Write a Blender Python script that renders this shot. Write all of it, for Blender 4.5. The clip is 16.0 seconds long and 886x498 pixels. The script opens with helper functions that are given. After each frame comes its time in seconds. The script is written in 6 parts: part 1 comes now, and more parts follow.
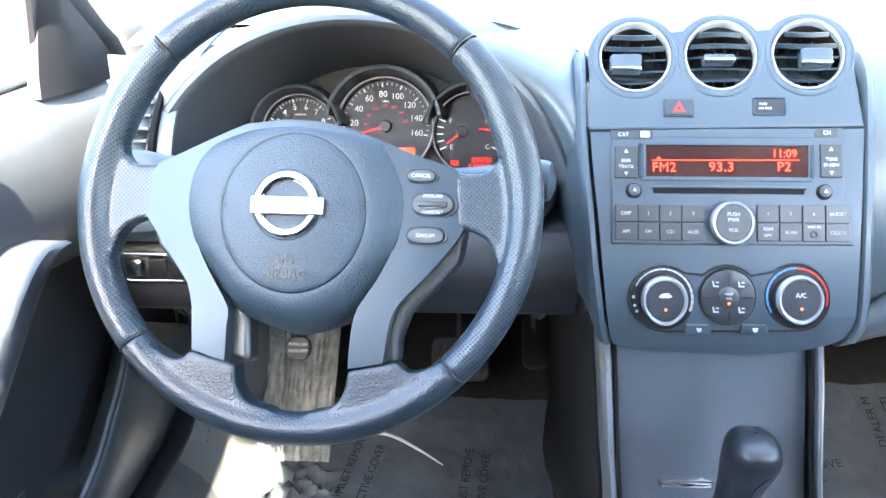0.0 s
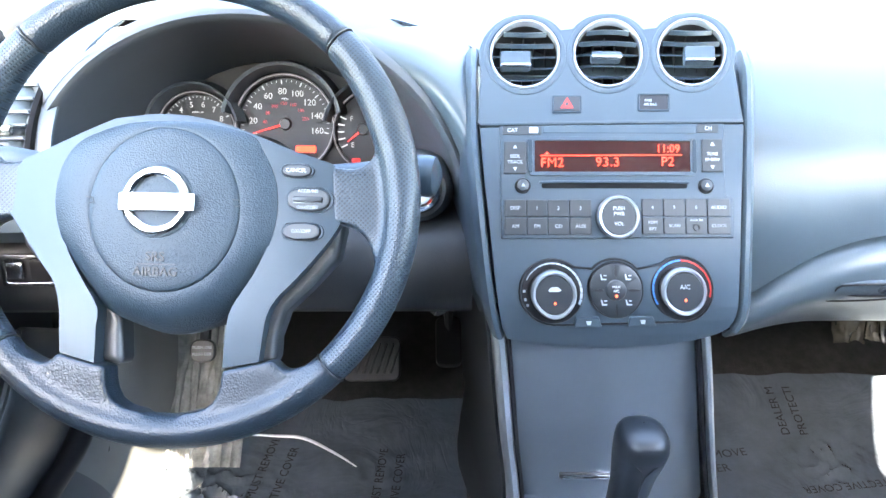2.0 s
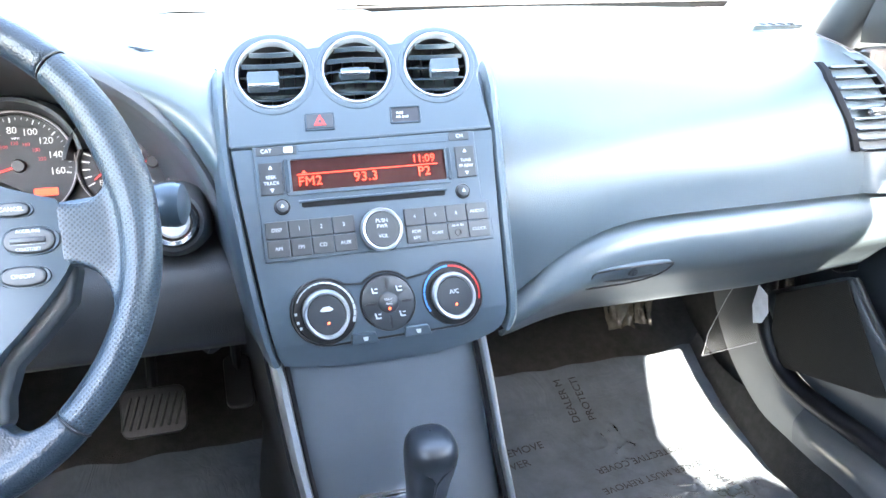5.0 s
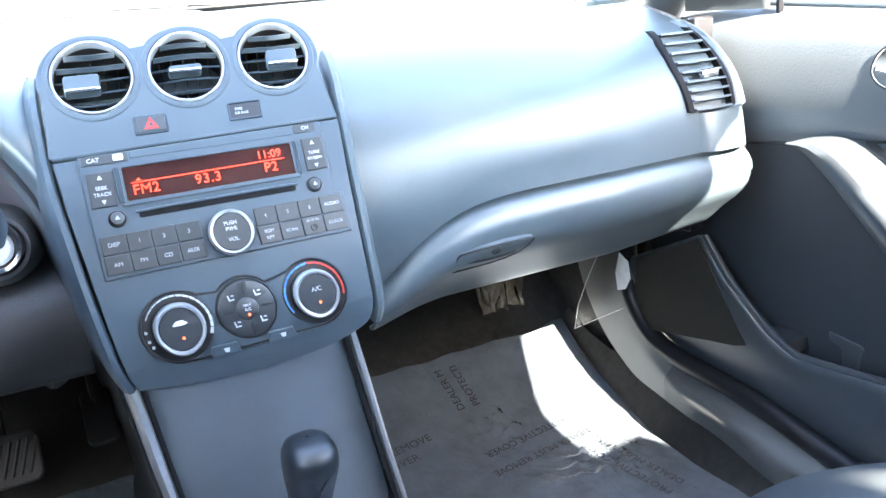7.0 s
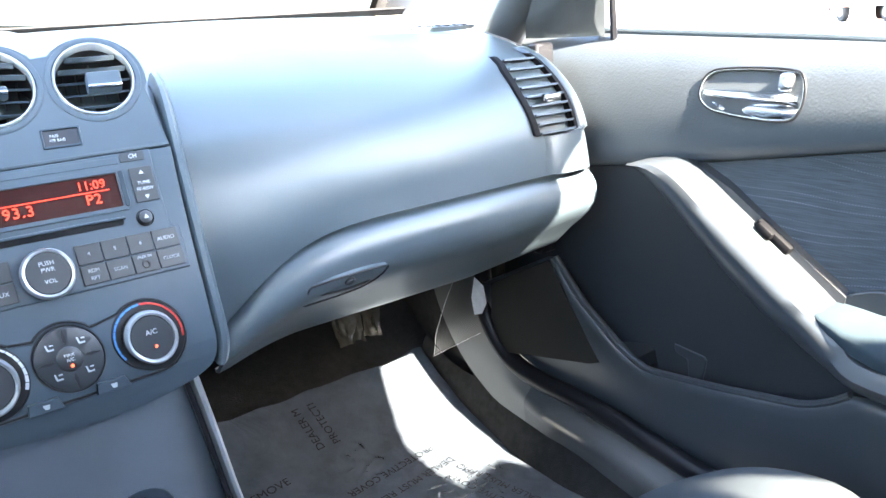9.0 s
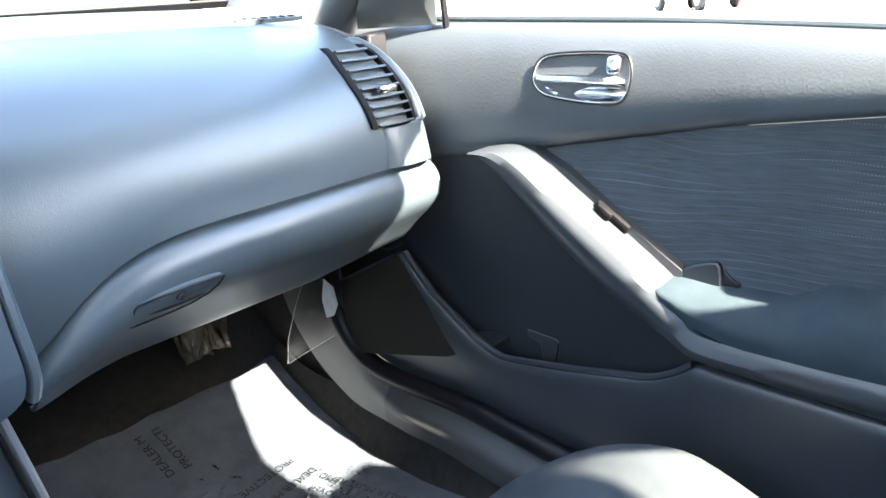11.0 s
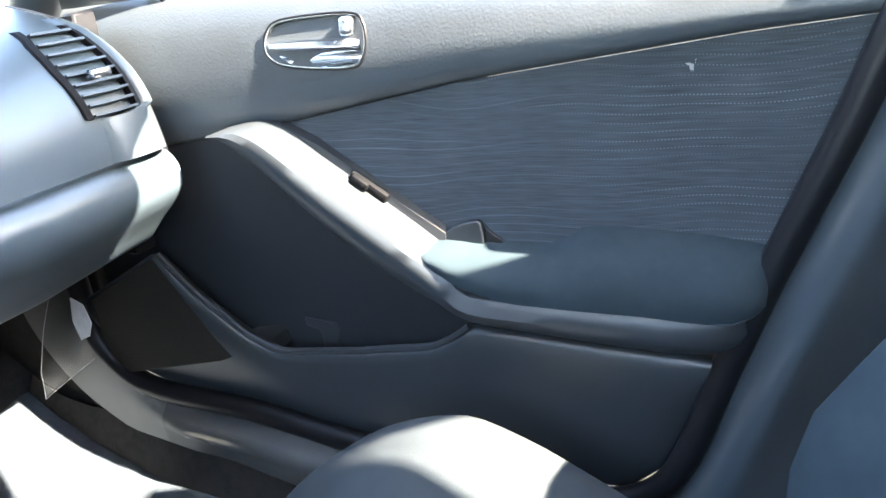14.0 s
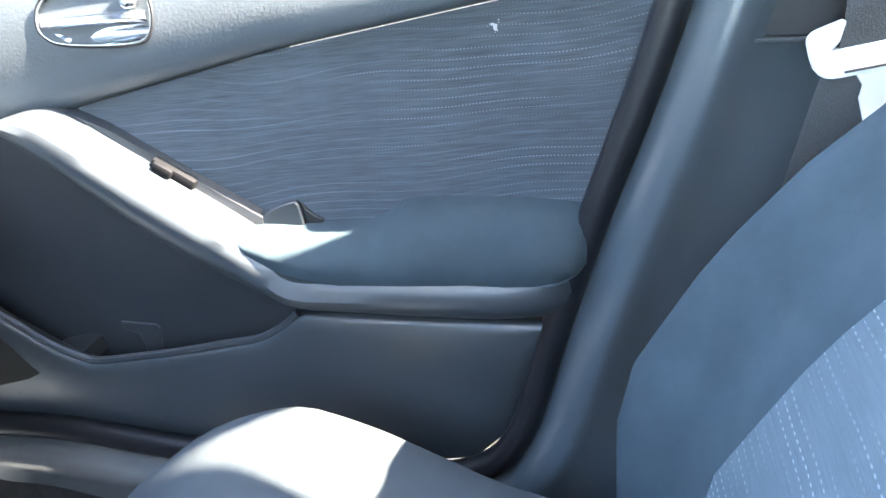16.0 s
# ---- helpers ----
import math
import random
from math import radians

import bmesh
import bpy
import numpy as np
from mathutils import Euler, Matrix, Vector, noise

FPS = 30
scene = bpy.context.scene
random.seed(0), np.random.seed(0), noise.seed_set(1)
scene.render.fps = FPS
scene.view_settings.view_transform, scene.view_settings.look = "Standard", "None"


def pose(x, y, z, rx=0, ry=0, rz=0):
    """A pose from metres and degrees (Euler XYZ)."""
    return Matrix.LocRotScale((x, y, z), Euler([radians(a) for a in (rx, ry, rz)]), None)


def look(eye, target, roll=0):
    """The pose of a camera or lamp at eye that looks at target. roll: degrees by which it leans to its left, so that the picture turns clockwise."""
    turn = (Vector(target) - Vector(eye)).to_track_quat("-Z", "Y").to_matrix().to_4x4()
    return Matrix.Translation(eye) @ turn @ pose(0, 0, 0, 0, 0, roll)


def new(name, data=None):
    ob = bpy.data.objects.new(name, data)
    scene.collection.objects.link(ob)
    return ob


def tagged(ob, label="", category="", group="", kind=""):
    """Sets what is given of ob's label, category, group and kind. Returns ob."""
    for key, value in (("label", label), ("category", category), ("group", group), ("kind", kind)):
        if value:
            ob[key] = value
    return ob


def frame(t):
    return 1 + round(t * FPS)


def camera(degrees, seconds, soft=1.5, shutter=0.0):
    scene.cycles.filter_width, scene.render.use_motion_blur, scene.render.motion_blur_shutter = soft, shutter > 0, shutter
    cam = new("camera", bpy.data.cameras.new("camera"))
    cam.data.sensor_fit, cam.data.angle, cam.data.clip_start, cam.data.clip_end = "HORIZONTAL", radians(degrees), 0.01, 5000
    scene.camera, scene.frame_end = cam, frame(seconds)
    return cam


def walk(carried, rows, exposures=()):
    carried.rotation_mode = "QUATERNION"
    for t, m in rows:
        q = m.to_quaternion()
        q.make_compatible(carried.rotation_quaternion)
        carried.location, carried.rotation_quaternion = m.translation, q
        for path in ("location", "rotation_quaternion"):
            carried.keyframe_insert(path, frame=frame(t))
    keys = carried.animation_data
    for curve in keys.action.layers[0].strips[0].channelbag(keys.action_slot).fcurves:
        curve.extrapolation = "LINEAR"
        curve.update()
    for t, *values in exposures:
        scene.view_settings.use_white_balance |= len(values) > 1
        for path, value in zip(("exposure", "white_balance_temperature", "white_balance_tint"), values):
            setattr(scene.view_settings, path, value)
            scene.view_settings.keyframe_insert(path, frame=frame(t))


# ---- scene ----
cam = camera(59.3, 16.0)
PATH = [
    (0, (-0.229, 0.339, 0.766), (-0.325, 2.214, 0.077), -0.3),
    (0.5, (-0.215, 0.34, 0.764), (-0.281, 2.215, 0.073), 0.2),
    (1, (-0.204, 0.34, 0.762), (-0.231, 2.218, 0.076), 0.8),
    (1.5, (-0.192, 0.341, 0.759), (-0.185, 2.221, 0.075), 0.6),
    (2, (-0.181, 0.341, 0.759), (-0.129, 2.22, 0.078), 0.5),
    (2.5, (-0.173, 0.341, 0.758), (-0.084, 2.22, 0.08), -0.0),
    (3, (-0.164, 0.341, 0.757), (-0.038, 2.219, 0.082), -1.2),
    (3.5, (-0.159, 0.341, 0.755), (0.011, 2.22, 0.091), -2.1),
    (4, (-0.154, 0.342, 0.75), (0.132, 2.211, 0.098), -1.3),
    (4.5, (-0.15, 0.344, 0.746), (0.272, 2.187, 0.094), -1.1),
    (5, (-0.144, 0.344, 0.744), (0.4, 2.17, 0.135), -1.0),
    (5.2, (-0.142, 0.347, 0.744), (0.449, 2.159, 0.137), -1.0),
    (7.3, (-0.123, 0.359, 0.724), (0.77, 2.043, 0.117), -4.1),
    (7.5, (-0.121, 0.365, 0.727), (0.81, 2.032, 0.13), -3.8),
    (8, (-0.118, 0.371, 0.725), (0.887, 1.994, 0.129), -4.0),
    (8.5, (-0.114, 0.376, 0.72), (0.988, 1.935, 0.125), -3.4),
    (9, (-0.108, 0.378, 0.715), (1.057, 1.9, 0.148), -3.4),
    (9.2, (-0.108, 0.38, 0.716), (1.094, 1.88, 0.163), -3.2),
    (11.5, (-0.065, 0.395, 0.703), (1.41, 1.588, 0.071), -5.1),
    (12, (-0.056, 0.394, 0.698), (1.471, 1.511, 0.048), -5.8),
    (12.5, (-0.045, 0.393, 0.692), (1.525, 1.441, 0.032), -6.5),
    (13, (-0.027, 0.387, 0.692), (1.581, 1.372, 0.025), -6.6),
    (13.5, (-0.017, 0.386, 0.687), (1.632, 1.294, 0.012), -7.3),
    (14, (-0.009, 0.384, 0.68), (1.669, 1.224, -0.012), -7.5),
    (14.5, (0.0, 0.381, 0.681), (1.696, 1.137, -0.062), -8.4),
    (15, (0.013, 0.373, 0.673), (1.72, 1.089, -0.083), -8.7),
    (15.5, (0.017, 0.37, 0.666), (1.761, 1.0, -0.082), -8.8),
    (16, (0.028, 0.364, 0.659), (1.802, 0.857, -0.121), -8.3),
]
EXPOSURES = [(0, 5.93, 7350, 10), (1.5, 5.94, 7300, 10), (3.5, 6.08, 7300, 10), (5, 6.08, 7300, 10), (7.5, 5.72, 7150, 10), (9, 5.4, 7150, 10), (11.5, 4.88, 7350, 10), (12.5, 4.8, 7350, 10), (13.5, 5.0, 7400, 10), (14.5, 5.4, 7350, 10), (15.5, 5.8, 7200, 10), (16, 5.92, 7200, 10)]
walk(cam, [(t, look(eye, target, roll)) for t, eye, target, roll in PATH], exposures=EXPOSURES)

# ---- light ----
SUN_EL, SUN_AZ = 37.5, -1.25      # degrees up; degrees to the car's right of straight behind
world = bpy.data.worlds.new("daylight")
scene.world = world
world.use_nodes = True
_n = world.node_tree.nodes
_sky = _n.new("ShaderNodeTexSky")
_sky.sky_type, _sky.sun_disc = "NISHITA", False
_sky.sun_elevation, _sky.sun_rotation = radians(SUN_EL), radians(180 - SUN_AZ)
_n["Background"].inputs["Strength"].default_value = 0.10
world.node_tree.links.new(_sky.outputs[0], _n["Background"].inputs["Color"])
sun = new("sun", bpy.data.lights.new("sun", "SUN"))
sun.data.energy, sun.data.angle, sun.data.color = 2.8, radians(0.5), (1.0, 0.95, 0.87)
_d = Vector((math.sin(radians(SUN_AZ)) * math.cos(radians(SUN_EL)), -math.cos(radians(SUN_AZ)) * math.cos(radians(SUN_EL)), math.sin(radians(SUN_EL))))
sun.matrix_world = look(_d * 30, (0, 0, 0))

# ---- materials ----


def mat(name, color, rough=0.5, metal=0.0, bump=0.0, scale=600.0, vary=0.0, vscale=9.0, pattern="noise", spec=0.5, coat=0.0, rvary=0.0):
    """A surface with a base colour that drifts at a large scale, and a fine relief."""
    m = bpy.data.materials.new(name)
    m.use_nodes = True
    t = m.node_tree
    b = t.nodes["Principled BSDF"]
    b.inputs["Base Color"].default_value = (*color, 1)
    b.inputs["Roughness"].default_value, b.inputs["Metallic"].default_value = rough, metal
    b.inputs["Specular IOR Level"].default_value, b.inputs["Coat Weight"].default_value = spec, coat
    co = t.nodes.new("ShaderNodeTexCoord")
    if vary or rvary:
        n = t.nodes.new("ShaderNodeTexNoise")
        n.inputs["Scale"].default_value, n.inputs["Detail"].default_value, n.inputs["Roughness"].default_value = vscale, 6, 0.65
        t.links.new(co.outputs["Object"], n.inputs["Vector"])
        if vary:
            r = t.nodes.new("ShaderNodeMapRange")
            r.inputs[1].default_value, r.inputs[2].default_value, r.inputs[3].default_value, r.inputs[4].default_value = 0.3, 0.7, 1 - vary, 1 + vary
            t.links.new(n.outputs["Fac"], r.inputs[0])
            h = t.nodes.new("ShaderNodeHueSaturation")
            h.inputs["Color"].default_value = (*color, 1)
            t.links.new(r.outputs[0], h.inputs["Value"])
            t.links.new(h.outputs[0], b.inputs["Base Color"])
        if rvary:
            r = t.nodes.new("ShaderNodeMapRange")
            r.inputs[1].default_value, r.inputs[2].default_value, r.inputs[3].default_value, r.inputs[4].default_value = 0.3, 0.7, rough - rvary, rough + rvary
            t.links.new(n.outputs["Fac"], r.inputs[0])
            t.links.new(r.outputs[0], b.inputs["Roughness"])
    if bump:
        if pattern == "grain":
            g = t.nodes.new("ShaderNodeTexVoronoi")
            g.feature, g.distance = "SMOOTH_F1", "EUCLIDEAN"
            g.inputs["Scale"].default_value = scale
            out = g.outputs["Distance"]
        elif pattern == "holes":
            mp = t.nodes.new("ShaderNodeMapping")
            mp.inputs["Rotation"].default_value = (0, 0, radians(45))
            t.links.new(co.outputs["Object"], mp.inputs[0])
            g = t.nodes.new("ShaderNodeTexVoronoi")
            g.voronoi_dimensions = "2D"
            g.inputs["Scale"].default_value, g.inputs["Randomness"].default_value = scale, 0.0
            rr = t.nodes.new("ShaderNodeMapRange")
            rr.inputs[1].default_value, rr.inputs[2].default_value = 0.20, 0.34
            t.links.new(mp.outputs[0], g.inputs["Vector"])
            t.links.new(g.outputs["Distance"], rr.inputs[0])
            out = rr.outputs[0]
            h2 = t.nodes.new("ShaderNodeMix")
            h2.data_type = "RGBA"
            h2.inputs[6].default_value = (*[0.25 * c for c in color], 1)
            h2.inputs[7].default_value = (*color, 1)
            t.links.new(out, h2.inputs[0])
            t.links.new(h2.outputs[2], b.inputs["Base Color"])
        elif pattern == "dots":
            g = t.nodes.new("ShaderNodeTexVoronoi")
            g.inputs["Scale"].default_value, g.inputs["Randomness"].default_value = scale, 0.0
            rr = t.nodes.new("ShaderNodeMapRange")
            rr.inputs[1].default_value, rr.inputs[2].default_value = 0.18, 0.32
            t.links.new(g.outputs["Distance"], rr.inputs[0])
            out = rr.outputs[0]
        else:
            g = t.nodes.new("ShaderNodeTexNoise")
            g.inputs["Scale"].default_value, g.inputs["Detail"].default_value = scale, 3
            out = g.outputs["Fac"]
        if pattern != "holes":
            t.links.new(co.outputs["Object"], g.inputs["Vector"])
        u = t.nodes.new("ShaderNodeBump")
        u.inputs["Strength"].default_value, u.inputs["Distance"].default_value = bump, 0.001
        t.links.new(out, u.inputs["Height"])
        t.links.new(u.outputs[0], b.inputs["Normal"])
    return m


def glow(name, color, strength):
    m = bpy.data.materials.new(name)
    m.use_nodes = True
    b = m.node_tree.nodes["Principled BSDF"]
    b.inputs["Base Color"].default_value = (*[0.2 * c for c in color], 1)
    b.inputs["Emission Color"].default_value, b.inputs["Emission Strength"].default_value = (*color, 1), strength
    return m


def sheet_glass(name, gloss, tint=(1, 1, 1)):
    """A thin pane: it lets light straight through and mirrors a little."""
    m = bpy.data.materials.new(name)
    m.use_nodes = True
    t = m.node_tree
    t.nodes.clear()
    out, mix = t.nodes.new("ShaderNodeOutputMaterial"), t.nodes.new("ShaderNodeMixShader")
    tr, gl, fr = t.nodes.new("ShaderNodeBsdfTransparent"), t.nodes.new("ShaderNodeBsdfGlossy"), t.nodes.new("ShaderNodeFresnel")
    gl.inputs["Roughness"].default_value = gloss
    tr.inputs["Color"].default_value = (*tint, 1)
    t.links.new(fr.outputs[0], mix.inputs[0])
    t.links.new(tr.outputs[0], mix.inputs[1])
    t.links.new(gl.outputs[0], mix.inputs[2])
    t.links.new(mix.outputs[0], out.inputs[0])
    return m


def fabric(name, color, thread, rows, dashes, axis, faint=0.5, streak=1.0):
    """Woven cloth: fine thread streaks along the rows, and wavy rows of tiny pale stitches that come and go."""
    m = mat(name, color, 0.92, 0, 0.5, 1500, 0.10, 11, spec=0.15)
    t = m.node_tree
    b = t.nodes["Principled BSDF"]
    co, sep = t.nodes.new("ShaderNodeTexCoord"), t.nodes.new("ShaderNodeSeparateXYZ")
    t.links.new(co.outputs["Object"], sep.inputs[0])

    def op(kind, a, c=0.0, d=0.0):
        n = t.nodes.new("ShaderNodeMath")
        n.operation = kind
        for i, q in enumerate((a, c, d)):
            if isinstance(q, (int, float)):
                n.inputs[i].default_value = q
            else:
                t.links.new(q, n.inputs[i])
        return n.outputs[0]

    def cloud(along, across, detail=2.0, seed=0.0):
        mp, nz = t.nodes.new("ShaderNodeMapping"), t.nodes.new("ShaderNodeTexNoise")
        mp.inputs["Scale"].default_value = (along, along, across) if axis == "y" else (along, across, along)
        if axis == "x":
            mp.inputs["Scale"].default_value = (along, across, across)
        mp.inputs["Location"].default_value = (seed, seed, seed)
        nz.inputs["Scale"].default_value, nz.inputs["Detail"].default_value = 1.0, detail
        t.links.new(co.outputs["Object"], mp.inputs[0])
        t.links.new(mp.outputs[0], nz.inputs["Vector"])
        return nz.outputs["Fac"]
    if axis == "y":
        along, across = sep.outputs["Y"], sep.outputs["Z"]
    else:
        along, across = sep.outputs["X"], op("SUBTRACT", sep.outputs["Y"], sep.outputs["Z"])
    v = op("MULTIPLY", op("MULTIPLY_ADD", cloud(6, 5, 0), 0.058, across), rows)
    near = op("ABSOLUTE", op("SUBTRACT", op("FRACT", v), 0.5))
    line = op("SUBTRACT", 1.0, op("MULTIPLY", near, 9.5))
    line = op("MAXIMUM", line, 0.0)
    shift = op("MULTIPLY", op("FLOOR", v), 0.37)
    dot = op("ABSOLUTE", op("SUBTRACT", op("FRACT", op("MULTIPLY_ADD", along, dashes, shift)), 0.5))
    dot = op("MAXIMUM", op("SUBTRACT", 1.0, op("MULTIPLY", dot, 2.6)), 0.0)
    patch = op("MAXIMUM", op("MULTIPLY", op("SUBTRACT", cloud(6, 38, 2, 3.1), 0.36), 3.4), 0.0)
    fac = op("MINIMUM", op("MULTIPLY", op("MULTIPLY", op("MULTIPLY", line, dot), patch), 2.4 * faint), 0.9)
    # threads
    threads = op("MULTIPLY", op("SUBTRACT", cloud(30, 1100, 1, 1.7), 0.5), 0.8 * streak)
    threads = op("MULTIPLY_ADD", op("SUBTRACT", cloud(12, 420, 2, 5.3), 0.5), 0.45 * streak, threads)
    hue = t.nodes.new("ShaderNodeHueSaturation")
    t.links.new(b.inputs["Base Color"].links[0].from_socket, hue.inputs["Color"])
    t.links.new(op("ADD", threads, 1.0), hue.inputs["Value"])
    mx = t.nodes.new("ShaderNodeMix")
    mx.data_type = "RGBA"
    t.links.new(fac, mx.inputs[0])
    t.links.new(hue.outputs[0], mx.inputs[6])
    mx.inputs[7].default_value = (*thread, 1)
    t.links.new(mx.outputs[2], b.inputs["Base Color"])
    if axis == "y":
        # a small pale stain
        spot = t.nodes.new("ShaderNodeVectorMath")
        spot.operation = "DISTANCE"
        spot.inputs[1].default_value = (0.715, 0.480, 0.567)
        wob = t.nodes.new("ShaderNodeTexNoise")
        wob.inputs["Scale"].default_value = 260
        t.links.new(co.outputs["Object"], wob.inputs["Vector"])
        t.links.new(co.outputs["Object"], spot.inputs[0])
        s_ = op("LESS_THAN", op("MULTIPLY_ADD", wob.outputs["Fac"], 0.022, spot.outputs["Value"]), 0.0142)
        m2 = t.nodes.new("ShaderNodeMix")
        m2.data_type = "RGBA"
        t.links.new(op("MULTIPLY", s_, 0.6), m2.inputs[0])
        t.links.new(mx.outputs[2], m2.inputs[6])
        m2.inputs[7].default_value = (0.5, 0.5, 0.48, 1)
        t.links.new(m2.outputs[2], b.inputs["Base Color"])
    return m


PAD = mat("soft_dash_plastic", (0.060, 0.081, 0.096), 0.34, 0, 0.12, 900, 0.06, 7, "grain", spec=0.65, rvary=0.05)
STACK = mat("satin_stack_plastic", (0.045, 0.064, 0.082), 0.40, 0, 0.06, 1400, 0.04, 9, spec=0.38, rvary=0.04)
BUTTON = mat("button_plastic", (0.024, 0.028, 0.033), 0.42, 0, 0.04, 1500, 0.05)
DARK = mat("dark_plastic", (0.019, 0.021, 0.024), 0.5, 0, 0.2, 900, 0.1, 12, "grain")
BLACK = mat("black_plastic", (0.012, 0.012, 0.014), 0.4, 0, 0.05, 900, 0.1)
DOORTRIM = mat("grained_door_plastic", (0.031, 0.036, 0.041), 0.38, 0, 0.08, 1000, 0.08, 8, "grain", spec=0.6, rvary=0.06)
# Door plastic with coarser grain, its colour raised for light from the windscreen
UPPERPAD = mat("soft_grained_panel", (0.047, 0.055, 0.063), 0.40, 0, 0.22, 420, 0.08, 8, "grain", spec=0.6, rvary=0.06)
PILLAR = mat("smooth_pillar_plastic", (0.046, 0.058, 0.068), 0.25, 0, 0.08, 800, 0.0, 9, "grain")
LEATHER = mat("grained_leather", (0.013, 0.021, 0.030), 0.32, 0, 0.40, 700, 0.07, 20, "grain", spec=0.4, rvary=0.05)
PERFORATED = mat("perforated_leather", (0.020, 0.032, 0.044), 0.32, 0, 0.45, 400, 0.05, 20, "holes", spec=0.42)
AIRBAG = mat("airbag_cover_plastic", (0.022, 0.035, 0.047), 0.40, 0, 0.42, 950, 0.05, 20, "grain", spec=0.28)
SILVER = mat("satin_silver_paint", (0.028, 0.043, 0.057), 0.32, 0.25, 0.03, 1800, 0.06, 15, spec=0.33)
LID = mat("brushed_grey_lid", (0.118, 0.143, 0.170), 0.27, 0.2, 0.03, 1800, 0.07, 6)
KNOB = mat("smooth_knob_leather", (0.009, 0.012, 0.016), 0.40, 0, 0.12, 900, 0.08, 30)
EDGE = mat("bright_edge_metal", (0.36, 0.39, 0.42), 0.3, 0.6, 0.02, 1800, 0.05, 12)
SWITCH = mat("switch_black", (0.004, 0.004, 0.005), 0.7, 0, 0.05, 900, 0.1, 20, spec=0.15)
MATTE = mat("matte_dark_trim", (0.020, 0.022, 0.026), 0.85, 0, 0.1, 900, 0.08, 12, spec=0.12)
CHROME = mat("chrome", (0.78, 0.79, 0.8), 0.10, 1.0, 0, 1, 0.02, 40)
SATIN = mat("satin_chrome", (0.62, 0.63, 0.65), 0.24, 1.0, 0, 1, 0.03, 40)
SEATSIDE = mat("grey_bolster_cloth", (0.038, 0.045, 0.050), 0.95, 0, 0.4, 1100, 0.12, 15, spec=0.15)
SUEDE = mat("suede_cloth", (0.030, 0.044, 0.053), 0.95, 0, 0.35, 1400, 0.14, 17, spec=0.15)
CARPET = mat("loop_carpet", (0.030, 0.029, 0.028), 0.95, 0, 1.0, 500, 0.25, 60, spec=0.1)
FILM = mat("clear_floor_film", (0.076, 0.090, 0.107), 0.16, 0, 0.0, 1, 0.20, 18, coat=0.5)
WRAP = mat("pale_crumpled_film", (0.26, 0.26, 0.245), 0.14, 0, 0.0, 1, 0.35, 45, coat=0.6)
# White colour stands in for glints and a sun spot on clear film
WHITEFILM = mat("glint_white_film", (0.75, 0.76, 0.78), 0.25, 0, 0.0, 1, 0.1, 60, coat=0.5)
TOEWRAP = mat("brown_crinkled_film", (0.055, 0.048, 0.036), 0.20, 0, 0.0, 1, 0.5, 35, coat=0.7)
CLEARWRAP = sheet_glass("hazy_clear_wrap", 0.4)
_t = CLEARWRAP.node_tree
_mx, _df = _t.nodes.new("ShaderNodeMixShader"), _t.nodes.new("ShaderNodeBsdfDiffuse")
_df.inputs["Color"].default_value = (0.55, 0.55, 0.52, 1)
_mx.inputs[0].default_value = 0.03
_out = [n for n in _t.nodes if n.bl_idname == "ShaderNodeOutputMaterial"][0]
_t.links.new(_out.inputs[0].links[0].from_socket, _mx.inputs[1])
_t.links.new(_df.outputs[0], _mx.inputs[2])
_t.links.new(_mx.outputs[0], _out.inputs[0])
SILL = mat("pale_sill_plastic", (0.125, 0.128, 0.122), 0.45, 0, 0.25, 700, 0.1, 9, "grain")
SILLTRIM = mat("grey_sill_plastic", (0.060, 0.064, 0.066), 0.42, 0, 0.25, 700, 0.12, 9, "grain")
RUBBER = mat("rubber_seal", (0.009, 0.009, 0.011), 0.42, 0, 0.1, 300, 0.1, spec=0.25)
INK = mat("dark_print", (0.005, 0.006, 0.008), 0.5, spec=0.2)
WHITE = mat("white_print", (0.42, 0.45, 0.48), 0.6)
REDPRINT = mat("red_print", (0.55, 0.03, 0.025), 0.5)
BLUEPRINT = mat("blue_print", (0.05, 0.22, 0.55), 0.5)
LINER = mat("roof_liner", (0.55, 0.55, 0.53), 0.9, 0, 0.2, 900, 0.05)
CONCRETE = mat("sunlit_concrete", (0.45, 0.44, 0.42), 0.85, 0, 0.5, 60, 0.12, 0.6)
PAINT = mat("white_car_paint", (0.78, 0.78, 0.77), 0.25, 0, 0, 1, 0.02, 3, coat=0.6)
TRUCKRED = mat("red_car_paint", (0.30, 0.008, 0.008), 0.3, 0, 0, 1, 0.03, 3, coat=0.6)
TYRE = mat("tyre_rubber", (0.015, 0.015, 0.015), 0.7)
GLASS = sheet_glass("window_glass", 0.0)
LEDRED = glow("red_display_light", (1.0, 0.05, 0.02), 0.11)
LEDAMBER = glow("orange_red_indicator_light", (1.0, 0.13, 0.06), 0.10)
LEDTRIP = glow("red_trip_light", (1.0, 0.03, 0.02), 0.028)
NEEDLE = glow("red_needle_light", (1.0, 0.04, 0.03), 0.075)
DIALWHITE = glow("lit_white_numerals", (0.85, 0.88, 0.95), 0.022)
# Faint emission brightens the dial bezels, which are no lamps
DIALRING = glow("glowing_bezel", (0.80, 0.78, 0.86), 0.0085)
DIALRED = glow("lit_red_numerals", (0.7, 0.03, 0.05), 0.016)
SCREEN = mat("display_screen", (0.030, 0.010, 0.010), 0.16, 0, 0, 1, 0.15, 12, spec=0.3)
DIALFACE = mat("dial_face", (0.010, 0.009, 0.013), 0.5, 0, 0, 1, 0.2, 30)
DOORCLOTH = fabric("door_cloth", (0.055, 0.066, 0.078), (0.32, 0.36, 0.40), 122, 310, "y", 0.20)
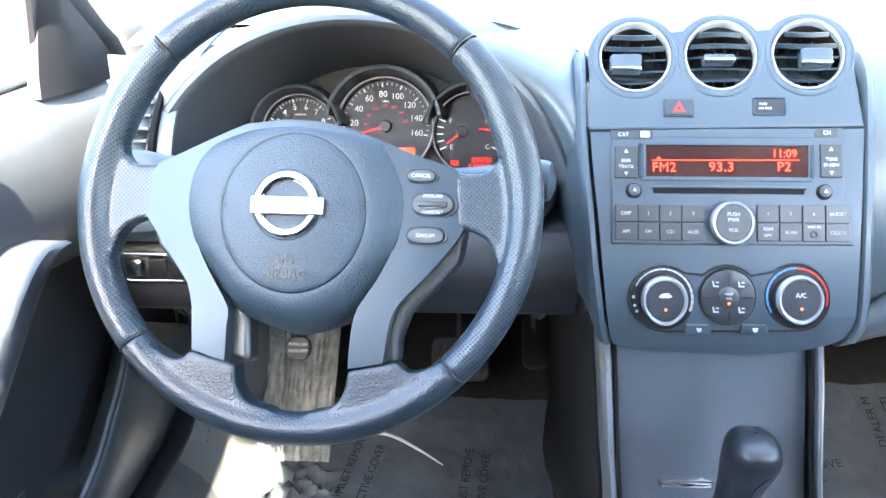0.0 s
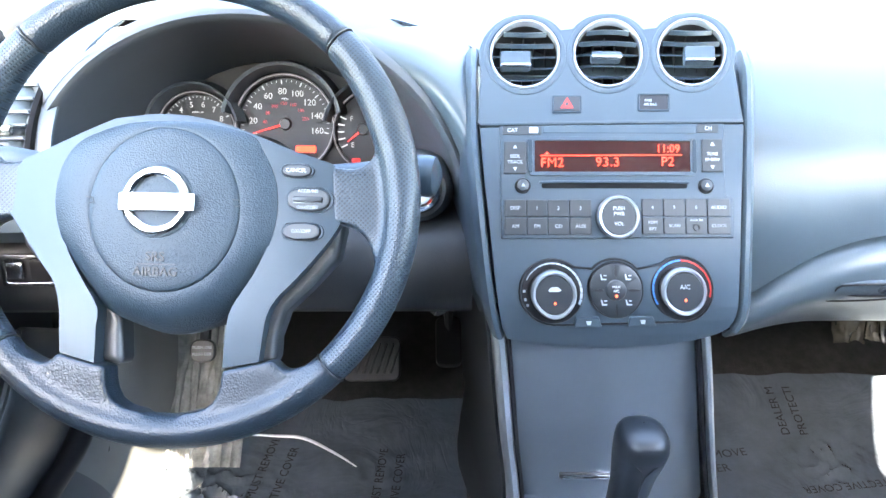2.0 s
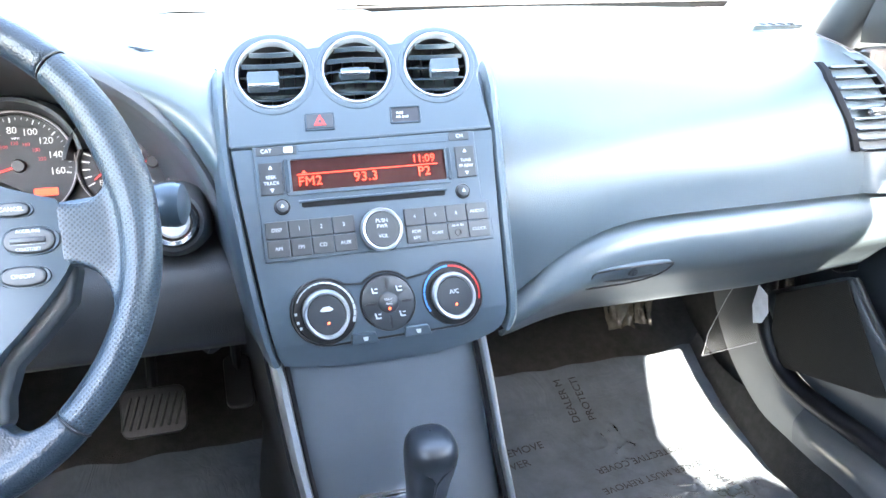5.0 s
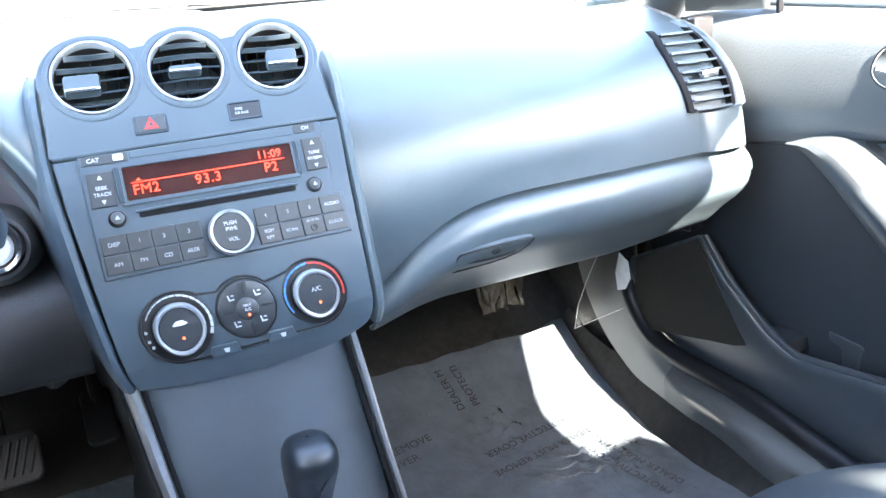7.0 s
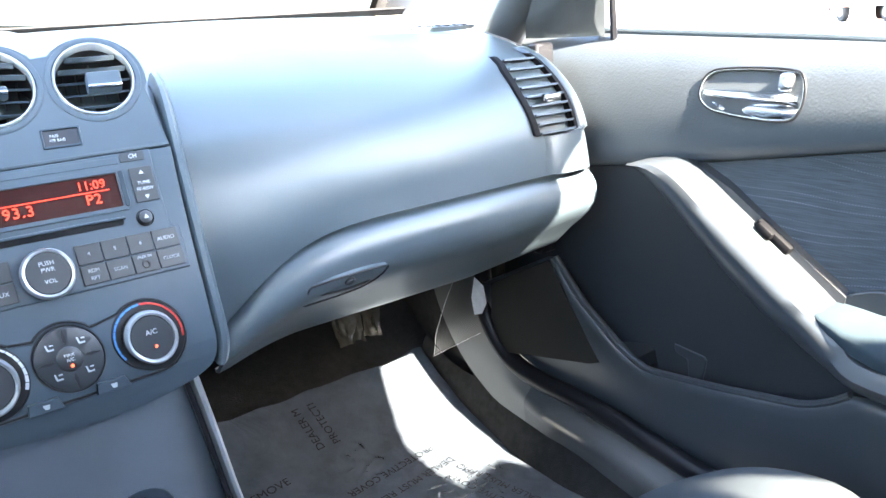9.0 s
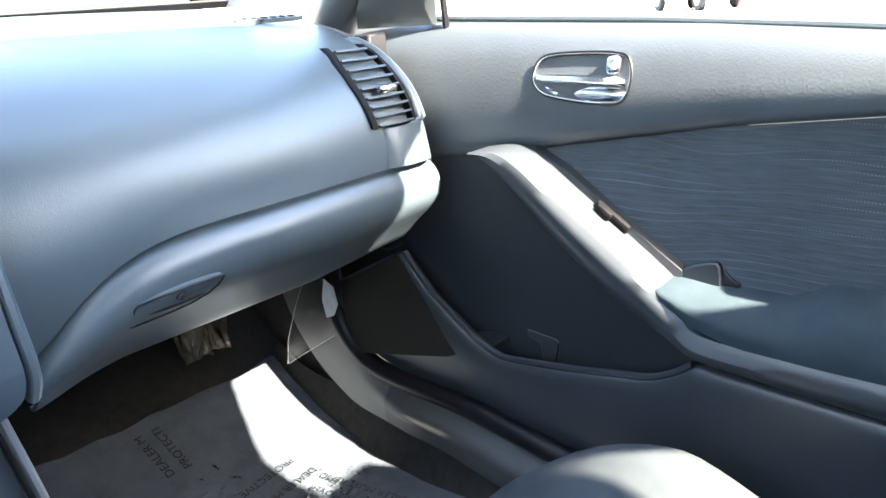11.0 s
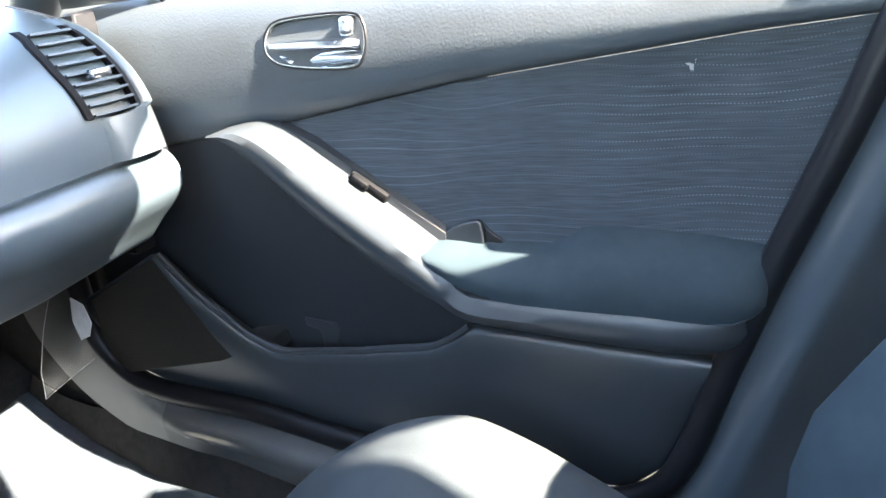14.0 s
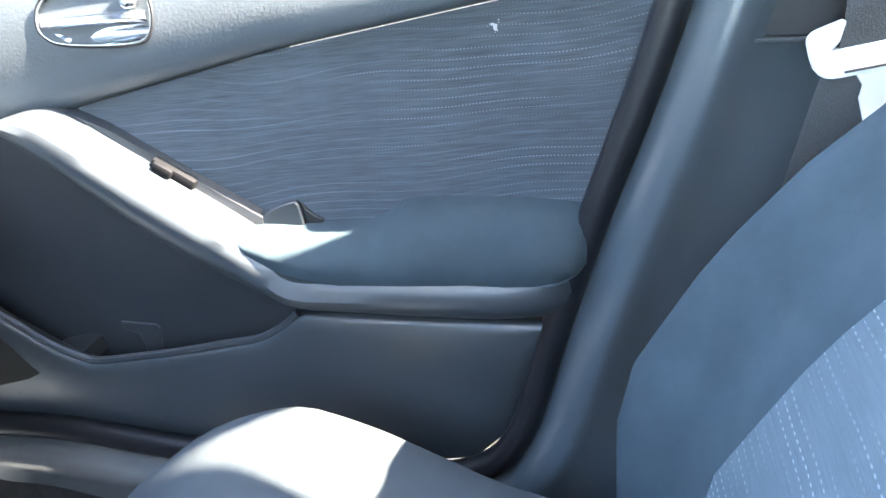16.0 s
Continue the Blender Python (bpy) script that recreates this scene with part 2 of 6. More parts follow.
SEATCLOTH = fabric("seat_cloth", (0.062, 0.082, 0.095), (0.38, 0.42, 0.45), 110, 150, "x", 0.27, 0.4)

WEBBING = mat("belt_webbing", (0.045, 0.047, 0.05), 0.7, 0, 0.8, 700, 0.15, 30)
PALEPLASTIC = mat("pale_tongue_plastic", (0.55, 0.56, 0.56), 0.4, 0, 0.05, 500, 0.05)

# wrinkles of the floor film
_t = FILM.node_tree
_b = _t.nodes["Principled BSDF"]
_co = _t.nodes.new("ShaderNodeTexCoord")
_w1, _w2 = _t.nodes.new("ShaderNodeTexNoise"), _t.nodes.new("ShaderNodeTexVoronoi")
_w1.inputs["Scale"].default_value, _w1.inputs["Detail"].default_value, _w1.inputs["Distortion"].default_value = 7, 4, 1.2
_w2.feature = "DISTANCE_TO_EDGE"
_w2.inputs["Scale"].default_value = 9
_add = _t.nodes.new("ShaderNodeMath")
_add.operation = "MULTIPLY_ADD"
_add.inputs[1].default_value = 0.25
_t.links.new(_co.outputs["Object"], _w1.inputs["Vector"])
_t.links.new(_w1.outputs["Color"], _w2.inputs["Vector"])
_t.links.new(_w2.outputs["Distance"], _add.inputs[0])
_t.links.new(_w1.outputs["Fac"], _add.inputs[2])
_bu = _t.nodes.new("ShaderNodeBump")
_bu.inputs["Strength"].default_value, _bu.inputs["Distance"].default_value = 0.25, 0.03
_t.links.new(_add.outputs[0], _bu.inputs["Height"])
_t.links.new(_bu.outputs[0], _b.inputs["Normal"])

# ---- building helpers ----
WORLD = {}


def thing(name, base, label, category, group="", kind=""):
    """A top-level thing: an Empty at its base that carries its parts."""
    ob = new(name)
    ob.empty_display_size = 0.05
    ob.location = base
    WORLD[ob.name] = Matrix.Translation(base)
    return tagged(ob, label, category, group, kind)


def put(name, me, material, parent=None, label="", m=None, bevel=0.0, sharp=40, segments=2):
    """Links a mesh as one object, as a part of parent if there is one. m: its pose in the world."""
    ob = new(name, me)
    if material and not me.materials:
        me.materials.append(material)
    w = m or Matrix()
    if parent:
        ob.parent = parent
        ob.matrix_parent_inverse = WORLD[parent.name].inverted()
    ob.matrix_basis = w
    WORLD[ob.name] = w
    if label:
        ob["label"] = label
    if bevel:
        b = ob.modifiers.new("bevel", "BEVEL")
        b.width, b.segments, b.limit_method, b.angle_limit, b.harden_normals = bevel, segments, "ANGLE", radians(35), True
    return ob


def mesh_of(name, bm, sharp=40):
    bmesh.ops.recalc_face_normals(bm, faces=bm.faces)
    me = bpy.data.meshes.new(name)
    bm.to_mesh(me)
    bm.free()
    me.polygons.foreach_set("use_smooth", [True] * len(me.polygons))
    me.set_sharp_from_angle(angle=radians(sharp))
    return me


def part(name, bm, material, parent, label="", m=None, bevel=0.0, sharp=40, segments=2):
    return put(name, mesh_of(name, bm, sharp), material, parent, label, m, bevel, segments=segments)


def loft(rows, ring=False, cap=False):
    """A skin over rows of points, all of one length. ring: each row is closed."""
    bm = bmesh.new()
    vs = [[bm.verts.new(p) for p in r] for r in rows]
    n = len(rows[0])
    for a, b in zip(vs, vs[1:]):
        for i in range(n if ring else n - 1):
            j = (i + 1) % n
            bm.faces.new((a[i], a[j], b[j], b[i]))
    if cap:
        bm.faces.new(vs[0][::-1])
        bm.faces.new(vs[-1])
    return bm


def thick(bm, depth):
    """Gives an open skin a thickness, against its normals."""
    bmesh.ops.recalc_face_normals(bm, faces=bm.faces)
    bmesh.ops.solidify(bm, geom=bm.faces[:] + bm.edges[:] + bm.verts[:], thickness=depth)
    return bm


def plate(outline, depth, z0=0.0, holes=()):
    """A flat plate in the local xy plane, its front at z0, depth thick, with holes."""
    bm = bmesh.new()
    edges = []
    for loop in (outline, *holes):
        vs = [bm.verts.new((x, y, z0)) for x, y in loop]
        edges += [bm.edges.new((a, b)) for a, b in zip(vs, vs[1:] + vs[:1])]
    if holes:
        bmesh.ops.triangle_fill(bm, edges=edges, use_beauty=True, normal=(0, 0, 1))
    else:
        bm.faces.new(bm.verts[:])
    for f in bm.faces:
        f.normal_update()
        if f.normal.z < 0:
            f.normal_flip()
    r = bmesh.ops.extrude_face_region(bm, geom=bm.faces[:])
    moved = [g for g in r["geom"] if isinstance(g, bmesh.types.BMVert)]
    bmesh.ops.translate(bm, verts=moved, vec=(0, 0, -depth))
    return bm


def lathe(profile, n=40, a0=0.0, a1=360.0):
    """Turns (radius, height) points round the local z axis."""
    full = abs(a1 - a0) >= 360
    k = n if full else n + 1
    rows = []
    for i in range(k):
        a = radians(a0 + (a1 - a0) * i / n)
        rows.append([(r * math.cos(a), r * math.sin(a), h) for r, h in profile])
    if full:
        rows.append(rows[0])
    bm = loft(rows)
    bmesh.ops.remove_doubles(bm, verts=bm.verts, dist=1e-6)
    return bm


def tube(points, radius, n=10, flat=1.0):
    """A round bar along points; radius may be a list."""
    pts = [Vector(p) for p in points]
    rad = radius if isinstance(radius, (list, tuple)) else [radius] * len(pts)
    rows = []
    side = None
    for i, p in enumerate(pts):
        d = (pts[min(i + 1, len(pts) - 1)] - pts[max(i - 1, 0)]).normalized()
        if side is None:
            side = d.cross(Vector((0, 0, 1)) if abs(d.z) < 0.9 else Vector((1, 0, 0))).normalized()
        side = (side - d * side.dot(d)).normalized()
        up = side.cross(d)
        rows.append([p + (side * math.cos(2 * math.pi * k / n) + up * math.sin(2 * math.pi * k / n) * flat) * rad[i] for k in range(n)])
    return loft(rows, ring=True, cap=True)


def rbox(sx, sy, sz, r=0.003, seg=2, at=(0, 0, 0)):
    """A box with rounded edges, centred at at."""
    bm = bmesh.new()
    bmesh.ops.create_cube(bm, size=1)
    bmesh.ops.scale(bm, vec=(sx, sy, sz), verts=bm.verts)
    bmesh.ops.bevel(bm, geom=bm.edges[:], offset=r, segments=seg, affect="EDGES", profile=0.5)
    bmesh.ops.translate(bm, vec=at, verts=bm.verts)
    return bm


def ellipse(cx, cy, a, b, n=32, a0=0.0, a1=360.0, power=1.0):
    out = []
    for i in range(n):
        q = radians(a0 + (a1 - a0) * i / (n if a1 - a0 >= 360 else n - 1))
        c, s = math.cos(q), math.sin(q)
        out.append((cx + a * math.copysign(abs(c) ** power, c), cy + b * math.copysign(abs(s) ** power, s)))
    return out


def rrect(x0, y0, x1, y1, r, n=4):
    out = []
    for cx, cy, q in ((x1 - r, y1 - r, 0), (x0 + r, y1 - r, 90), (x0 + r, y0 + r, 180), (x1 - r, y0 + r, 270)):
        for i in range(n + 1):
            a = radians(q + 90 * i / n)
            out.append((cx + r * math.cos(a), cy + r * math.sin(a)))
    return out


def spline(pts, n=8, closed=True):
    """A smooth line through 2D or 3D points (Catmull-Rom)."""
    P = [Vector(p) for p in pts]
    k = len(P)
    out = []
    for i in range(k if closed else k - 1):
        a, b, c, d = (P[(i + j) % k] if closed else P[min(max(i + j, 0), k - 1)] for j in (-1, 0, 1, 2))
        for s in range(n):
            t = s / n
            out.append(0.5 * ((2 * b) + (c - a) * t + (2 * a - 5 * b + 4 * c - d) * t * t + (3 * b - a - 3 * c + d) * t ** 3))
    if not closed:
        out.append(P[-1])
    return [tuple(p) for p in out]


def bowed(bm, f, step=0.007):
    """Cuts a flat plate into a fine grid and bends it by f(x, y)."""
    for ax in (0, 1):
        lo, hi = min(v.co[ax] for v in bm.verts), max(v.co[ax] for v in bm.verts)
        no = (1, 0, 0) if ax == 0 else (0, 1, 0)
        for i in range(1, int((hi - lo) / step)):
            co = [0, 0, 0]
            co[ax] = lo + step * i
            bmesh.ops.bisect_plane(bm, geom=bm.verts[:] + bm.edges[:] + bm.faces[:], plane_co=co, plane_no=no)
    for v in bm.verts:
        v.co.z += f(v.co.x, v.co.y)
    return bm


def bowed_plate(outline, depth, z0, f, step=0.004):
    return bowed(plate(outline, depth, z0), f, step)


def lerp(x, table):
    """Straight-line reading of a table of (x, y)."""
    if x <= table[0][0]:
        return table[0][1]
    for (a, p), (b, q) in zip(table, table[1:]):
        if x <= b:
            return p + (q - p) * (x - a) / (b - a)
    return table[-1][1]


def lettering(body, size, m, material, parent, name="lettering", align="CENTER", spread=1.0, raised=0.0003):
    """Raised writing in the built-in font, at the pose m, as a part."""
    cu = bpy.data.curves.new(name, "FONT")
    cu.body, cu.size, cu.align_x, cu.align_y, cu.extrude, cu.resolution_u = body, size, align, "CENTER", raised, 3
    cu.space_character = spread
    tmp = bpy.data.objects.new(name, cu)
    me = bpy.data.meshes.new_from_object(tmp)
    bpy.data.objects.remove(tmp)
    me.materials.clear()
    return put(name, me, material, parent, m=m)


def plane_pose(x, y, z, recline, yaw=0.0):
    """A pose whose xy plane leans back by recline degrees from upright and faces the rear seats: x across, y up it, z out of it."""
    a, q = radians(recline), radians(yaw)
    u = Vector((math.cos(q), math.sin(q), 0))
    b = Vector((-math.sin(q), math.cos(q), 0))
    v = b * math.sin(a) + Vector((0, 0, math.cos(a)))
    n = u.cross(v)
    return Matrix(((u.x, v.x, n.x, x), (u.y, v.y, n.y, y), (u.z, v.z, n.z, z), (0, 0, 0, 1)))


def at(m, u, v, h=0.0, turn=0.0):
    return m @ Matrix.Translation((u, v, h)) @ Matrix.Rotation(radians(turn), 4, "Z")

# ---- ground and car shell ----
bm = bmesh.new()
bmesh.ops.create_grid(bm, x_segments=40, y_segments=40, size=900)
ground = put("ground", mesh_of("ground", bm), CONCRETE, m=Matrix.Translation((0, 0, -0.32)))
tagged(ground, "pale sunlit concrete of the open car park", "ground", kind="structure")

FLOOR = [(-1.7, 0.0), (1.25, 0.0), (1.33, 0.012), (1.40, 0.032), (1.46, 0.060), (1.52, 0.100), (1.60, 0.160), (1.70, 0.250), (1.78, 0.33), (1.86, 0.50), (1.88, 0.72)]
bm = loft([[(x, y, z - 0.022) for y, z in FLOOR] for x in (-0.74, -0.4, 0.0, 0.4, 0.74)])
floor = part("floor", thick(bm, 0.02), CARPET, None)
tagged(floor, "dark loop carpet on the floor and toe board", "car floor", kind="structure")

# Unseen roof edges (y, half width), stepped to outline the sun patches on seat and floor
SUN_EDGE = [(-1.5, 0.34), (-0.75, 0.435), (-0.55, 0.462), (-0.40, 0.477), (-0.385, 0.490), (-0.37, 0.512), (-0.31, 0.512), (-0.09, 0.508), (0.05, 0.545), (0.20, 0.580), (0.25, 0.585), (0.32, 0.640), (0.66, 0.650)]
SUN_EDGE_LEFT = [(-1.5, 0.42), (-0.47, 0.49), (-0.12, 0.567), (-0.06, 0.58), (-0.02, 0.630), (0.18, 0.630), (0.30, 0.635), (0.66, 0.60)]
rows = []
for i in range(109):
    y = -1.5 + 2.16 * i / 108
    crown = 0.05 - 0.03 * ((y - 0.1) / 1.2) ** 2
    rows.append([(lerp(y, SUN_EDGE if k > 0 else SUN_EDGE_LEFT) * k / 8, y, 1.17 + crown * (1 - (k / 8) ** 2) - (0.03 if abs(k) == 8 else 0)) for k in range(-8, 9)])
roof = part("roof", thick(loft(rows), 0.03), LINER, None)
tagged(roof, "unseen light grey cloth roof lining, edges shaped to cut the sunlight", "car roof", kind="structure")

for s, side in ((1, "right"), (-1, "left")):
    w = part("wall_" + side, rbox(0.03, 3.7, 0.80, 0.01, 1, (s * 0.815, 0.15, 0.25)), PAINT, None)
    tagged(w, "white painted outer side of the car body", "car body", kind="structure")
    foot = [(0.735, 1.30, 0.68), (0.70, 1.10, 0.86)] if s > 0 else [(0.715, 1.47, 0.650), (0.708, 1.31, 0.752), (0.69, 1.10, 0.88)]
    w = part("pillar_front_" + side, tube([(s * x, y, z) for x, y, z in foot + [(0.645, 0.88, 1.04), (0.595, 0.64, 1.17)]], [0.035, 0.033, 0.031, 0.03] if s > 0 else [0.044, 0.044, 0.036, 0.031, 0.03], 12), DOORTRIM if s > 0 else LINER, None)
    tagged(w, "dark grey windscreen pillar trim" if s > 0 else "pale grey windscreen pillar trim", "pillar", kind="structure")
    # Pillar widened and bulged inwards near the top to shape shadows on seat and floor
    rows = []
    for z, y0, y1 in ((0.55, 0.345, -0.37), (0.70, 0.26, -0.35), (0.81, 0.10, -0.365), (0.88, 0.0, -0.38), (0.96, -0.125, -0.38), (1.00, -0.162, -0.39), (1.08, -0.225, -0.40), (1.11, -0.246, -0.425), (1.14, -0.266, -0.438), (1.19, -0.300, -0.445)):
        x = 0.755 - 0.165 * (z - 0.66) / 0.51
        f = 1 + 1.6 * max(0.0, (z - 0.97) / 0.15)
        rows.append([(s * (x + (dx * f if dx < 0 else dx)), y0 + (y1 - y0) * k, z) for k, dx in ((0, 0.03), (0.02, 0.0), (0.06, -0.018), (0.14, -0.032), (0.5, -0.034), (0.7, -0.033), (0.9, -0.032), (0.98, 0.0), (1.0, 0.03))])
    w = part("pillar_middle_" + side, thick(loft(rows), 0.01), LINER, None)
    tagged(w, "light grey middle door pillar, widened out of view to block sun", "pillar", kind="structure")
    w = part("pillar_rear_" + side, rbox(0.03, 0.5, 0.6, 0.01, 1, (s * 0.66, -1.45, 0.88)), LINER, None)
    tagged(w, "plain rear quarter panel", "pillar", kind="structure")
for s, side in ((1, "right"), (-1, "left")):
    # Out of view; the right one stands inboard to keep sun off the pillar trim
    w = part("wall_rear_door_" + side, rbox(0.06 if s > 0 else 0.03, 1.48 if s > 0 else 1.72, 0.84 if s > 0 else 0.74, 0.01, 1, ((0.665 if s > 0 else -0.667), -0.80, 0.40 if s > 0 else 0.35)), DOORTRIM, None)
    tagged(w, "plain unseen rear door panel, the right one thickened to block sun", "car body", kind="structure")
# Added panel across the unseen rear of the driver's window, to cut its light
rows = [[(-0.735 + 0.165 * (z - 0.66) / 0.51, y - 0.237 * max(0.0, z - 0.67) * 1.6, z) for y in (-0.64, -0.4, -0.15, 0.02)] for z in (0.67, 0.9, 1.16)]
w = part("wall_side", thick(loft(rows), 0.01), DARK, None)
tagged(w, "added unseen dark panel that blocks light beside the driver's seat", "car body", kind="structure")
w = part("wall_rear", rbox(1.36, 0.03, 1.22, 0.01, 1, (0, -0.90, 0.59)), SUEDE, None)
tagged(w, "plain dark grey wall behind the front seats", "car body", kind="structure")

rows = []
for i in range(9):
    v = i / 8
    y, z = 1.66 - 1.01 * v, 0.725 + 0.465 * v - 0.03 * math.sin(math.pi * v) * -1
    half = 0.74 - 0.14 * v
    rows.append([(half * k / 8, y - 0.12 * (k / 8) ** 2 * (1 - v * 0.6), z) for k in range(-8, 9)])
windscreen = part("window_1", loft(rows), GLASS, None)
windscreen.visible_shadow = False
tagged(windscreen, "clear curved windscreen", "windscreen", kind="structure")
rows = [[(0.72 * k / 10, 1.655 - 0.115 * (k / 10) ** 2 - d, 0.728 + h - 0.07 * min(0.0, 0.072 * k - 0.25) ** 2) for k in range(-10, 11)] for d, h in ((0.0, 0.0), (0.012, 0.010))]
frit = part("windscreen_seal", thick(loft(rows), 0.004), RUBBER, None)
tagged(frit, "black rubber edge along the windscreen base", "seal", kind="structure")
rows = [[(0.76 * k / 10, 1.70 + j * 0.12 - 0.11 * (k / 10) ** 2, 0.70 - 0.035 * j - 0.06 * (k / 10) ** 4) for k in range(-10, 11)] for j in range(9)]
bonnet = part("bonnet", thick(loft(rows), 0.02), PAINT, None)
tagged(bonnet, "white painted bonnet beyond the windscreen", "car bonnet", kind="structure")

# ---- trim round the door openings ----
OPENING = [(1.315, 0.62), (1.315, 0.50), (1.325, 0.40), (1.328, 0.30), (1.318, 0.225), (1.275, 0.172), (1.21, 0.150), (1.06, 0.140), (0.91, 0.116), (0.75, 0.099), (0.63, 0.088),
           (0.55, 0.097), (0.495, 0.147), (0.446, 0.28), (0.403, 0.393), (0.357, 0.504), (0.325, 0.59), (0.285, 0.69)]
PATH_OPEN = spline(OPENING, 5, closed=False)
TRIM = [(-0.004, 0.716), (0.004, 0.706), (0.014, 0.701), (0.023, 0.693), (0.031, 0.683), (0.038, 0.6755), (0.045, 0.672), (0.052, 0.6725), (0.060, 0.677), (0.070, 0.684), (0.085, 0.689), (0.12, 0.692), (0.20, 0.698), (0.34, 0.705)]
SILLP = [(-0.004, 0.716), (0.004, 0.704), (0.011, 0.700), (0.018, 0.694), (0.024, 0.688), (0.030, 0.682), (0.037, 0.678), (0.044, 0.674), (0.052, 0.672), (0.062, 0.670), (0.08, 0.671), (0.10, 0.674), (0.13, 0.678), (0.16, 0.682)]


def bottom(y):
    """Height of the door's lower edge."""
    return lerp(y, [(0.40, 0.39), (0.446, 0.28), (0.495, 0.147), (0.55, 0.097), (0.63, 0.088), (0.75, 0.099), (0.91, 0.116), (1.06, 0.140), (1.21, 0.150), (1.275, 0.172), (1.318, 0.225), (1.33, 0.30)])


KICKP = [(-0.004, 0.716), (0.004, 0.709), (0.02, 0.706), (0.06, 0.706), (0.10, 0.708), (0.16, 0.712)]


def trim_rows(i0, i1, s):
    rows = []
    n = len(PATH_OPEN)
    for i in range(i0, i1 + 1):
        y, z = PATH_OPEN[i]
        a, b = PATH_OPEN[max(i - 1, 0)], PATH_OPEN[min(i + 1, n - 1)]
        dy, dz = b[0] - a[0], b[1] - a[1]
        q = math.hypot(dy, dz)
        ny, nz = -dz / q, dy / q            # away from the opening
        if ny * (y - 0.8) + nz * (z - 0.45) < 0:
            ny, nz = -ny, -nz
        pillar = min(1.0, max(0.0, (0.56 - y) / 0.1))
        row = []
        for (d, x), (d2, x2) in zip(TRIM, SILLP):
            dd, xx = d2 + (d - d2) * pillar, x2 + (x - x2) * pillar
            if s > 0:
                reach = (0.072 * abs(nz) + 0.165 * abs(ny)) / (abs(nz) + abs(ny))
                short = d2 if d2 < 0.03 else 0.03 + (d2 - 0.03) * (reach - 0.03) / 0.13
                dd = short + (d - short) * pillar
            if s < 0:
                xx -= 0.05 * max(0.0, dd - 0.02) / 0.14 * (1 - pillar)
            else:
                k = min(1.0, max(0.0, (y - 1.16) / 0.12))
                xx += (lerp(dd, KICKP) - xx) * k
            row.append((s * xx + (0.055 if s < 0 else 0), y + ny * dd, max(z + nz * dd, -0.02)))
        rows.append(row)
    return rows


N = len(PATH_OPEN)
KICK, POST = 30, 52
for s, side in ((1, "right"), (-1, "left")):
    w = part("footwell_wall_" + side, rbox(0.02, 0.72, 0.64, 0.004, 1, (s * 0.738 + (0.04 if s < 0 else 0), 1.68, 0.30)), CARPET, None)
    tagged(w, "dark carpeted side of the footwell", "car floor", kind="structure")
for s, side in ((1, "passenger"), (-1, "driver")):
    for name, i0, i1, m_, label, cat in (("kick_panel", 0, KICK, SILL, "grey moulded kick panel beside the footwell", "trim panel"), ("sill_trim", KICK, POST, SILLTRIM, "scuffed grey plastic door sill trim", "sill trim"),
                                         ("pillar_trim", POST, N - 1, PILLAR, "grained grey lower pillar trim behind the door", "trim panel")):
        ob = part(name, thick(loft(trim_rows(i0, i1, s)), 0.004), m_, None)
        tagged(ob, label, cat, kind="structure")
        if name == "pillar_trim":
            recess = part("belt_slot", rbox(0.008, 0.13, 0.12, 0.002, 1), BLACK, ob, "dark slot for the belt", Matrix.Translation((s * 0.684 + (0.055 if s < 0 else 0), 0.222, 0.597)) @ Matrix.Rotation(radians(5), 4, "X"))
            part("ledge", rbox(0.012, 0.115, 0.004, 0.001, 1), DOORTRIM, recess, m=Matrix.Translation((s * 0.682 + (0.055 if s < 0 else 0), 0.226, 0.5355)) @ Matrix.Rotation(radians(5), 4, "X"))
        if name == "kick_panel":
            part("seam", tube([(s * x + (0.055 if s < 0 else 0), y, z) for x, y, z in spline([((0.705 if s > 0 else 0.67), 1.385, 0.27), ((0.7045 if s > 0 else 0.672), 1.36, 0.226), ((0.7045 if s > 0 else 0.673), 1.336, 0.188), ((0.704 if s > 0 else 0.672), 1.29, 0.141), ((0.692 if s > 0 else 0.666), 1.239, 0.110), ((0.690 if s > 0 else 0.655), 1.229, 0.085)], 4, closed=False)], 0.0022, 6), RUBBER, ob)
    if s > 0:
        rows = []
        for k in range(44):
            y = 0.50 + 1.02 * k / 43
            lift = lerp(y, FLOOR) - 0.018
            zt, xf = 0.012 + max(0.006, (bottom(min(y, 1.20)) - 0.067) * min(1.0, max(0.0, (1.50 - y) / 0.28))), lerp(y, [(0.50, 0.662), (1.10, 0.664), (1.20, 0.670), (1.30, 0.682), (1.40, 0.694), (1.52, 0.706)])
            rows.append([(0.716, y, lift + zt + 0.03), (0.706, y, lift + zt + 0.012), (xf + (0.700 - xf) * 0.7, y, lift + zt * 0.75), (xf + (0.700 - xf) * 0.25, y, lift + zt * 0.35), (xf - 0.006, y, lift - 0.002)])
        ob = part("sill_carpet", thick(loft(rows), 0.004), CARPET, None)
        tagged(ob, "dark carpet running up to the door sill", "carpet", kind="structure")
    ob = part("door_seal", tube([(s * 0.698 + (0.055 if s < 0 else 0), y, z) for y, z in PATH_OPEN], 0.0155, 10), RUBBER, None)
    tagged(ob, "black rubber seal round the door opening", "seal", kind="structure")

# ---- doors ----
ZBELT = [(0.25, 0.632), (0.40, 0.642), (0.73, 0.668), (1.24, 0.692)]
ZCLOTH = [(0.28, 0.603), (0.437, 0.592), (0.70, 0.565), (0.912, 0.531), (1.05, 0.512), (1.25, 0.49)]
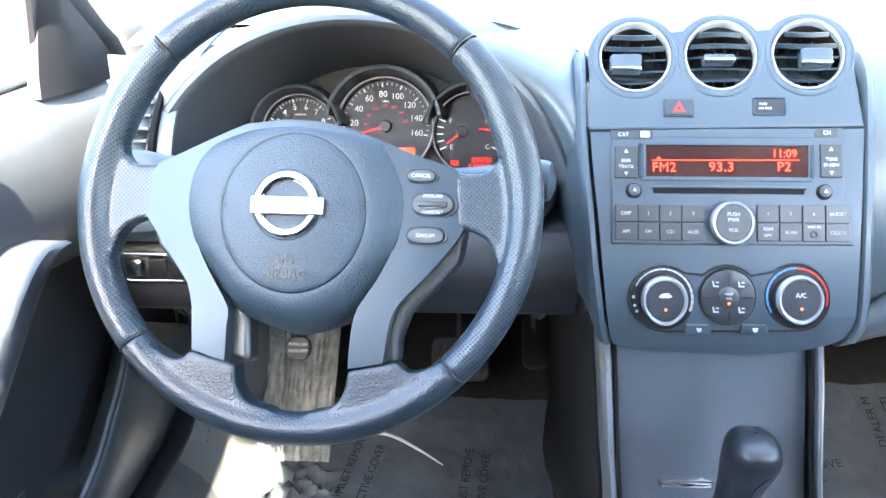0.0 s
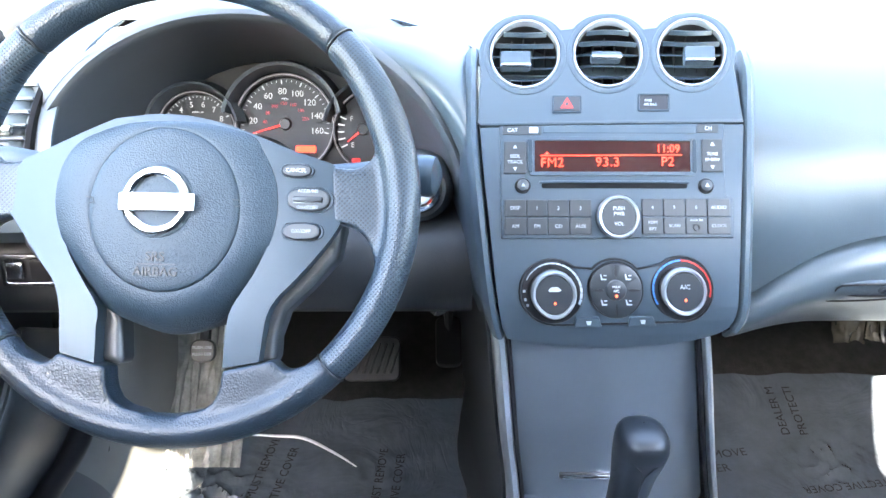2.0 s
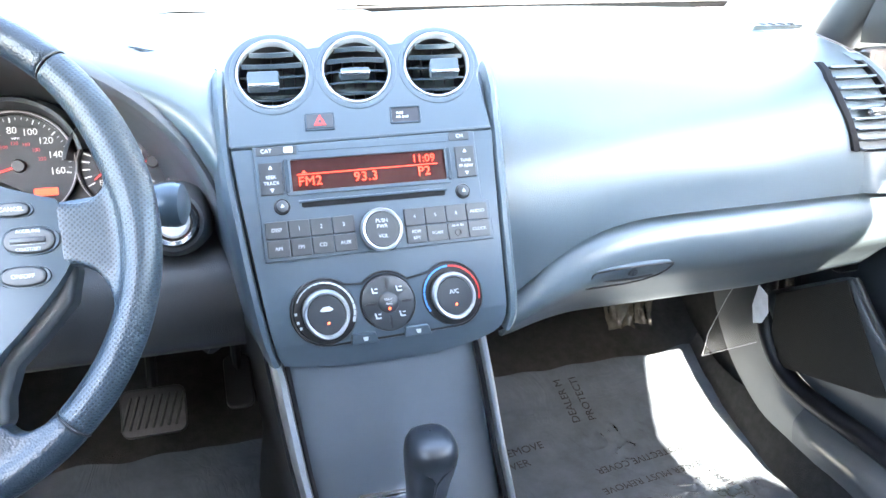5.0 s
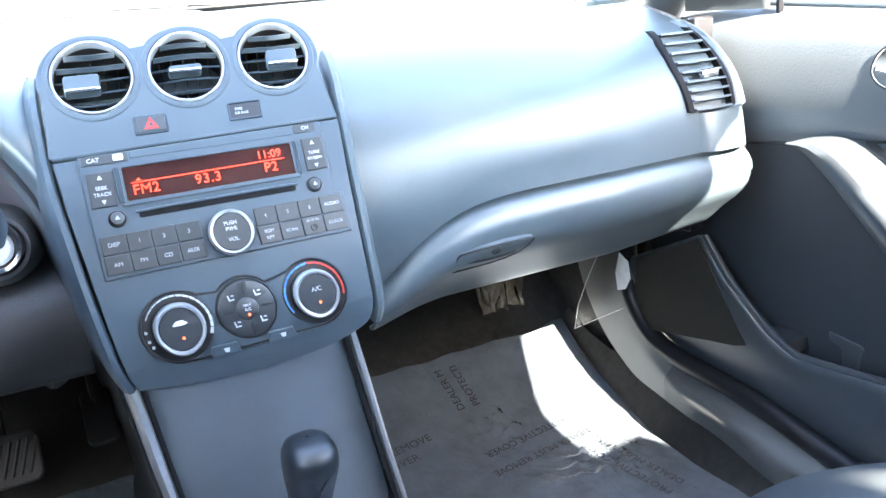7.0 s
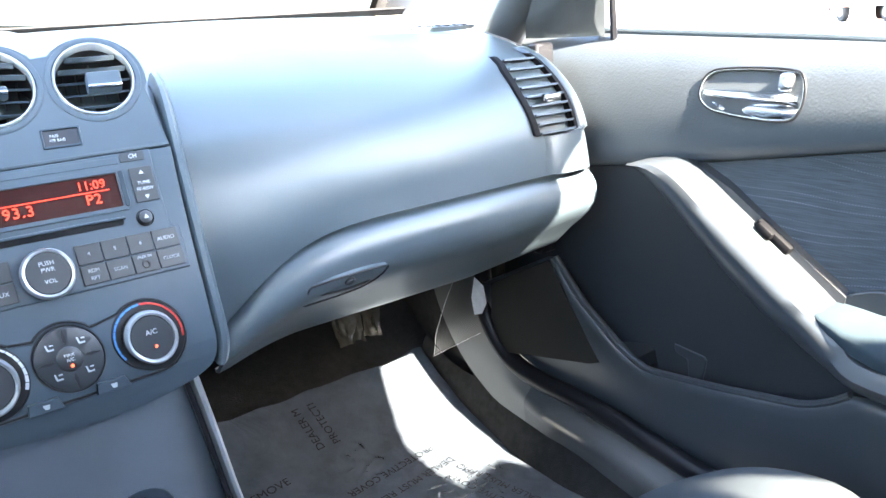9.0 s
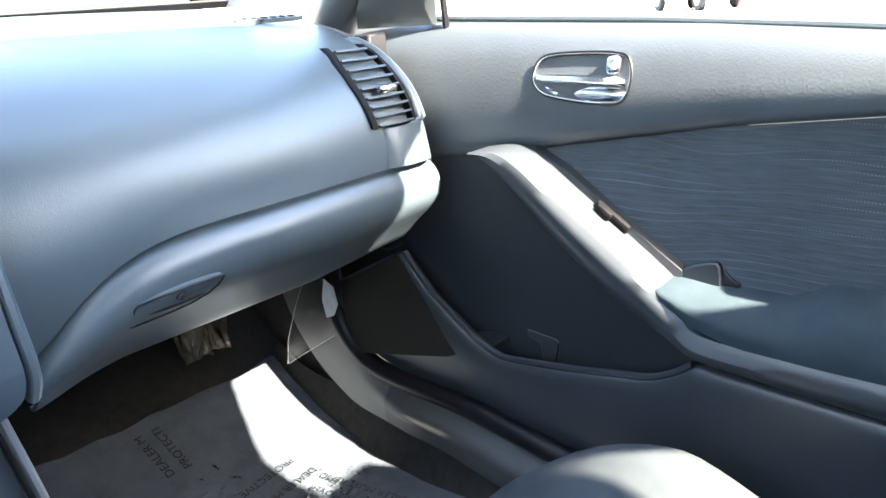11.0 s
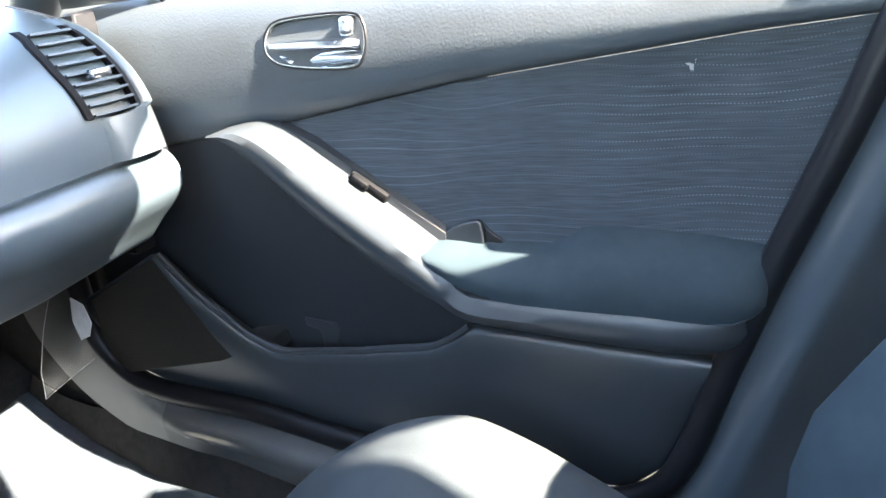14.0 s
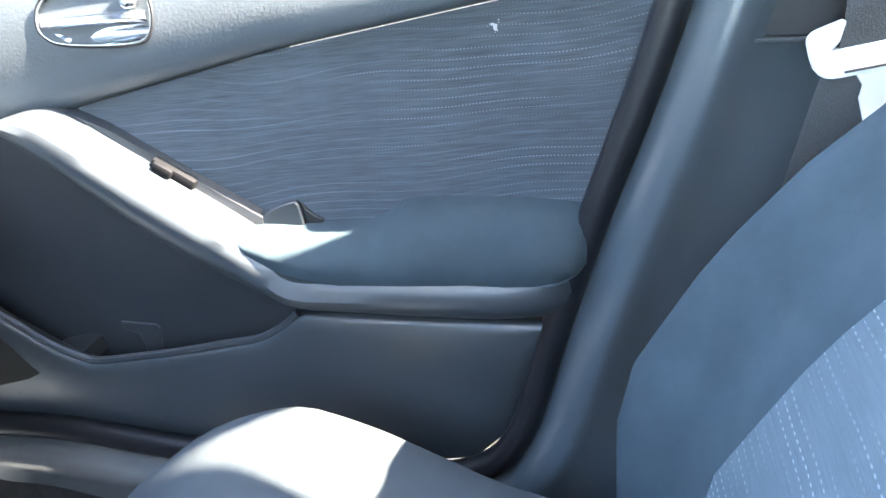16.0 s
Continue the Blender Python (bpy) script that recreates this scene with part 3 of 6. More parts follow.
ZRIM = [(0.40, 0.281), (0.443, 0.282), (0.57, 0.288), (0.700, 0.297), (0.716, 0.296), (0.741, 0.278), (0.772, 0.264), (0.879, 0.247), (0.975, 0.236), (0.997, 0.236), (1.042, 0.258), (1.112, 0.311), (1.162, 0.367), (1.304, 0.296), (1.34, 0.28)]


def rear(z):
    """Where the door ends towards the back seat, by height."""
    return lerp(z, [(0.09, 0.56), (0.147, 0.495), (0.28, 0.446), (0.393, 0.403), (0.504, 0.357), (0.59, 0.325), (0.69, 0.285)])


def car_door(s, label, dx=0.0):
    door = thing("door_1" if s > 0 else "door_2", (s * 0.74, 0.8, 0.1), label, "car door", kind="structure")

    drop = 0.033 if s < 0 else 0.0

    def P(x, y, z):
        return (s * x + dx, y, z)
    # soft upper panel below the window
    rows = []
    for i in range(34):
        y = 1.245 - (1.245 - 0.285) * i / 33
        zb, zl = lerp(y, ZBELT) - drop, lerp(y, ZCLOTH) - drop
        rows.append([P(x, y, zb + (zl - zb) * k) for x, k in ((0.768, -0.03), (0.757, 0.0), (0.743, 0.025), (0.729, 0.08), (0.718, 0.16), (0.709, 0.28), (0.703, 0.42), (0.699, 0.56), (0.697, 0.7), (0.699, 0.86), (0.705, 0.96), (0.714, 1.0), (0.722, 1.0))])
    part("upper_panel", thick(loft(rows), 0.003), UPPERPAD, door, "soft grained upper panel, lightened for the window light")
    # cloth insert
    rows = []
    for i in range(30):
        k = i / 29
        yt, yb = 0.932 - 0.600 * k, 0.735 - 0.315 * k
        zt = lerp(yt, ZCLOTH) - 0.001
        rows.append([P(0.716 - 0.004 * math.sin(math.pi * v), yb + (yt - yb) * v, 0.36 + (zt - 0.36) * v) for v in [j / 11 for j in range(12)]])
    part("cloth_insert", thick(loft(rows), 0.003), DOORCLOTH, door, "grey woven cloth with wavy dotted rows and a small stain")
    # recessed wall behind the map pocket
    rows = []
    for i in range(24):
        y = 1.335 - i * 0.66 / 23
        zt = lerp(y, ZCLOTH) + 0.004
        rows.append([P(x, y, zt + (0.16 - zt) * v) for x, v in ((0.720, 0), (0.724, 0.1), (0.735, 0.3), (0.746, 0.55), (0.752, 0.8), (0.752, 1.0))])
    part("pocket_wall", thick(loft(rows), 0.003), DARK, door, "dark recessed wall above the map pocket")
    # lower panel with the pocket's rim
    rows = []
    for i in range(60):
        y = 1.326 - (1.326 - 0.43) * i / 59
        zt, zb = lerp(y, ZRIM), bottom(y) + 0.008
        if y < 0.50:
            zb = bottom(max(y, 0.447)) + 0.008
        zb = min(zb, zt - 0.004)
        rows.append([P(x, y, zt + (zb - zt) * v) for x, v in ((0.722, 0.10), (0.712, 0.02), (0.703, 0.0), (0.697, 0.012), (0.694, 0.04), (0.692, 0.12), (0.691, 0.3), (0.693, 0.5), (0.698, 0.7), (0.704, 0.9), (0.710, 1.0))])
    part("lower_panel", thick(loft(rows), 0.003), DOORTRIM, door, "moulded lower panel with a map pocket")
    rim = [P(0.700, y, z + 0.001) for y, z in spline([(y, lerp(y, ZRIM)) for y in (1.158, 1.112, 1.075, 1.042, 1.012, 0.985, 0.93, 0.879, 0.82, 0.772, 0.741, 0.718)], 4, closed=False)]
    part("pocket_rim", tube(rim, 0.005, 8), DOORTRIM, door)
    part("pocket_base", rbox(0.05, 0.38, 0.008, 0.003, 1, P(0.725, 0.93, 0.19)), BLACK, door)
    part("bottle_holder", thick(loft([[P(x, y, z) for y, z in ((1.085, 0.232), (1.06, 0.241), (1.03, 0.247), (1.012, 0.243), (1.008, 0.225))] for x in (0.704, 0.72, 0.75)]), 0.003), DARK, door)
    pd = part("pocket_divider", plate([(0.978, 0.264), (0.930, 0.259), (0.926, 0.254), (0.936, 0.205), (0.952, 0.205), (0.956, 0.246), (0.976, 0.252)], 0.040, 0.0), DOORTRIM, door, m=Matrix(((0, 0, -s, s * 0.745 + dx), (1, 0, 0, 0), (0, 1, 0, 0), (0, 0, 0, 1))), bevel=0.002)
    # speaker grille
    sp = [(1.298, 0.292), (1.165, 0.360), (1.066, 0.224), (1.085, 0.216), (1.272, 0.176), (1.300, 0.23)]
    m_ = Matrix(((0, 0, -s, s * 0.6905 + dx), (1, 0, 0, 0), (0, 1, 0, 0), (0, 0, 0, 1)))
    if s > 0:
        part("speaker_grille", plate([(y, z) for y, z in sp], 0.004, 0.0), GRILLE, door, "dark speaker grille", m_, bevel=0.0015)
    # pull strap that runs down into the armrest
    st = [((1.002, 0.522), (0.992, 0.530)), ((0.990, 0.508), (0.950, 0.536)), ((0.952, 0.475), (0.918, 0.527)), ((0.910, 0.436), (0.874, 0.495)), ((0.865, 0.395), (0.830, 0.463)), ((0.820, 0.362), (0.786, 0.431)),
          ((0.775, 0.336), (0.746, 0.401)), ((0.740, 0.318), (0.722, 0.372)), ((0.706, 0.304), (0.700, 0.350)), ((0.64, 0.297), (0.64, 0.346)), ((0.57, 0.291), (0.57, 0.344)), ((0.50, 0.287), (0.50, 0.342)), ((0.46, 0.286), (0.455, 0.340)), ((0.438, 0.286), (0.430, 0.342)), ((0.424, 0.290), (0.414, 0.345))]
    rows = []
    for i, ((oy, oz), (iy, iz)) in enumerate(st):
        e = (0.008, 0.020, 0.036)[i - 12] if i > 11 else 0.0
        rows.append([P(x + e, oy + (iy - oy) * k, oz + (iz - oz) * k) for x, k in ((0.722, -0.05), (0.704, -0.02), (0.688, 0.08), (0.674, 0.24), (0.663, 0.44), (0.659, 0.62)) + (((0.662, 0.78), (0.676, 0.92), (0.696, 0.99), (0.712, 1.0)) if i < 7 else ((0.662, 0.82), (0.665, 0.98), (0.672, 1.06), (0.700, 1.12)))])
    bm = loft([[tuple(p) for p in r] for r in list(map(list, zip(*[spline(list(c), 3, closed=False) for c in zip(*rows)])))], cap=False)
    part("pull_handle", thick(bm, 0.003), DOORTRIM, door, "grey curved pull strap running into the armrest")
    rows = [[P(0.716, yo, zo), P(0.708, yo + 0.003, zo - 0.003), P(0.702, yo + (yi - yo) * 0.4, zo + (zi - zo) * 0.4), P(0.700, yi, zi), P(0.706, yi - 0.002, zi - 0.004)] for (yo, zo), (yi, zi) in
            (((0.944, 0.5345), (0.940, 0.522)), ((0.922, 0.5335), (0.918, 0.519)), ((0.880, 0.514), (0.870, 0.491)), ((0.820, 0.474), (0.808, 0.444)), ((0.775, 0.443), (0.765, 0.410)), ((0.733, 0.413), (0.736, 0.392)))]
    part("switch_strip", thick(loft(rows), 0.003), DARK, door, "dark strip beside the pull strap")
    msw_ = Matrix.Translation(P(0.700, 0.818, 0.458)) @ Matrix.Rotation(radians(35.0), 4, "X")
    sw_ = part("window_switch", rbox(0.012, 0.050, 0.012, 0.003, 2), SWITCH, door, "black window switch", msw_)
    part("rocker", rbox(0.012, 0.022, 0.010, 0.003, 2, (-0.005 * s, 0.010, 0.001)), SWITCH, sw_, m=msw_)
    # padded armrest
    rows = []
    for y, zo, zt, e in ((0.768, 0.386, 0.390, 0.034), (0.764, 0.384, 0.394, 0.019), (0.757, 0.382, 0.398, 0.010), (0.742, 0.375, 0.399, 0.002), (0.72, 0.366, 0.398, 0.0), (0.70, 0.358, 0.396, 0.0), (0.675, 0.350, 0.395, 0.0), (0.65, 0.346, 0.395, 0.0), (0.62, 0.345, 0.396, 0.0),
                         (0.603, 0.344, 0.402, 0.0), (0.585, 0.343, 0.4145, 0.0), (0.565, 0.343, 0.4165, 0.0), (0.54, 0.342, 0.416, 0.0), (0.50, 0.341, 0.413, 0.0), (0.46, 0.340, 0.409, 0.0), (0.440, 0.3405, 0.406, 0.003), (0.424, 0.345, 0.404, 0.010), (0.413, 0.353, 0.401, 0.019), (0.405, 0.364, 0.396, 0.036)):
        row = [P(0.700 + 0.2 * e, y, zo - 0.006), P(0.671 + e * 0.9, y, zo - 0.006), P(0.6645 + e, y, zo - 0.002)]
        row += [P(0.661 + e + (0.060 - e) * (1 - math.cos(q)), y, zo + 0.010 + (zt - zo - 0.010) * math.sin(q)) for q in [math.pi / 2 * k / 9 for k in range(10)]]
        rows.append(row)
    pad_ = part("armrest_pad", thick(loft(rows), 0.003), SUEDE, door, "padded slate-grey armrest")
    part("piping", tube([P(x, y, z) for x, y, z in spline([(0.671, 0.744, 0.373), (0.668, 0.72, 0.363), (0.667, 0.70, 0.355), (0.666, 0.65, 0.344), (0.666, 0.56, 0.340), (0.666, 0.47, 0.338), (0.668, 0.442, 0.338), (0.676, 0.424, 0.343), (0.690, 0.412, 0.352)], 4, closed=False)], 0.0010, 6), SILVER, pad_)
    m2 = Matrix(((0, 0, -s, s * 0.7065 + dx), (1, 0, 0, 0), (0, 1, 0, 0), (0, 0, 0, 1)))
    br = part("armrest_bracket", plate([(0.748, 0.390), (0.741, 0.401), (0.728, 0.411), (0.712, 0.4175), (0.697, 0.4205), (0.6925, 0.417), (0.691, 0.406), (0.690, 0.388)], 0.020, 0.004), DOORTRIM, door, "small raised end piece", m2, bevel=0.003)
    part("notch", plate([(0.6915, 0.4165), (0.687, 0.409), (0.680, 0.4025), (0.672, 0.3985), (0.672, 0.390), (0.6915, 0.390)], 0.014, -0.001), BLACK, br, m=m2, bevel=0.002)
    # inner release handle
    hp = [(0.922, 0.614), (0.917, 0.632), (0.900, 0.641), (0.850, 0.643), (0.812, 0.641), (0.800, 0.634), (0.796, 0.615), (0.800, 0.597), (0.812, 0.588), (0.850, 0.588), (0.897, 0.594), (0.915, 0.602)]
    out = [(y, z) for y, z in spline(hp, 4)]
    c = (0.858, 0.614)
    inn = [(c[0] + (y - c[0]) * 0.965, c[1] + (z - c[1]) * 0.92) for y, z in out]
    ca, sa = math.cos(radians(11)), math.sin(radians(11))
    mh = Matrix(((0, s * sa, -s * ca, s * (0.7015 - sa * 0.614) + dx), (1, 0, 0, 0), (0, ca, sa, 0.614 * (1 - ca)), (0, 0, 0, 1)))
    hb = part("release_handle", plate(out, 0.010, 0.0014, holes=([(c[0] + (y - c[0]) * 0.972, c[1] + (z - c[1]) * 0.935) for y, z in out],)), CHROME, door, "bright chrome door release in a dark cup", mh, bevel=0.0012)
    part("cup_gap", tube([(y, z, 0.0002) for y, z in [(c[0] + (p[0] - c[0]) * 1.012, c[1] + (p[1] - c[1]) * 1.03) for p in out + out[:1]]], 0.0013, 6), RUBBER, hb, m=mh)
    cup = [[(c[0] + (y - c[0]) * k, c[1] + (z - c[1]) * k, h) for y, z in inn] for k, h in ((1.03, 0.0005), (0.98, -0.006), (0.93, -0.014), (0.75, -0.020), (0.3, -0.022), (0.02, -0.022))]
    part("cup", loft(cup, ring=True), CUP, hb, "dark glossy cup", mh)
    part("lever", loft([[(y, z + dz, h + dh) for dz, dh in ((0.0045, -0.004), (0.0052, 0.0), (0.003, 0.0035), (-0.002, 0.004), (-0.0050, 0.001), (-0.0055, -0.004))] for y, z, h in ((0.918, 0.6150, -0.004), (0.910, 0.6145, 0.0), (0.880, 0.6135, 0.003), (0.840, 0.6125, 0.004), (0.812, 0.6115, 0.004), (0.801, 0.6105, 0.0))], ring=True, cap=True), CHROME, hb, "chrome pull lever", mh)
    part("lower_plate", bowed_plate([(0.908, 0.607), (0.80, 0.604), (0.800, 0.594), (0.806, 0.590), (0.85, 0.590), (0.892, 0.596)], 0.005, 0.0005, lambda y, z: 0.0015 * math.sin((y - 0.80) * 60) - 30 * (z - 0.598) ** 2), CHROME, hb, "curved chrome plate under the lever", mh)
    part("lock_knob", rbox(0.018, 0.021, 0.016, 0.006, 3, (0.8165, 0.6285, 0.0)), SATIN, hb, "bright lock knob", mh)
    # window, its strip, and the corner piece at the mirror
    g = part("glass", loft([[P(0.760 - 0.165 * v, 1.16 - 0.36 * v + (0.29 + 0.0 * v - 1.16 + 0.36 * v - 0.14 * v) * k, 0.66 + 0.51 * v) for k in (0, 0.25, 0.5, 0.75, 1.0)] for v in (0, 0.5, 1.0)]), GLASS, door)
    g.visible_shadow = False
    if g.data.polygons[0].normal.x * s > 0:
        g.data.flip_normals()
    part("weather_strip", tube([P(0.752, y, lerp(y, ZBELT) + 0.001 - drop) for y in (1.20, 1.0, 0.8, 0.6, 0.4, 0.30)], 0.004, 8), PILLAR, door)
    cy = 0.0 if s > 0 else 0.055
    rows = [[P(0.712 + dx, 1.222 + cy - dy, z) for dx, dy in ((0.012, -0.006), (0, 0), (0.004, 0.05), (0.016, 0.105), (0.03, 0.122))] for z in (0.680, 0.70)]
    rows.append([P(0.70 + dx, 1.190 + cy - dy, 0.745) for dx, dy in ((0.012, -0.006), (0, 0), (0.004, 0.04), (0.016, 0.085), (0.03, 0.10))])
    rows.append([P(0.685 + dx, 1.15 + cy - dy, 0.80) for dx, dy in ((0.012, -0.006), (0, 0), (0.004, 0.02), (0.016, 0.045), (0.03, 0.06))])
    if s < 0:
        side_ = ((0.735, -0.02), (0.724, 0.0), (0.719, 0.3), (0.719, 0.7), (0.724, 1.0), (0.735, 1.02))
        rows = [[P(x, y0 + (y1 - y0) * k, z) for x, k in side_] for y0, y1, z in ((1.100, 1.258, 0.640), (1.103, 1.270, 0.664), (1.112, 1.232, 0.696), (1.122, 1.184, 0.732), (1.130, 1.142, 0.765))]
        part("frame_seal", thick(loft([[P(x + 0.004, y0 + (y1 - y0) * k, z) for x, k in side_] for y0, y1, z in ((1.245, 1.320, 0.645), (1.255, 1.312, 0.664), (1.245, 1.296, 0.684), (1.222, 1.270, 0.700), (1.176, 1.234, 0.730), (1.132, 1.190, 0.765), (1.085, 1.145, 0.80))]), 0.004), MATTE, door, "dark seal along the windscreen pillar")
    part("corner_cover", thick(loft(rows), 0.004), DOORTRIM if s > 0 else MATTE, door)
    part("window_channel", tube([P(0.742, 1.083 if s > 0 else 1.124, 0.66 - drop), P(0.722, 1.072 if s > 0 else 1.106, 0.75), P(0.70, 1.05 if s > 0 else 1.085, 0.85)], 0.005, 6), RUBBER, door)
    return door


CUP = mat("dark_glossy_cup", (0.012, 0.016, 0.022), 0.30, 0, 0, 1, 0.1, 40)
GRILLE = mat("speaker_grille_plastic", (0.016, 0.0145, 0.012), 0.75, 0, 0.9, 330, 0.1, 12, "dots", spec=0.2)
car_door(1, "closed dark grey car door with cloth insert and armrest")
car_door(-1, "closed dark grey door beside the steering wheel", 0.055)

# ---- dashboard ----
dash = thing("dashboard", (0, 1.3, 0.45), "charcoal soft-plastic dashboard, sunlit along the top", "dashboard")
YPROF = [(0.400, 1.085), (0.43, 1.072), (0.50, 1.057), (0.537, 1.059), (0.587, 1.073), (0.623, 1.097), (0.655, 1.138), (0.672, 1.180), (0.690, 1.250), (0.706, 1.36), (0.722, 1.50), (0.728, 1.60), (0.722, 1.66)]


def groove(x):
    """Height of the shut line above the glove box."""
    return 0.431 + 0.085 * (1 - math.exp(-(max(x - 0.136, 0) / 0.07) ** 1.5))


PADP = spline([(y, z) for z, y in YPROF], 5, closed=False)


def pad_y(z):
    return lerp(z, [(q, p) for p, q in PADP if q <= 0.727])


rows = []
for i in range(44):
    x = 0.105 + (0.662 - 0.105) * i / 43
    zg = groove(x) + 0.003
    bulge = 0.010 * math.sin(math.pi * min(1, max(0, (x - 0.12) / 0.52)))
    end = max(0.0, (x - 0.63) / 0.03) ** 2 * 0.008
    row = [(x, pad_y(zg) + 0.012, zg - 0.001), (x, pad_y(zg) + 0.003 - bulge * 0.5, zg)]
    for k in range(1, 15):
        z = zg + 0.003 + (0.66 - zg) * k / 14
        row.append((x, pad_y(z) - bulge * math.sin(math.pi * k / 15) + end, z))
    for y in (1.20, 1.25, 1.31, 1.38, 1.46, 1.54, 1.60, 1.64):
        row.append((x, y, lerp(y, PADP[:-1]) + bulge * 0.4 + (0.0)))
    rows.append(row)
part("passenger_pad", thick(loft(rows), 0.004), PAD, dash, "smooth charcoal pad over the passenger side")
rows = []
for i in range(40):
    x = 0.105 - (0.105 + 0.625) * i / 39
    y0 = 1.135 if x > -0.11 else lerp(x, [(-0.70, 1.18), (-0.60, 1.22), (-0.56, 1.30), (-0.22, 1.30), (-0.13, 1.20), (-0.11, 1.15)])
    rows.append([(x, y0 + (1.64 - y0) * k / 12, lerp(y0 + (1.64 - y0) * k / 12, PADP[:-1]) + 0.004) for k in range(13)])
part("top_pad", thick(loft(rows), 0.004), PAD, dash, "dash top pad behind the instrument hood")

# glove box with its rolled lip
rows = []
for i in range(40):
    x = 0.142 + (0.664 - 0.142) * i / 39
    zg = groove(x)
    zb = 0.396 + 0.012 * max(0, (x - 0.5) / 0.16)
    h = zg - zb
    k = min(1.0, h / 0.11)
    prof = [(0.018, 0.0), (0.006, 0.0), (-0.002, 0.018), (-0.009, 0.07), (-0.0145, 0.15), (-0.016, 0.25), (-0.013, 0.36), (-0.004, 0.47), (0.010, 0.59), (0.028, 0.72), (0.044, 0.86), (0.056, 0.96), (0.062, 1.0), (0.08, 1.02)]
    rows.append([(x, 1.066 + d * k, zg - 0.004 - h * v) for d, v in prof])
glove = part("glove_box", thick(loft(rows), 0.004), PAD, dash, "closed glove box with a rolled upper lip")
ml = plane_pose(0.280, 1.0550, 0.4565, -35)
LATCH = [(-0.047, -0.0165), (-0.0465, 0.008), (-0.044, 0.0115), (-0.02, 0.0148), (0.012, 0.0158), (0.036, 0.0150), (0.0465, 0.0135), (0.0475, 0.0115), (0.043, 0.003), (0.034, -0.005), (0.018, -0.0115), (-0.005, -0.0150), (-0.03, -0.0170), (-0.045, -0.0182)]
part("latch", bowed_plate(LATCH, 0.006, 0.0028, lambda x, y: -8 * (y - 0.003) ** 2 - 0.6 * x * x), PAD, glove, "flush pull latch with a dark outline", ml, bevel=0.001)
part("latch_gap", tube([(x, y, 0.0046 - 3.5 * (y - 0.003) ** 2 - 0.4 * x * x) for x, y in [(x * 1.02, y * 1.05) for x, y in LATCH + LATCH[:1]]], 0.0011, 6), RUBBER, glove, "dark gap round the latch", ml)
part("finger_slot", plate(spline([(-0.030, -0.0085), (0.004, -0.0075), (0.030, -0.0050), (0.020, -0.0105), (-0.010, -0.0115)], 4), 0.001, 0.0022), BLACK, glove, m=ml)
part("key_lock", lathe([(0.0, 0.0045), (0.0048, 0.0045), (0.0060, 0.0035), (0.0062, 0.001)], 20), BUTTON, glove, m=at(ml, 0.002, 0.004))
part("key_slot", rbox(0.0014, 0.0060, 0.0010, 0.0003, 1, (0.002, 0.004, 0.0047)), SATIN, glove, m=ml)
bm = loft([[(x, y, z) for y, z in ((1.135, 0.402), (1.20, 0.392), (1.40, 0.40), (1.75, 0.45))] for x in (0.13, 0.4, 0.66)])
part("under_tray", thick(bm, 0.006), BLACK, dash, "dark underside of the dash")

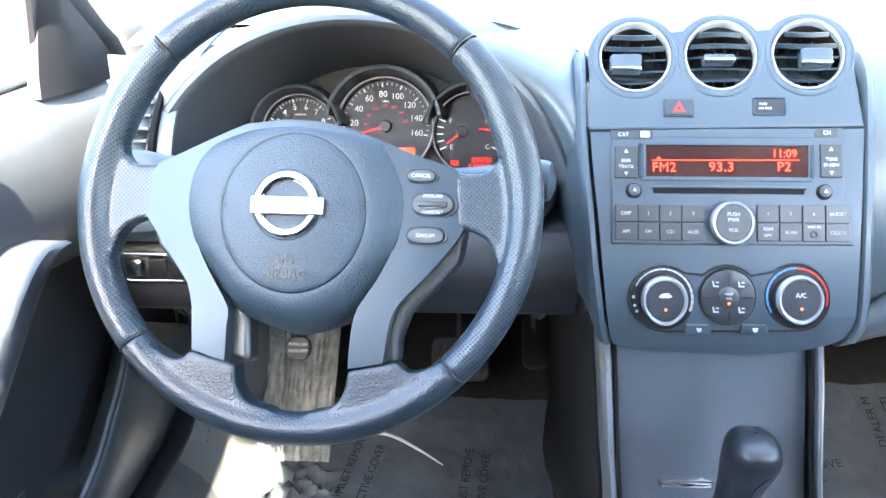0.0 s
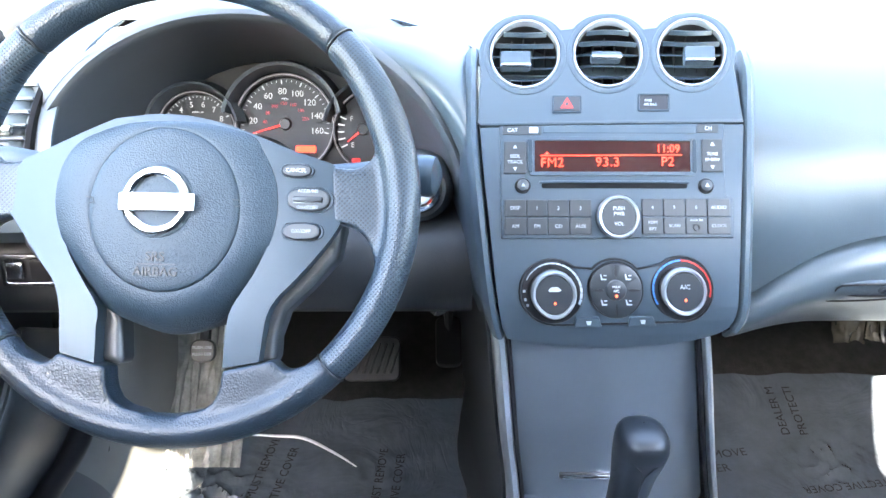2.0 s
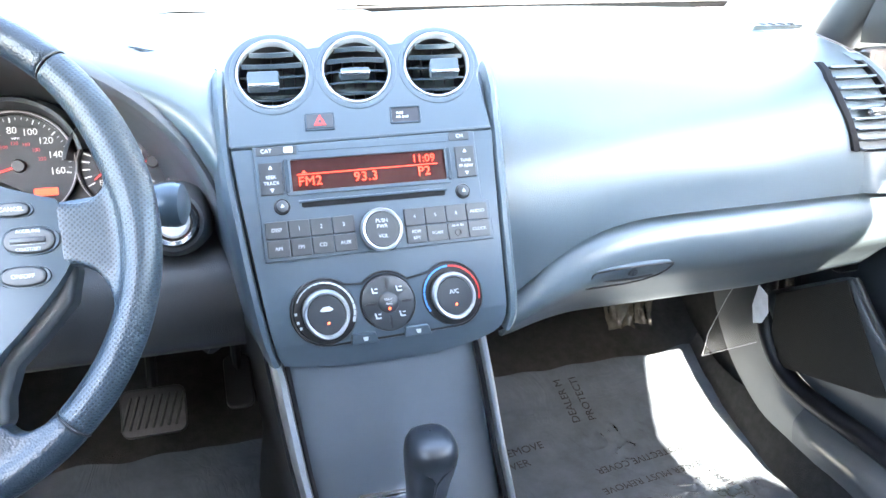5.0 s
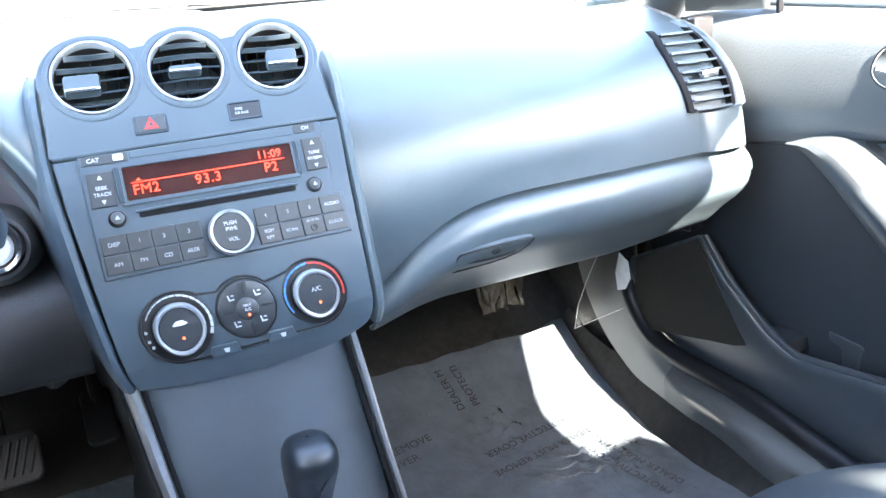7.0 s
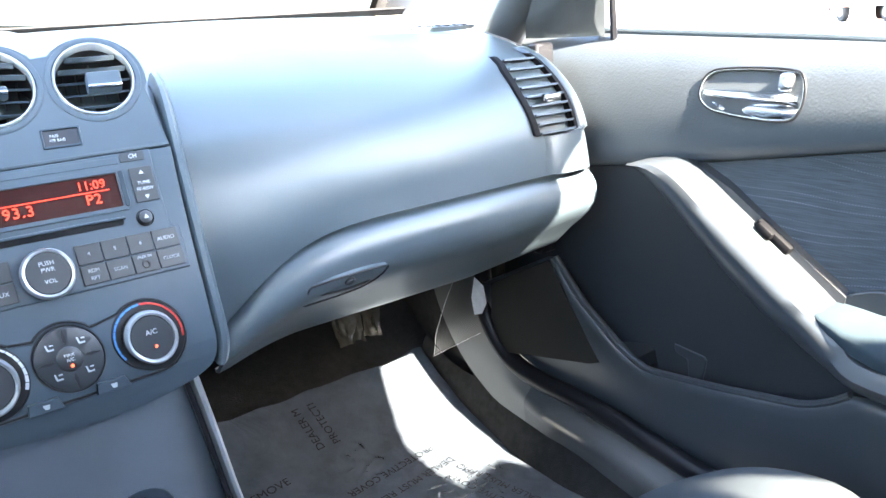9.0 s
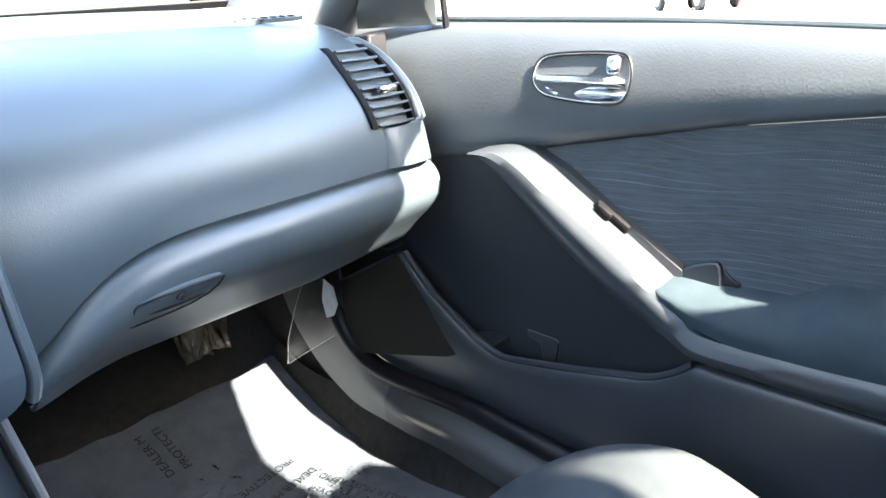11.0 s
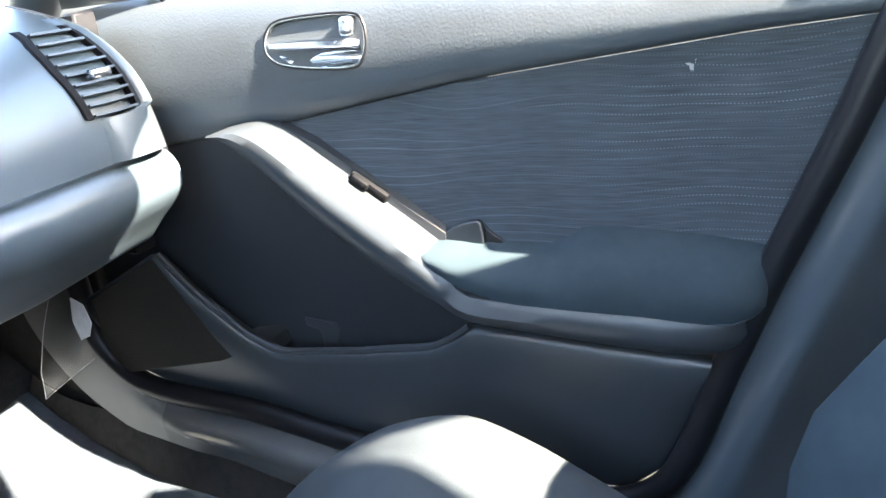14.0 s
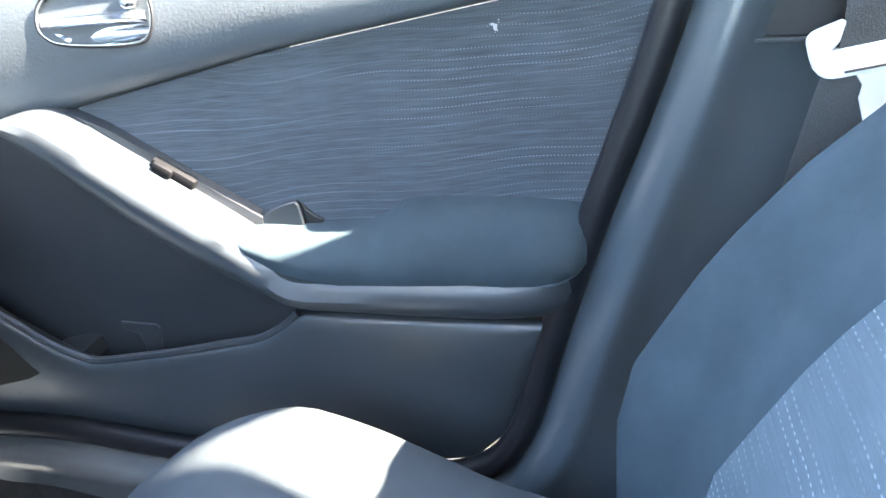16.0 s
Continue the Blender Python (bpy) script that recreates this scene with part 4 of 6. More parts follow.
# end vents in the corners of the dash
for s in (1, -1):
    def vx(u, z):
        left = lerp(z, [(0.574, 0.572), (0.621, 0.569), (0.645, 0.574), (0.66, 0.585)])
        if s < 0:
            return -0.553 - 0.044 * u
        return s * (left + (0.638 + (z - 0.575) * 0.07 - left) * u)
    if s < 0:
        rows = []
        for i in range(10):
            x = -0.606 + i * 0.008
            row = [(x, 1.10, 0.500), (x, 1.066, 0.503)]
            for k in range(1, 15):
                z = 0.508 + (0.66 - 0.508) * k / 14
                row.append((x, pad_y(z), z))
            for y in (1.20, 1.25, 1.31):
                row.append((x, y, lerp(y, PADP[:-1])))
            rows.append(row)
        part("end_panel", thick(loft(rows), 0.004), PAD, dash)
    rows = []
    for k in range(12):
        z = 0.664 - 0.096 * k / 11
        rows.append([(vx(u, z), pad_y(z) - 0.006 - (0.006 * math.sin(math.pi * u)) + (0.02 if u > 0.97 else 0) * 0, z) for u in (0.0, 0.02, 0.98, 1.0)])
    vent = part("end_vent", thick(loft([[(vx(u, z), pad_y(z) - 0.010 + dd, z) for u, dd in ((-0.10, 0.012), (-0.08, 0.002), (0.02, 0.0), (0.03, 0.016), (0.95, 0.016), (0.96, 0.0), (1.06, 0.001), (1.10, 0.012))] for z in [0.664 - 0.094 * k / 11 for k in range(12)]]), 0.003), SWITCH, dash, "black louvred corner air vent")
    for k in range(9):
        z = 0.659 - 0.086 * k / 8
        y = pad_y(z) - 0.008
        part("slat", thick(loft([[(vx(0.04, z), y + d, z + h), (vx(0.5, z), y + d - 0.003, z + h), (vx(0.95, z), y + d, z + h)] for d, h in ((-0.004, 0.0015), (0.0, 0.0), (0.016, -0.004))]), 0.0025), STACK, vent)
    part("slat_tab", rbox(0.026, 0.012, 0.010, 0.003, 2, (0.606 if s > 0 else -0.575, pad_y(0.613) - 0.018, 0.613)), SATIN, vent)
    rows = []
    for k in range(30):
        z = 0.672 - 0.152 * k / 29
        xl = 0.580 if z < 0.568 else vx(1.02, z) * s
        xs_ = [xl + (0.6655 - xl) * u for u in (0.0, 0.08, 0.2, 0.45, 0.72, 0.88, 0.96, 1.0)]
        rows.append([(x if s > 0 else -0.05 - x * 0.85, pad_y(z) + d, z) for x, d in zip(xs_, (0.002, -0.004, -0.0085, -0.011, -0.010, -0.005, 0.003, 0.018))])
    part("vent_trim", thick(loft(rows), 0.003), PAD, dash, "smooth panel under the corner vent")
    if s > 0:
        part("end_gap", tube([(0.667, pad_y(z) + 0.010, z) for z in [0.690 - 0.235 * k / 24 for k in range(25)]], 0.0032, 8), RUBBER, dash, "dark gap between dash and door")
# Added block hidden behind the dash end; it stops a sliver of sun below
part("end_filler", rbox(0.034, 0.02, 0.30, 0.003, 1, (0.684, 1.165, 0.525)), RUBBER, dash, "added hidden filler that keeps sun off the footwell edge")
dg = part("defroster_grille", plate(ellipse(0, 0, 0.048, 0.011, 28), 0.006, 0.003), PAD, dash, "small oval side defroster grille", Matrix.Translation((0.615, 1.292, 0.702)) @ Matrix.Rotation(radians(-24), 4, "Z") @ Matrix.Rotation(radians(9), 4, "X"))
for k in range(6):
    part("slot", rbox(0.008, 0.013, 0.004, 0.0015, 1), BLACK, dg, m=WORLD[dg.name] @ Matrix.Translation((-0.032 + 0.0125 * k, 0, 0.003)) @ Matrix.Rotation(radians(20), 4, "Z"))

# ---- instrument hood and cluster ----
HC = (-0.357, 0.515)


def arch(a, b, y, zc=HC[1], a0=-32, a1=212, n=60, lean=0.0):
    return [(HC[0] + a * math.cos(radians(q)), y + lean * math.sin(radians(q)), zc + b * math.sin(radians(q))) for q in [a0 + (a1 - a0) * i / (n - 1) for i in range(n)]]


hood_rows = [arch(0.150, 0.115, 1.300, 0.535), arch(0.172, 0.140, 1.26, 0.528), arch(0.193, 0.166, 1.21, 0.522), arch(0.208, 0.186, 1.15), arch(0.214, 0.1945, 1.115), arch(0.217, 0.198, 1.104), arch(0.222, 0.202, 1.100), arch(0.228, 0.206, 1.103),
             arch(0.236, 0.209, 1.116), arch(0.250, 0.212, 1.15), arch(0.268, 0.213, 1.20), arch(0.285, 0.212, 1.26), arch(0.30, 0.209, 1.34), arch(0.31, 0.204, 1.42)]
HOODMAT = mat("hood_plastic", (0.066, 0.074, 0.085), 0.5, 0, 0.25, 900, 0.06, 7, "grain")
rows = []
for i in range(30):
    z = 0.405 + 0.295 * i / 29
    xr = HC[0] + 0.228 * math.sqrt(max(0.02, 1 - ((z - 0.515) / 0.206) ** 2)) - 0.004 if z > 0.52 else lerp(z, [(0.405, -0.118), (0.45, -0.136), (0.52, -0.134)])
    v = (z - 0.70) / 0.9135
    hb = 0.010 - 1.7 * (v + 0.165) ** 2
    xe, ye = -0.1265 + (0.021 * min(1, max(0, (-v - 0.09) / 0.2))), 1.115 + 0.4067 * v - 0.9135 * hb + 0.006
    ye = max(ye, pad_y(z))
    rows.append([(xe + (xr - xe) * k, ye + (1.108 - ye) * k ** 0.8 - 0.018 * math.sin(math.pi * k) * (1 if z < 0.69 else 0.4), z) for k in [j / 12 for j in range(13)]])
part("side_bridge", thick(loft(rows), 0.003), PAD, dash, "smooth swept panel between hood and centre stack")
rows = []
for k in range(20):
    q = radians(128 + 84 * k / 19)
    x, z = HC[0] + 0.236 * math.cos(q), HC[1] + 0.209 * math.sin(q)
    rows.append([(x + 0.006, 1.108, z - 0.002), (x + (-0.602 - x) * 0.3, 1.122, z), (x + (-0.602 - x) * 0.7, 1.132, z), (-0.612, 1.14, z)])
part("hood_flank", thick(loft(rows), 0.003), HOODMAT, dash, "plain panel between hood and corner vent")
part("instrument_hood", loft(hood_rows), HOODMAT, dash, "arched hood over the instruments")
clus = part("instrument_panel", plate(ellipse(0, 0, 0.175, 0.135, 48), 0.02, 0.0), DIALFACE, dash, "instrument cluster with three round lit dials", plane_pose(HC[0], 1.283, 0.560, 14))
MC = plane_pose(HC[0], 1.283, 0.560, 14)


def dial(u, v, r, ring, name="dial"):
    d = part(name, lathe([(0.0, 0.004), (r * 0.94, 0.004), (r * 0.95, 0.012), (r * 1.02, 0.013), (r * 1.03, 0.0)], 56), DIALFACE, clus, m=at(MC, u, v))
    part("dial_cowl", lathe([(r * 1.03, 0.002), (r * 1.07, 0.019), (r * 1.13, 0.034), (r * 1.20, 0.036), (r * 1.26, 0.019), (r * 1.30, 0.0)], 40, 10, 170), HOODMAT, d, m=at(MC, u, v))
    return d


def ticks(d, u, v, r, a0, a1, n, big, m_):
    bm = bmesh.new()
    for i in range(n + 1):
        a = radians(a0 + (a1 - a0) * i / n)
        l, w = (0.09, 0.0008) if i % big == 0 else (0.05, 0.0004)
        c, s_ = math.cos(a), math.sin(a)
        r0, r1 = r * (0.90 - l), r * 0.90
        vs = [bm.verts.new((c * q - s_ * e, s_ * q + c * e, 0.0046)) for q, e in ((r0, -w), (r1, -w), (r1, w), (r0, w))]
        bm.faces.new(vs)
    part("scale_marks", bm, DIALWHITE, d, m=at(MC, u, v))


def needle(d, u, v, a, l):
    part("needle", plate([(-0.006, -0.0012), (l, -0.0004), (l, 0.0004), (-0.006, 0.0012)], 0.001, 0.008), NEEDLE, d, m=at(MC, u, v, 0, a))
    part("needle_hub", lathe([(0, 0.010), (0.006, 0.010), (0.0075, 0.005)], 24), BLACK, d, m=at(MC, u, v))


SPD = (0.010, 0.018, 0.059)
d = dial(*SPD, CHROME, "speedometer")
part("bezel_ring", lathe([(SPD[2] * 0.965, 0.0045), (SPD[2] * 0.972, 0.012), (SPD[2] * 1.0, 0.0135), (SPD[2] * 1.015, 0.006)], 56), DIALRING, d, m=at(MC, SPD[0], SPD[1]))
ticks(d, *SPD, 201, -12, 32, 4, DIALWHITE)
for i, tx in enumerate(("0", "20", "40", "60", "80", "100", "120", "140", "160")):
    a = radians(201 - 213 * i / 8)
    lettering(tx, 0.0105, at(MC, SPD[0] + SPD[2] * 0.66 * math.cos(a), SPD[1] + SPD[2] * 0.66 * math.sin(a), 0.0048), DIALWHITE, d)
    if 0 < i < 8:
        lettering(str((20, 40, 80, 100, 120, 160, 180, 220, 240)[i]), 0.0055, at(MC, SPD[0] + SPD[2] * 0.42 * math.cos(a), SPD[1] + SPD[2] * 0.42 * math.sin(a), 0.0048), DIALRED, d)
lettering("MPH", 0.004, at(MC, SPD[0], SPD[1] + 0.030, 0.0048), DIALWHITE, d)
needle(d, SPD[0], SPD[1], 196, 0.040)
part("trip_window", plate(rrect(-0.012, -0.004, 0.012, 0.004, 0.001), 0.001, 0.0055), LEDRED, d, m=at(MC, SPD[0] + 0.024, SPD[1] - 0.030))
TAC = (-0.095, 0.010, 0.046)
d = dial(*TAC, CHROME, "tachometer")
part("bezel_ring", lathe([(TAC[2] * 0.965, 0.0045), (TAC[2] * 0.972, 0.012), (TAC[2] * 1.0, 0.0135), (TAC[2] * 1.015, 0.006)], 56), DIALRING, d, m=at(MC, TAC[0], TAC[1]))
ticks(d, *TAC, 233, 26, 32, 4, DIALWHITE)
for i in range(9):
    a = radians(233 - 207 * i / 8)
    lettering(str(i), 0.0095, at(MC, TAC[0] + TAC[2] * 0.68 * math.cos(a), TAC[1] + TAC[2] * 0.68 * math.sin(a), 0.0048), DIALWHITE, d)
lettering("x1000r/min", 0.003, at(MC, TAC[0], TAC[1] + 0.022, 0.0048), DIALWHITE, d)
needle(d, TAC[0], TAC[1], 100, 0.012)
FUE = (0.118, 0.010, 0.050)
d = dial(*FUE, CHROME, "fuel_gauge")
part("bezel_ring", lathe([(FUE[2] * 0.965, 0.0045), (FUE[2] * 0.972, 0.012), (FUE[2] * 1.0, 0.0135), (FUE[2] * 1.015, 0.006)], 56), DIALRING, d, m=at(MC, FUE[0], FUE[1]))
for tx, u, v in (("F", -0.028, 0.0145), ("E", -0.027, -0.017), ("H", 0.017, 0.0145), ("C", 0.017, -0.0165)):
    lettering(tx, 0.0085, at(MC, FUE[0] + u, FUE[1] + v, 0.0048), DIALWHITE, d)
for u, v, a in ((-0.038, 0.0155, -25), (-0.0405, 0.0075, -12), (-0.041, -0.001, 0), (-0.040, -0.0095, 12), (-0.037, -0.018, 25), (0.026, -0.018, -25)):
    part("mark", plate([(-0.004, -0.0008), (0.004, -0.0008), (0.004, 0.0008), (-0.004, 0.0008)], 0.0006, 0.0052), DIALWHITE, d, m=at(MC, FUE[0] + u, FUE[1] + v, 0, a))
needle(d, FUE[0] - 0.014, FUE[1] + 0.002, 218, 0.024)
needle(d, FUE[0] + 0.030, FUE[1] + 0.003, 174, 0.024)
for u, v, w in ((-0.028, -0.036, 0.010), (-0.002, -0.0322, 0.0040), (0.0035, -0.0322, 0.0040), (0.009, -0.0322, 0.0040), (0.0145, -0.0322, 0.0040), (0.020, -0.0322, 0.0022), (-0.006, -0.0400, 0.0030), (0.0, -0.0400, 0.0040), (0.0055, -0.0400, 0.0040), (0.011, -0.0400, 0.0040), (0.0165, -0.0400, 0.0040)):
    part("trip_bar", plate(rrect(0, -0.003, w, 0.003, 0.0006), 0.0006, 0.0055), LEDTRIP, d, "lit red trip readout", at(MC, FUE[0] + u, FUE[1] + v))

# ---- knee panel, column and switches on the driver's side ----
rows = []
for i in range(28):
    x = -0.625 + i * 0.495 / 27
    rows.append([(x, y, z) for y, z in ((1.15, 0.52), (1.105, 0.505), (1.085, 0.49), (1.078, 0.465), (1.079, 0.445), (1.085, 0.428), (1.097, 0.419), (1.13, 0.416), (1.19, 0.42), (1.40, 0.44), (1.7, 0.48))])
part("knee_panel", thick(loft(rows), 0.004), DARK, dash, "dark lower panel under the steering column")
msw = plane_pose(-0.566, 1.079, 0.470, 3)
sw = part("switch_panel", plate(rrect(-0.036, -0.017, 0.036, 0.017, 0.005), 0.012, 0.006, holes=(rrect(-0.031, -0.012, 0.031, 0.013, 0.004),)), SATIN, dash, "small silver-edged switch pocket", msw, bevel=0.0015)
part("dimmer_switch", rbox(0.018, 0.018, 0.012, 0.003, 2, (-0.020, 0.001, 0.004)), SATIN, sw, m=msw)
part("blank_cover", rbox(0.020, 0.022, 0.010, 0.002, 2, (0.003, 0.0, 0.001)), BLACK, sw, m=msw)
part("blank_cover", rbox(0.016, 0.022, 0.010, 0.002, 2, (0.022, 0.0, 0.001)), BLACK, sw, m=msw)
part("column_shroud", loft([[(-0.367 + a * math.cos(q), y, zc + b * math.sin(q)) for q in [2 * math.pi * k / 28 for k in range(28)]] for a, b, y, zc in ((0.045, 0.045, 0.925, 0.575), (0.058, 0.060, 0.935, 0.572), (0.066, 0.066, 0.98, 0.565), (0.07, 0.07, 1.05, 0.545), (0.075, 0.075, 1.15, 0.52))], ring=True), DARK, dash, "dark steering column shroud")
mi = plane_pose(-0.186, 1.108, 0.546, 12)
# Pale colour puts the bright lit look into the switch face
ig = part("ignition_switch", lathe([(0.0, 0.012), (0.013, 0.012), (0.0145, 0.010), (0.016, 0.004)], 32), PALEPLASTIC, dash, "round ignition switch in a chrome ring, its face pale as if lit", mi)
part("ring", lathe([(0.017, 0.002), (0.0185, 0.013), (0.022, 0.014), (0.024, 0.004), (0.025, -0.02)], 36), CHROME, ig, m=mi)
part("cowl", lathe([(0.025, 0.003), (0.0285, 0.005), (0.033, 0.0), (0.040, -0.05)], 36), HOODMAT, ig, m=mi)
st = part("wiper_stalk", tube([(-0.31, 0.985, 0.590), (-0.26, 0.985, 0.592), (-0.215, 0.99, 0.592), (-0.195, 0.99, 0.592)], [0.008, 0.009, 0.012, 0.0125], 14), STACK, dash, "grey control stalk")
part("end_cap", tube([(-0.199, 0.99, 0.592), (-0.194, 0.989, 0.592), (-0.184, 0.987, 0.5918), (-0.175, 0.985, 0.5915), (-0.170, 0.984, 0.5915), (-0.167, 0.983, 0.5915)], [0.0120, 0.0158, 0.0178, 0.0182, 0.0165, 0.009], 22), SILVER, st, "rounded end cap with a pale face")
st = part("light_stalk", tube([(-0.42, 0.985, 0.588), (-0.48, 0.99, 0.598), (-0.53, 0.995, 0.603), (-0.556, 1.0, 0.605)], [0.008, 0.009, 0.011, 0.009], 14), STACK, dash, "grey control stalk")
part("end_cap", tube([(-0.54, 0.997, 0.604), (-0.56, 1.0, 0.606), (-0.566, 1.0, 0.606)], [0.0115, 0.011, 0.008], 14), SILVER, st)

# ---- centre stack ----
MS = plane_pose(0.0, 1.115, 0.70, 24)
stack = thing("center_stack", (0, 1.05, 0.42), "blue-grey centre stack with vents, radio and climate dials", "car console")
VENTS = [(-0.0842, -0.0212), (-0.0040, -0.0197), (0.0772, -0.0182)]
top = []
for cx, cy in VENTS:
    a0, a1 = (198, 37) if cx < -0.05 else ((143, 37) if cx < 0.05 else (143, -18))
    top += [(cx + 0.0425 * math.cos(radians(a0 + (a1 - a0) * i / 16)), cy + 0.0395 * math.sin(radians(a0 + (a1 - a0) * i / 16))) for i in range(17)]
upper = [(-0.1265, -0.0885)] + top + [(0.1275, -0.0842)]
holes = [ellipse(cx, cy, 0.0335, 0.0335, 40) for cx, cy in VENTS]
part("vent_panel", plate(upper, 0.012, 0.0, holes=holes), STACK, stack, "scalloped panel round three vents", MS)
part("panel_edge", tube([(u, v, -0.002) for u, v in upper + upper[:1]], 0.0022, 8), STACK, stack, m=MS)
for cx, cy in VENTS:
    part("vent_collar", lathe([(0.0338, -0.002), (0.0350, 0.0008), (0.0372, 0.0014), (0.0392, 0.0008), (0.0402, -0.001)], 48), STACK, stack, m=at(MS, cx, cy))
lower = spline([(-0.1262, -0.093), (-0.122, -0.14), (-0.1175, -0.1825), (-0.1125, -0.24), (-0.108, -0.283)], 4, closed=False) + \
    spline([(-0.104, -0.293), (-0.06, -0.2985), (0.0067, -0.3005), (0.06, -0.297), (0.098, -0.288), (0.112, -0.277), (0.1175, -0.262)], 4, closed=False) + spline([(0.121, -0.22), (0.1245, -0.16), (0.1280, -0.0885)], 4, closed=False)
part("face_panel", plate(lower, 0.06, 0.0), STACK, stack, "blue-grey panel that carries radio and climate controls", MS, bevel=0.004, segments=3)
# flanks that fold back to the dash
for s, uo in ((1, 0.0), (-1, 0.0)):
    edge = [(0.1285, 0.0), (0.1285, -0.086), (0.1262, -0.16), (0.1225, -0.22), (0.118, -0.268), (0.108, -0.288)] if s > 0 else [(-0.1275, 0.0), (-0.1275, -0.09), (-0.1215, -0.16), (-0.116, -0.22), (-0.1105, -0.27), (-0.1055, -0.293)]
    e = spline(edge, 5, closed=False)
    rows = []
    for u, v in e:
        k = 1.0
        sink = 0.020 * max(0.0, (v + 0.05) / 0.05) ** 2
        rows.append([(u + s * du * k, v, h * (1 + 0.35 * (k - 1)) - sink) for du, h in ((0.0005, -0.012), (0.001, -0.003), (0.003, 0.0005), (0.007, 0.001), (0.011, -0.003), (0.014, -0.012), (0.017, -0.04), (0.022, -0.10), (0.03, -0.15))])
    part("side_frame", thick(loft(rows), 0.002), PAD if s > 0 else STACK, stack, m=MS)

for cx, cy in VENTS:
    v = part("air_vent", lathe([(0.0335, -0.001), (0.0325, -0.010), (0.031, -0.035), (0.0, -0.036)], 40), BLACK, stack, "round louvred air vent with chrome ring", at(MS, cx, cy))
    part("ring", lathe([(0.0312, -0.004), (0.0316, 0.0010), (0.0322, 0.0022), (0.0332, 0.0022), (0.0338, 0.0012), (0.0341, -0.002)], 48), EDGE, v, m=at(MS, cx, cy))
    bend = 0.0 if abs(cx) < 0.02 else -0.0022
    for k in range(5):
        y = 0.0222 - 0.0112 * k
        half = math.sqrt(max(0.0305 ** 2 - y * y, 1e-6)) - 0.0005
        rows = [[(x, y + bend * math.cos(math.pi * x / half / 2) + dy, h - 0.002 * (x / half) ** 2) for x in [half * q / 5 for q in range(-5, 6)]] for dy, h in ((0.0009, -0.0008), (-0.0004, 0.0004), (-0.0012, -0.0008), (0.0075, -0.0120))]
        part("slat", thick(loft(rows), 0.0012), SILVER, v, m=at(MS, cx, cy))
    for k in range(5):
        x = -0.022 + 0.011 * k
        half = math.sqrt(0.030 ** 2 - x * x)
        part("vane", rbox(0.0012, half * 2, 0.010, 0.0004, 1, (x, 0, -0.024)), BUTTON, v, m=at(MS, cx, cy))
for (cx, cy), du, dv, sc, sy in ((VENTS[0], -0.009, -0.007, 1.18, 1.0), (VENTS[1], -0.002, -0.0045, 1.18, 0.45), (VENTS[2], 0.007, -0.004, 1.18, 1.0)):
    vent = [o for o in stack.children if o.name.startswith("air_vent")][VENTS.index((cx, cy))]
    tab = part("tab", plate(rrect(-0.0125 * sc, -0.0070 * sc * sy, 0.0125 * sc, 0.0060 * sc * sy, 0.0025), 0.010, 0.006), STACK, vent, m=at(MS, cx + du, cy + dv), bevel=0.002)
    part("tab_edge", rbox(0.024 * sc, 0.0024, 0.003, 0.001, 2, (0, -0.0064 * sc * sy, 0.0066)), SATIN, vent, m=at(MS, cx + du, cy + dv))

# hazard button and passenger airbag lamp
for name, u0, v0, u1, v1, lab in (("hazard_button", -0.0575, -0.0785, -0.029, -0.0613, "dark hazard button with a red triangle"), ("airbag_indicator", 0.0252, -0.0765, 0.0563, -0.0588, "black airbag indicator window")):
    cu, cv = (u0 + u1) / 2, (v0 + v1) / 2
    b = part(name, plate(rrect(u0 - cu, v0 - cv, u1 - cu, v1 - cv, 0.0018), 0.004, 0.0012, holes=(rrect(u0 - cu + 0.0018, v0 - cv + 0.0018, u1 - cu - 0.0018, v1 - cv - 0.0018, 0.001),)), SILVER, stack, lab, at(MS, cu, cv), bevel=0.0006)
    part("face", plate(rrect(u0 - cu + 0.0017, v0 - cv + 0.0017, u1 - cu - 0.0017, v1 - cv - 0.0017, 0.001), 0.004, 0.0016 if "haz" in name else 0.0002), BUTTON if "haz" in name else BLACK, b, m=at(MS, cu, cv), bevel=0.0006)
    if "haz" in name:
        part("triangle", plate([(-0.0062, -0.0045), (0.0062, -0.0045), (0, 0.0062)], 0.0006, 0.0021, holes=([(-0.0025, -0.0022), (0.0025, -0.0022), (0, 0.0028)],)), REDPRINT, b, m=at(MS, cu, cv))
    else:
        lettering("PASS", 0.0034, at(MS, cu - 0.0055, cv + 0.0018, 0.0006), WHITE, b)
        lettering("AIR BAG", 0.0034, at(MS, cu - 0.0035, cv - 0.0022, 0.0006), WHITE, b)

# radio
radio = part("radio", plate([(-0.1075, -0.0915), (0.1085, -0.0885), (0.1085, -0.158), (0.116, -0.1605), (0.1155, -0.1985), (-0.1065, -0.1995), (-0.1065, -0.1605), (-0.1065, -0.158)], 0.01, 0.0018), STACK, stack, "car radio with red display and grey keys", MS, bevel=0.0015)
for u0, u1, v0, v1 in ((-0.1047, -0.0676, -0.1004, -0.0925), (0.0816, 0.1022, -0.0978, -0.0900)):
    part("label_strip", plate(rrect(u0, v0, u1, v1, 0.001), 0.002, 0.0026), BUTTON, radio, m=MS)
part("label_line", plate(rrect(-0.066, -0.0985, 0.080, -0.0925, 0.001), 0.002, 0.0022), STACK, radio, m=MS, bevel=0.0005)
lettering("CAT", 0.0052, at(MS, -0.0955, -0.0965, 0.0028), WHITE, radio)
lettering("CH", 0.0052, at(MS, 0.0925, -0.0940, 0.0028), WHITE, radio)
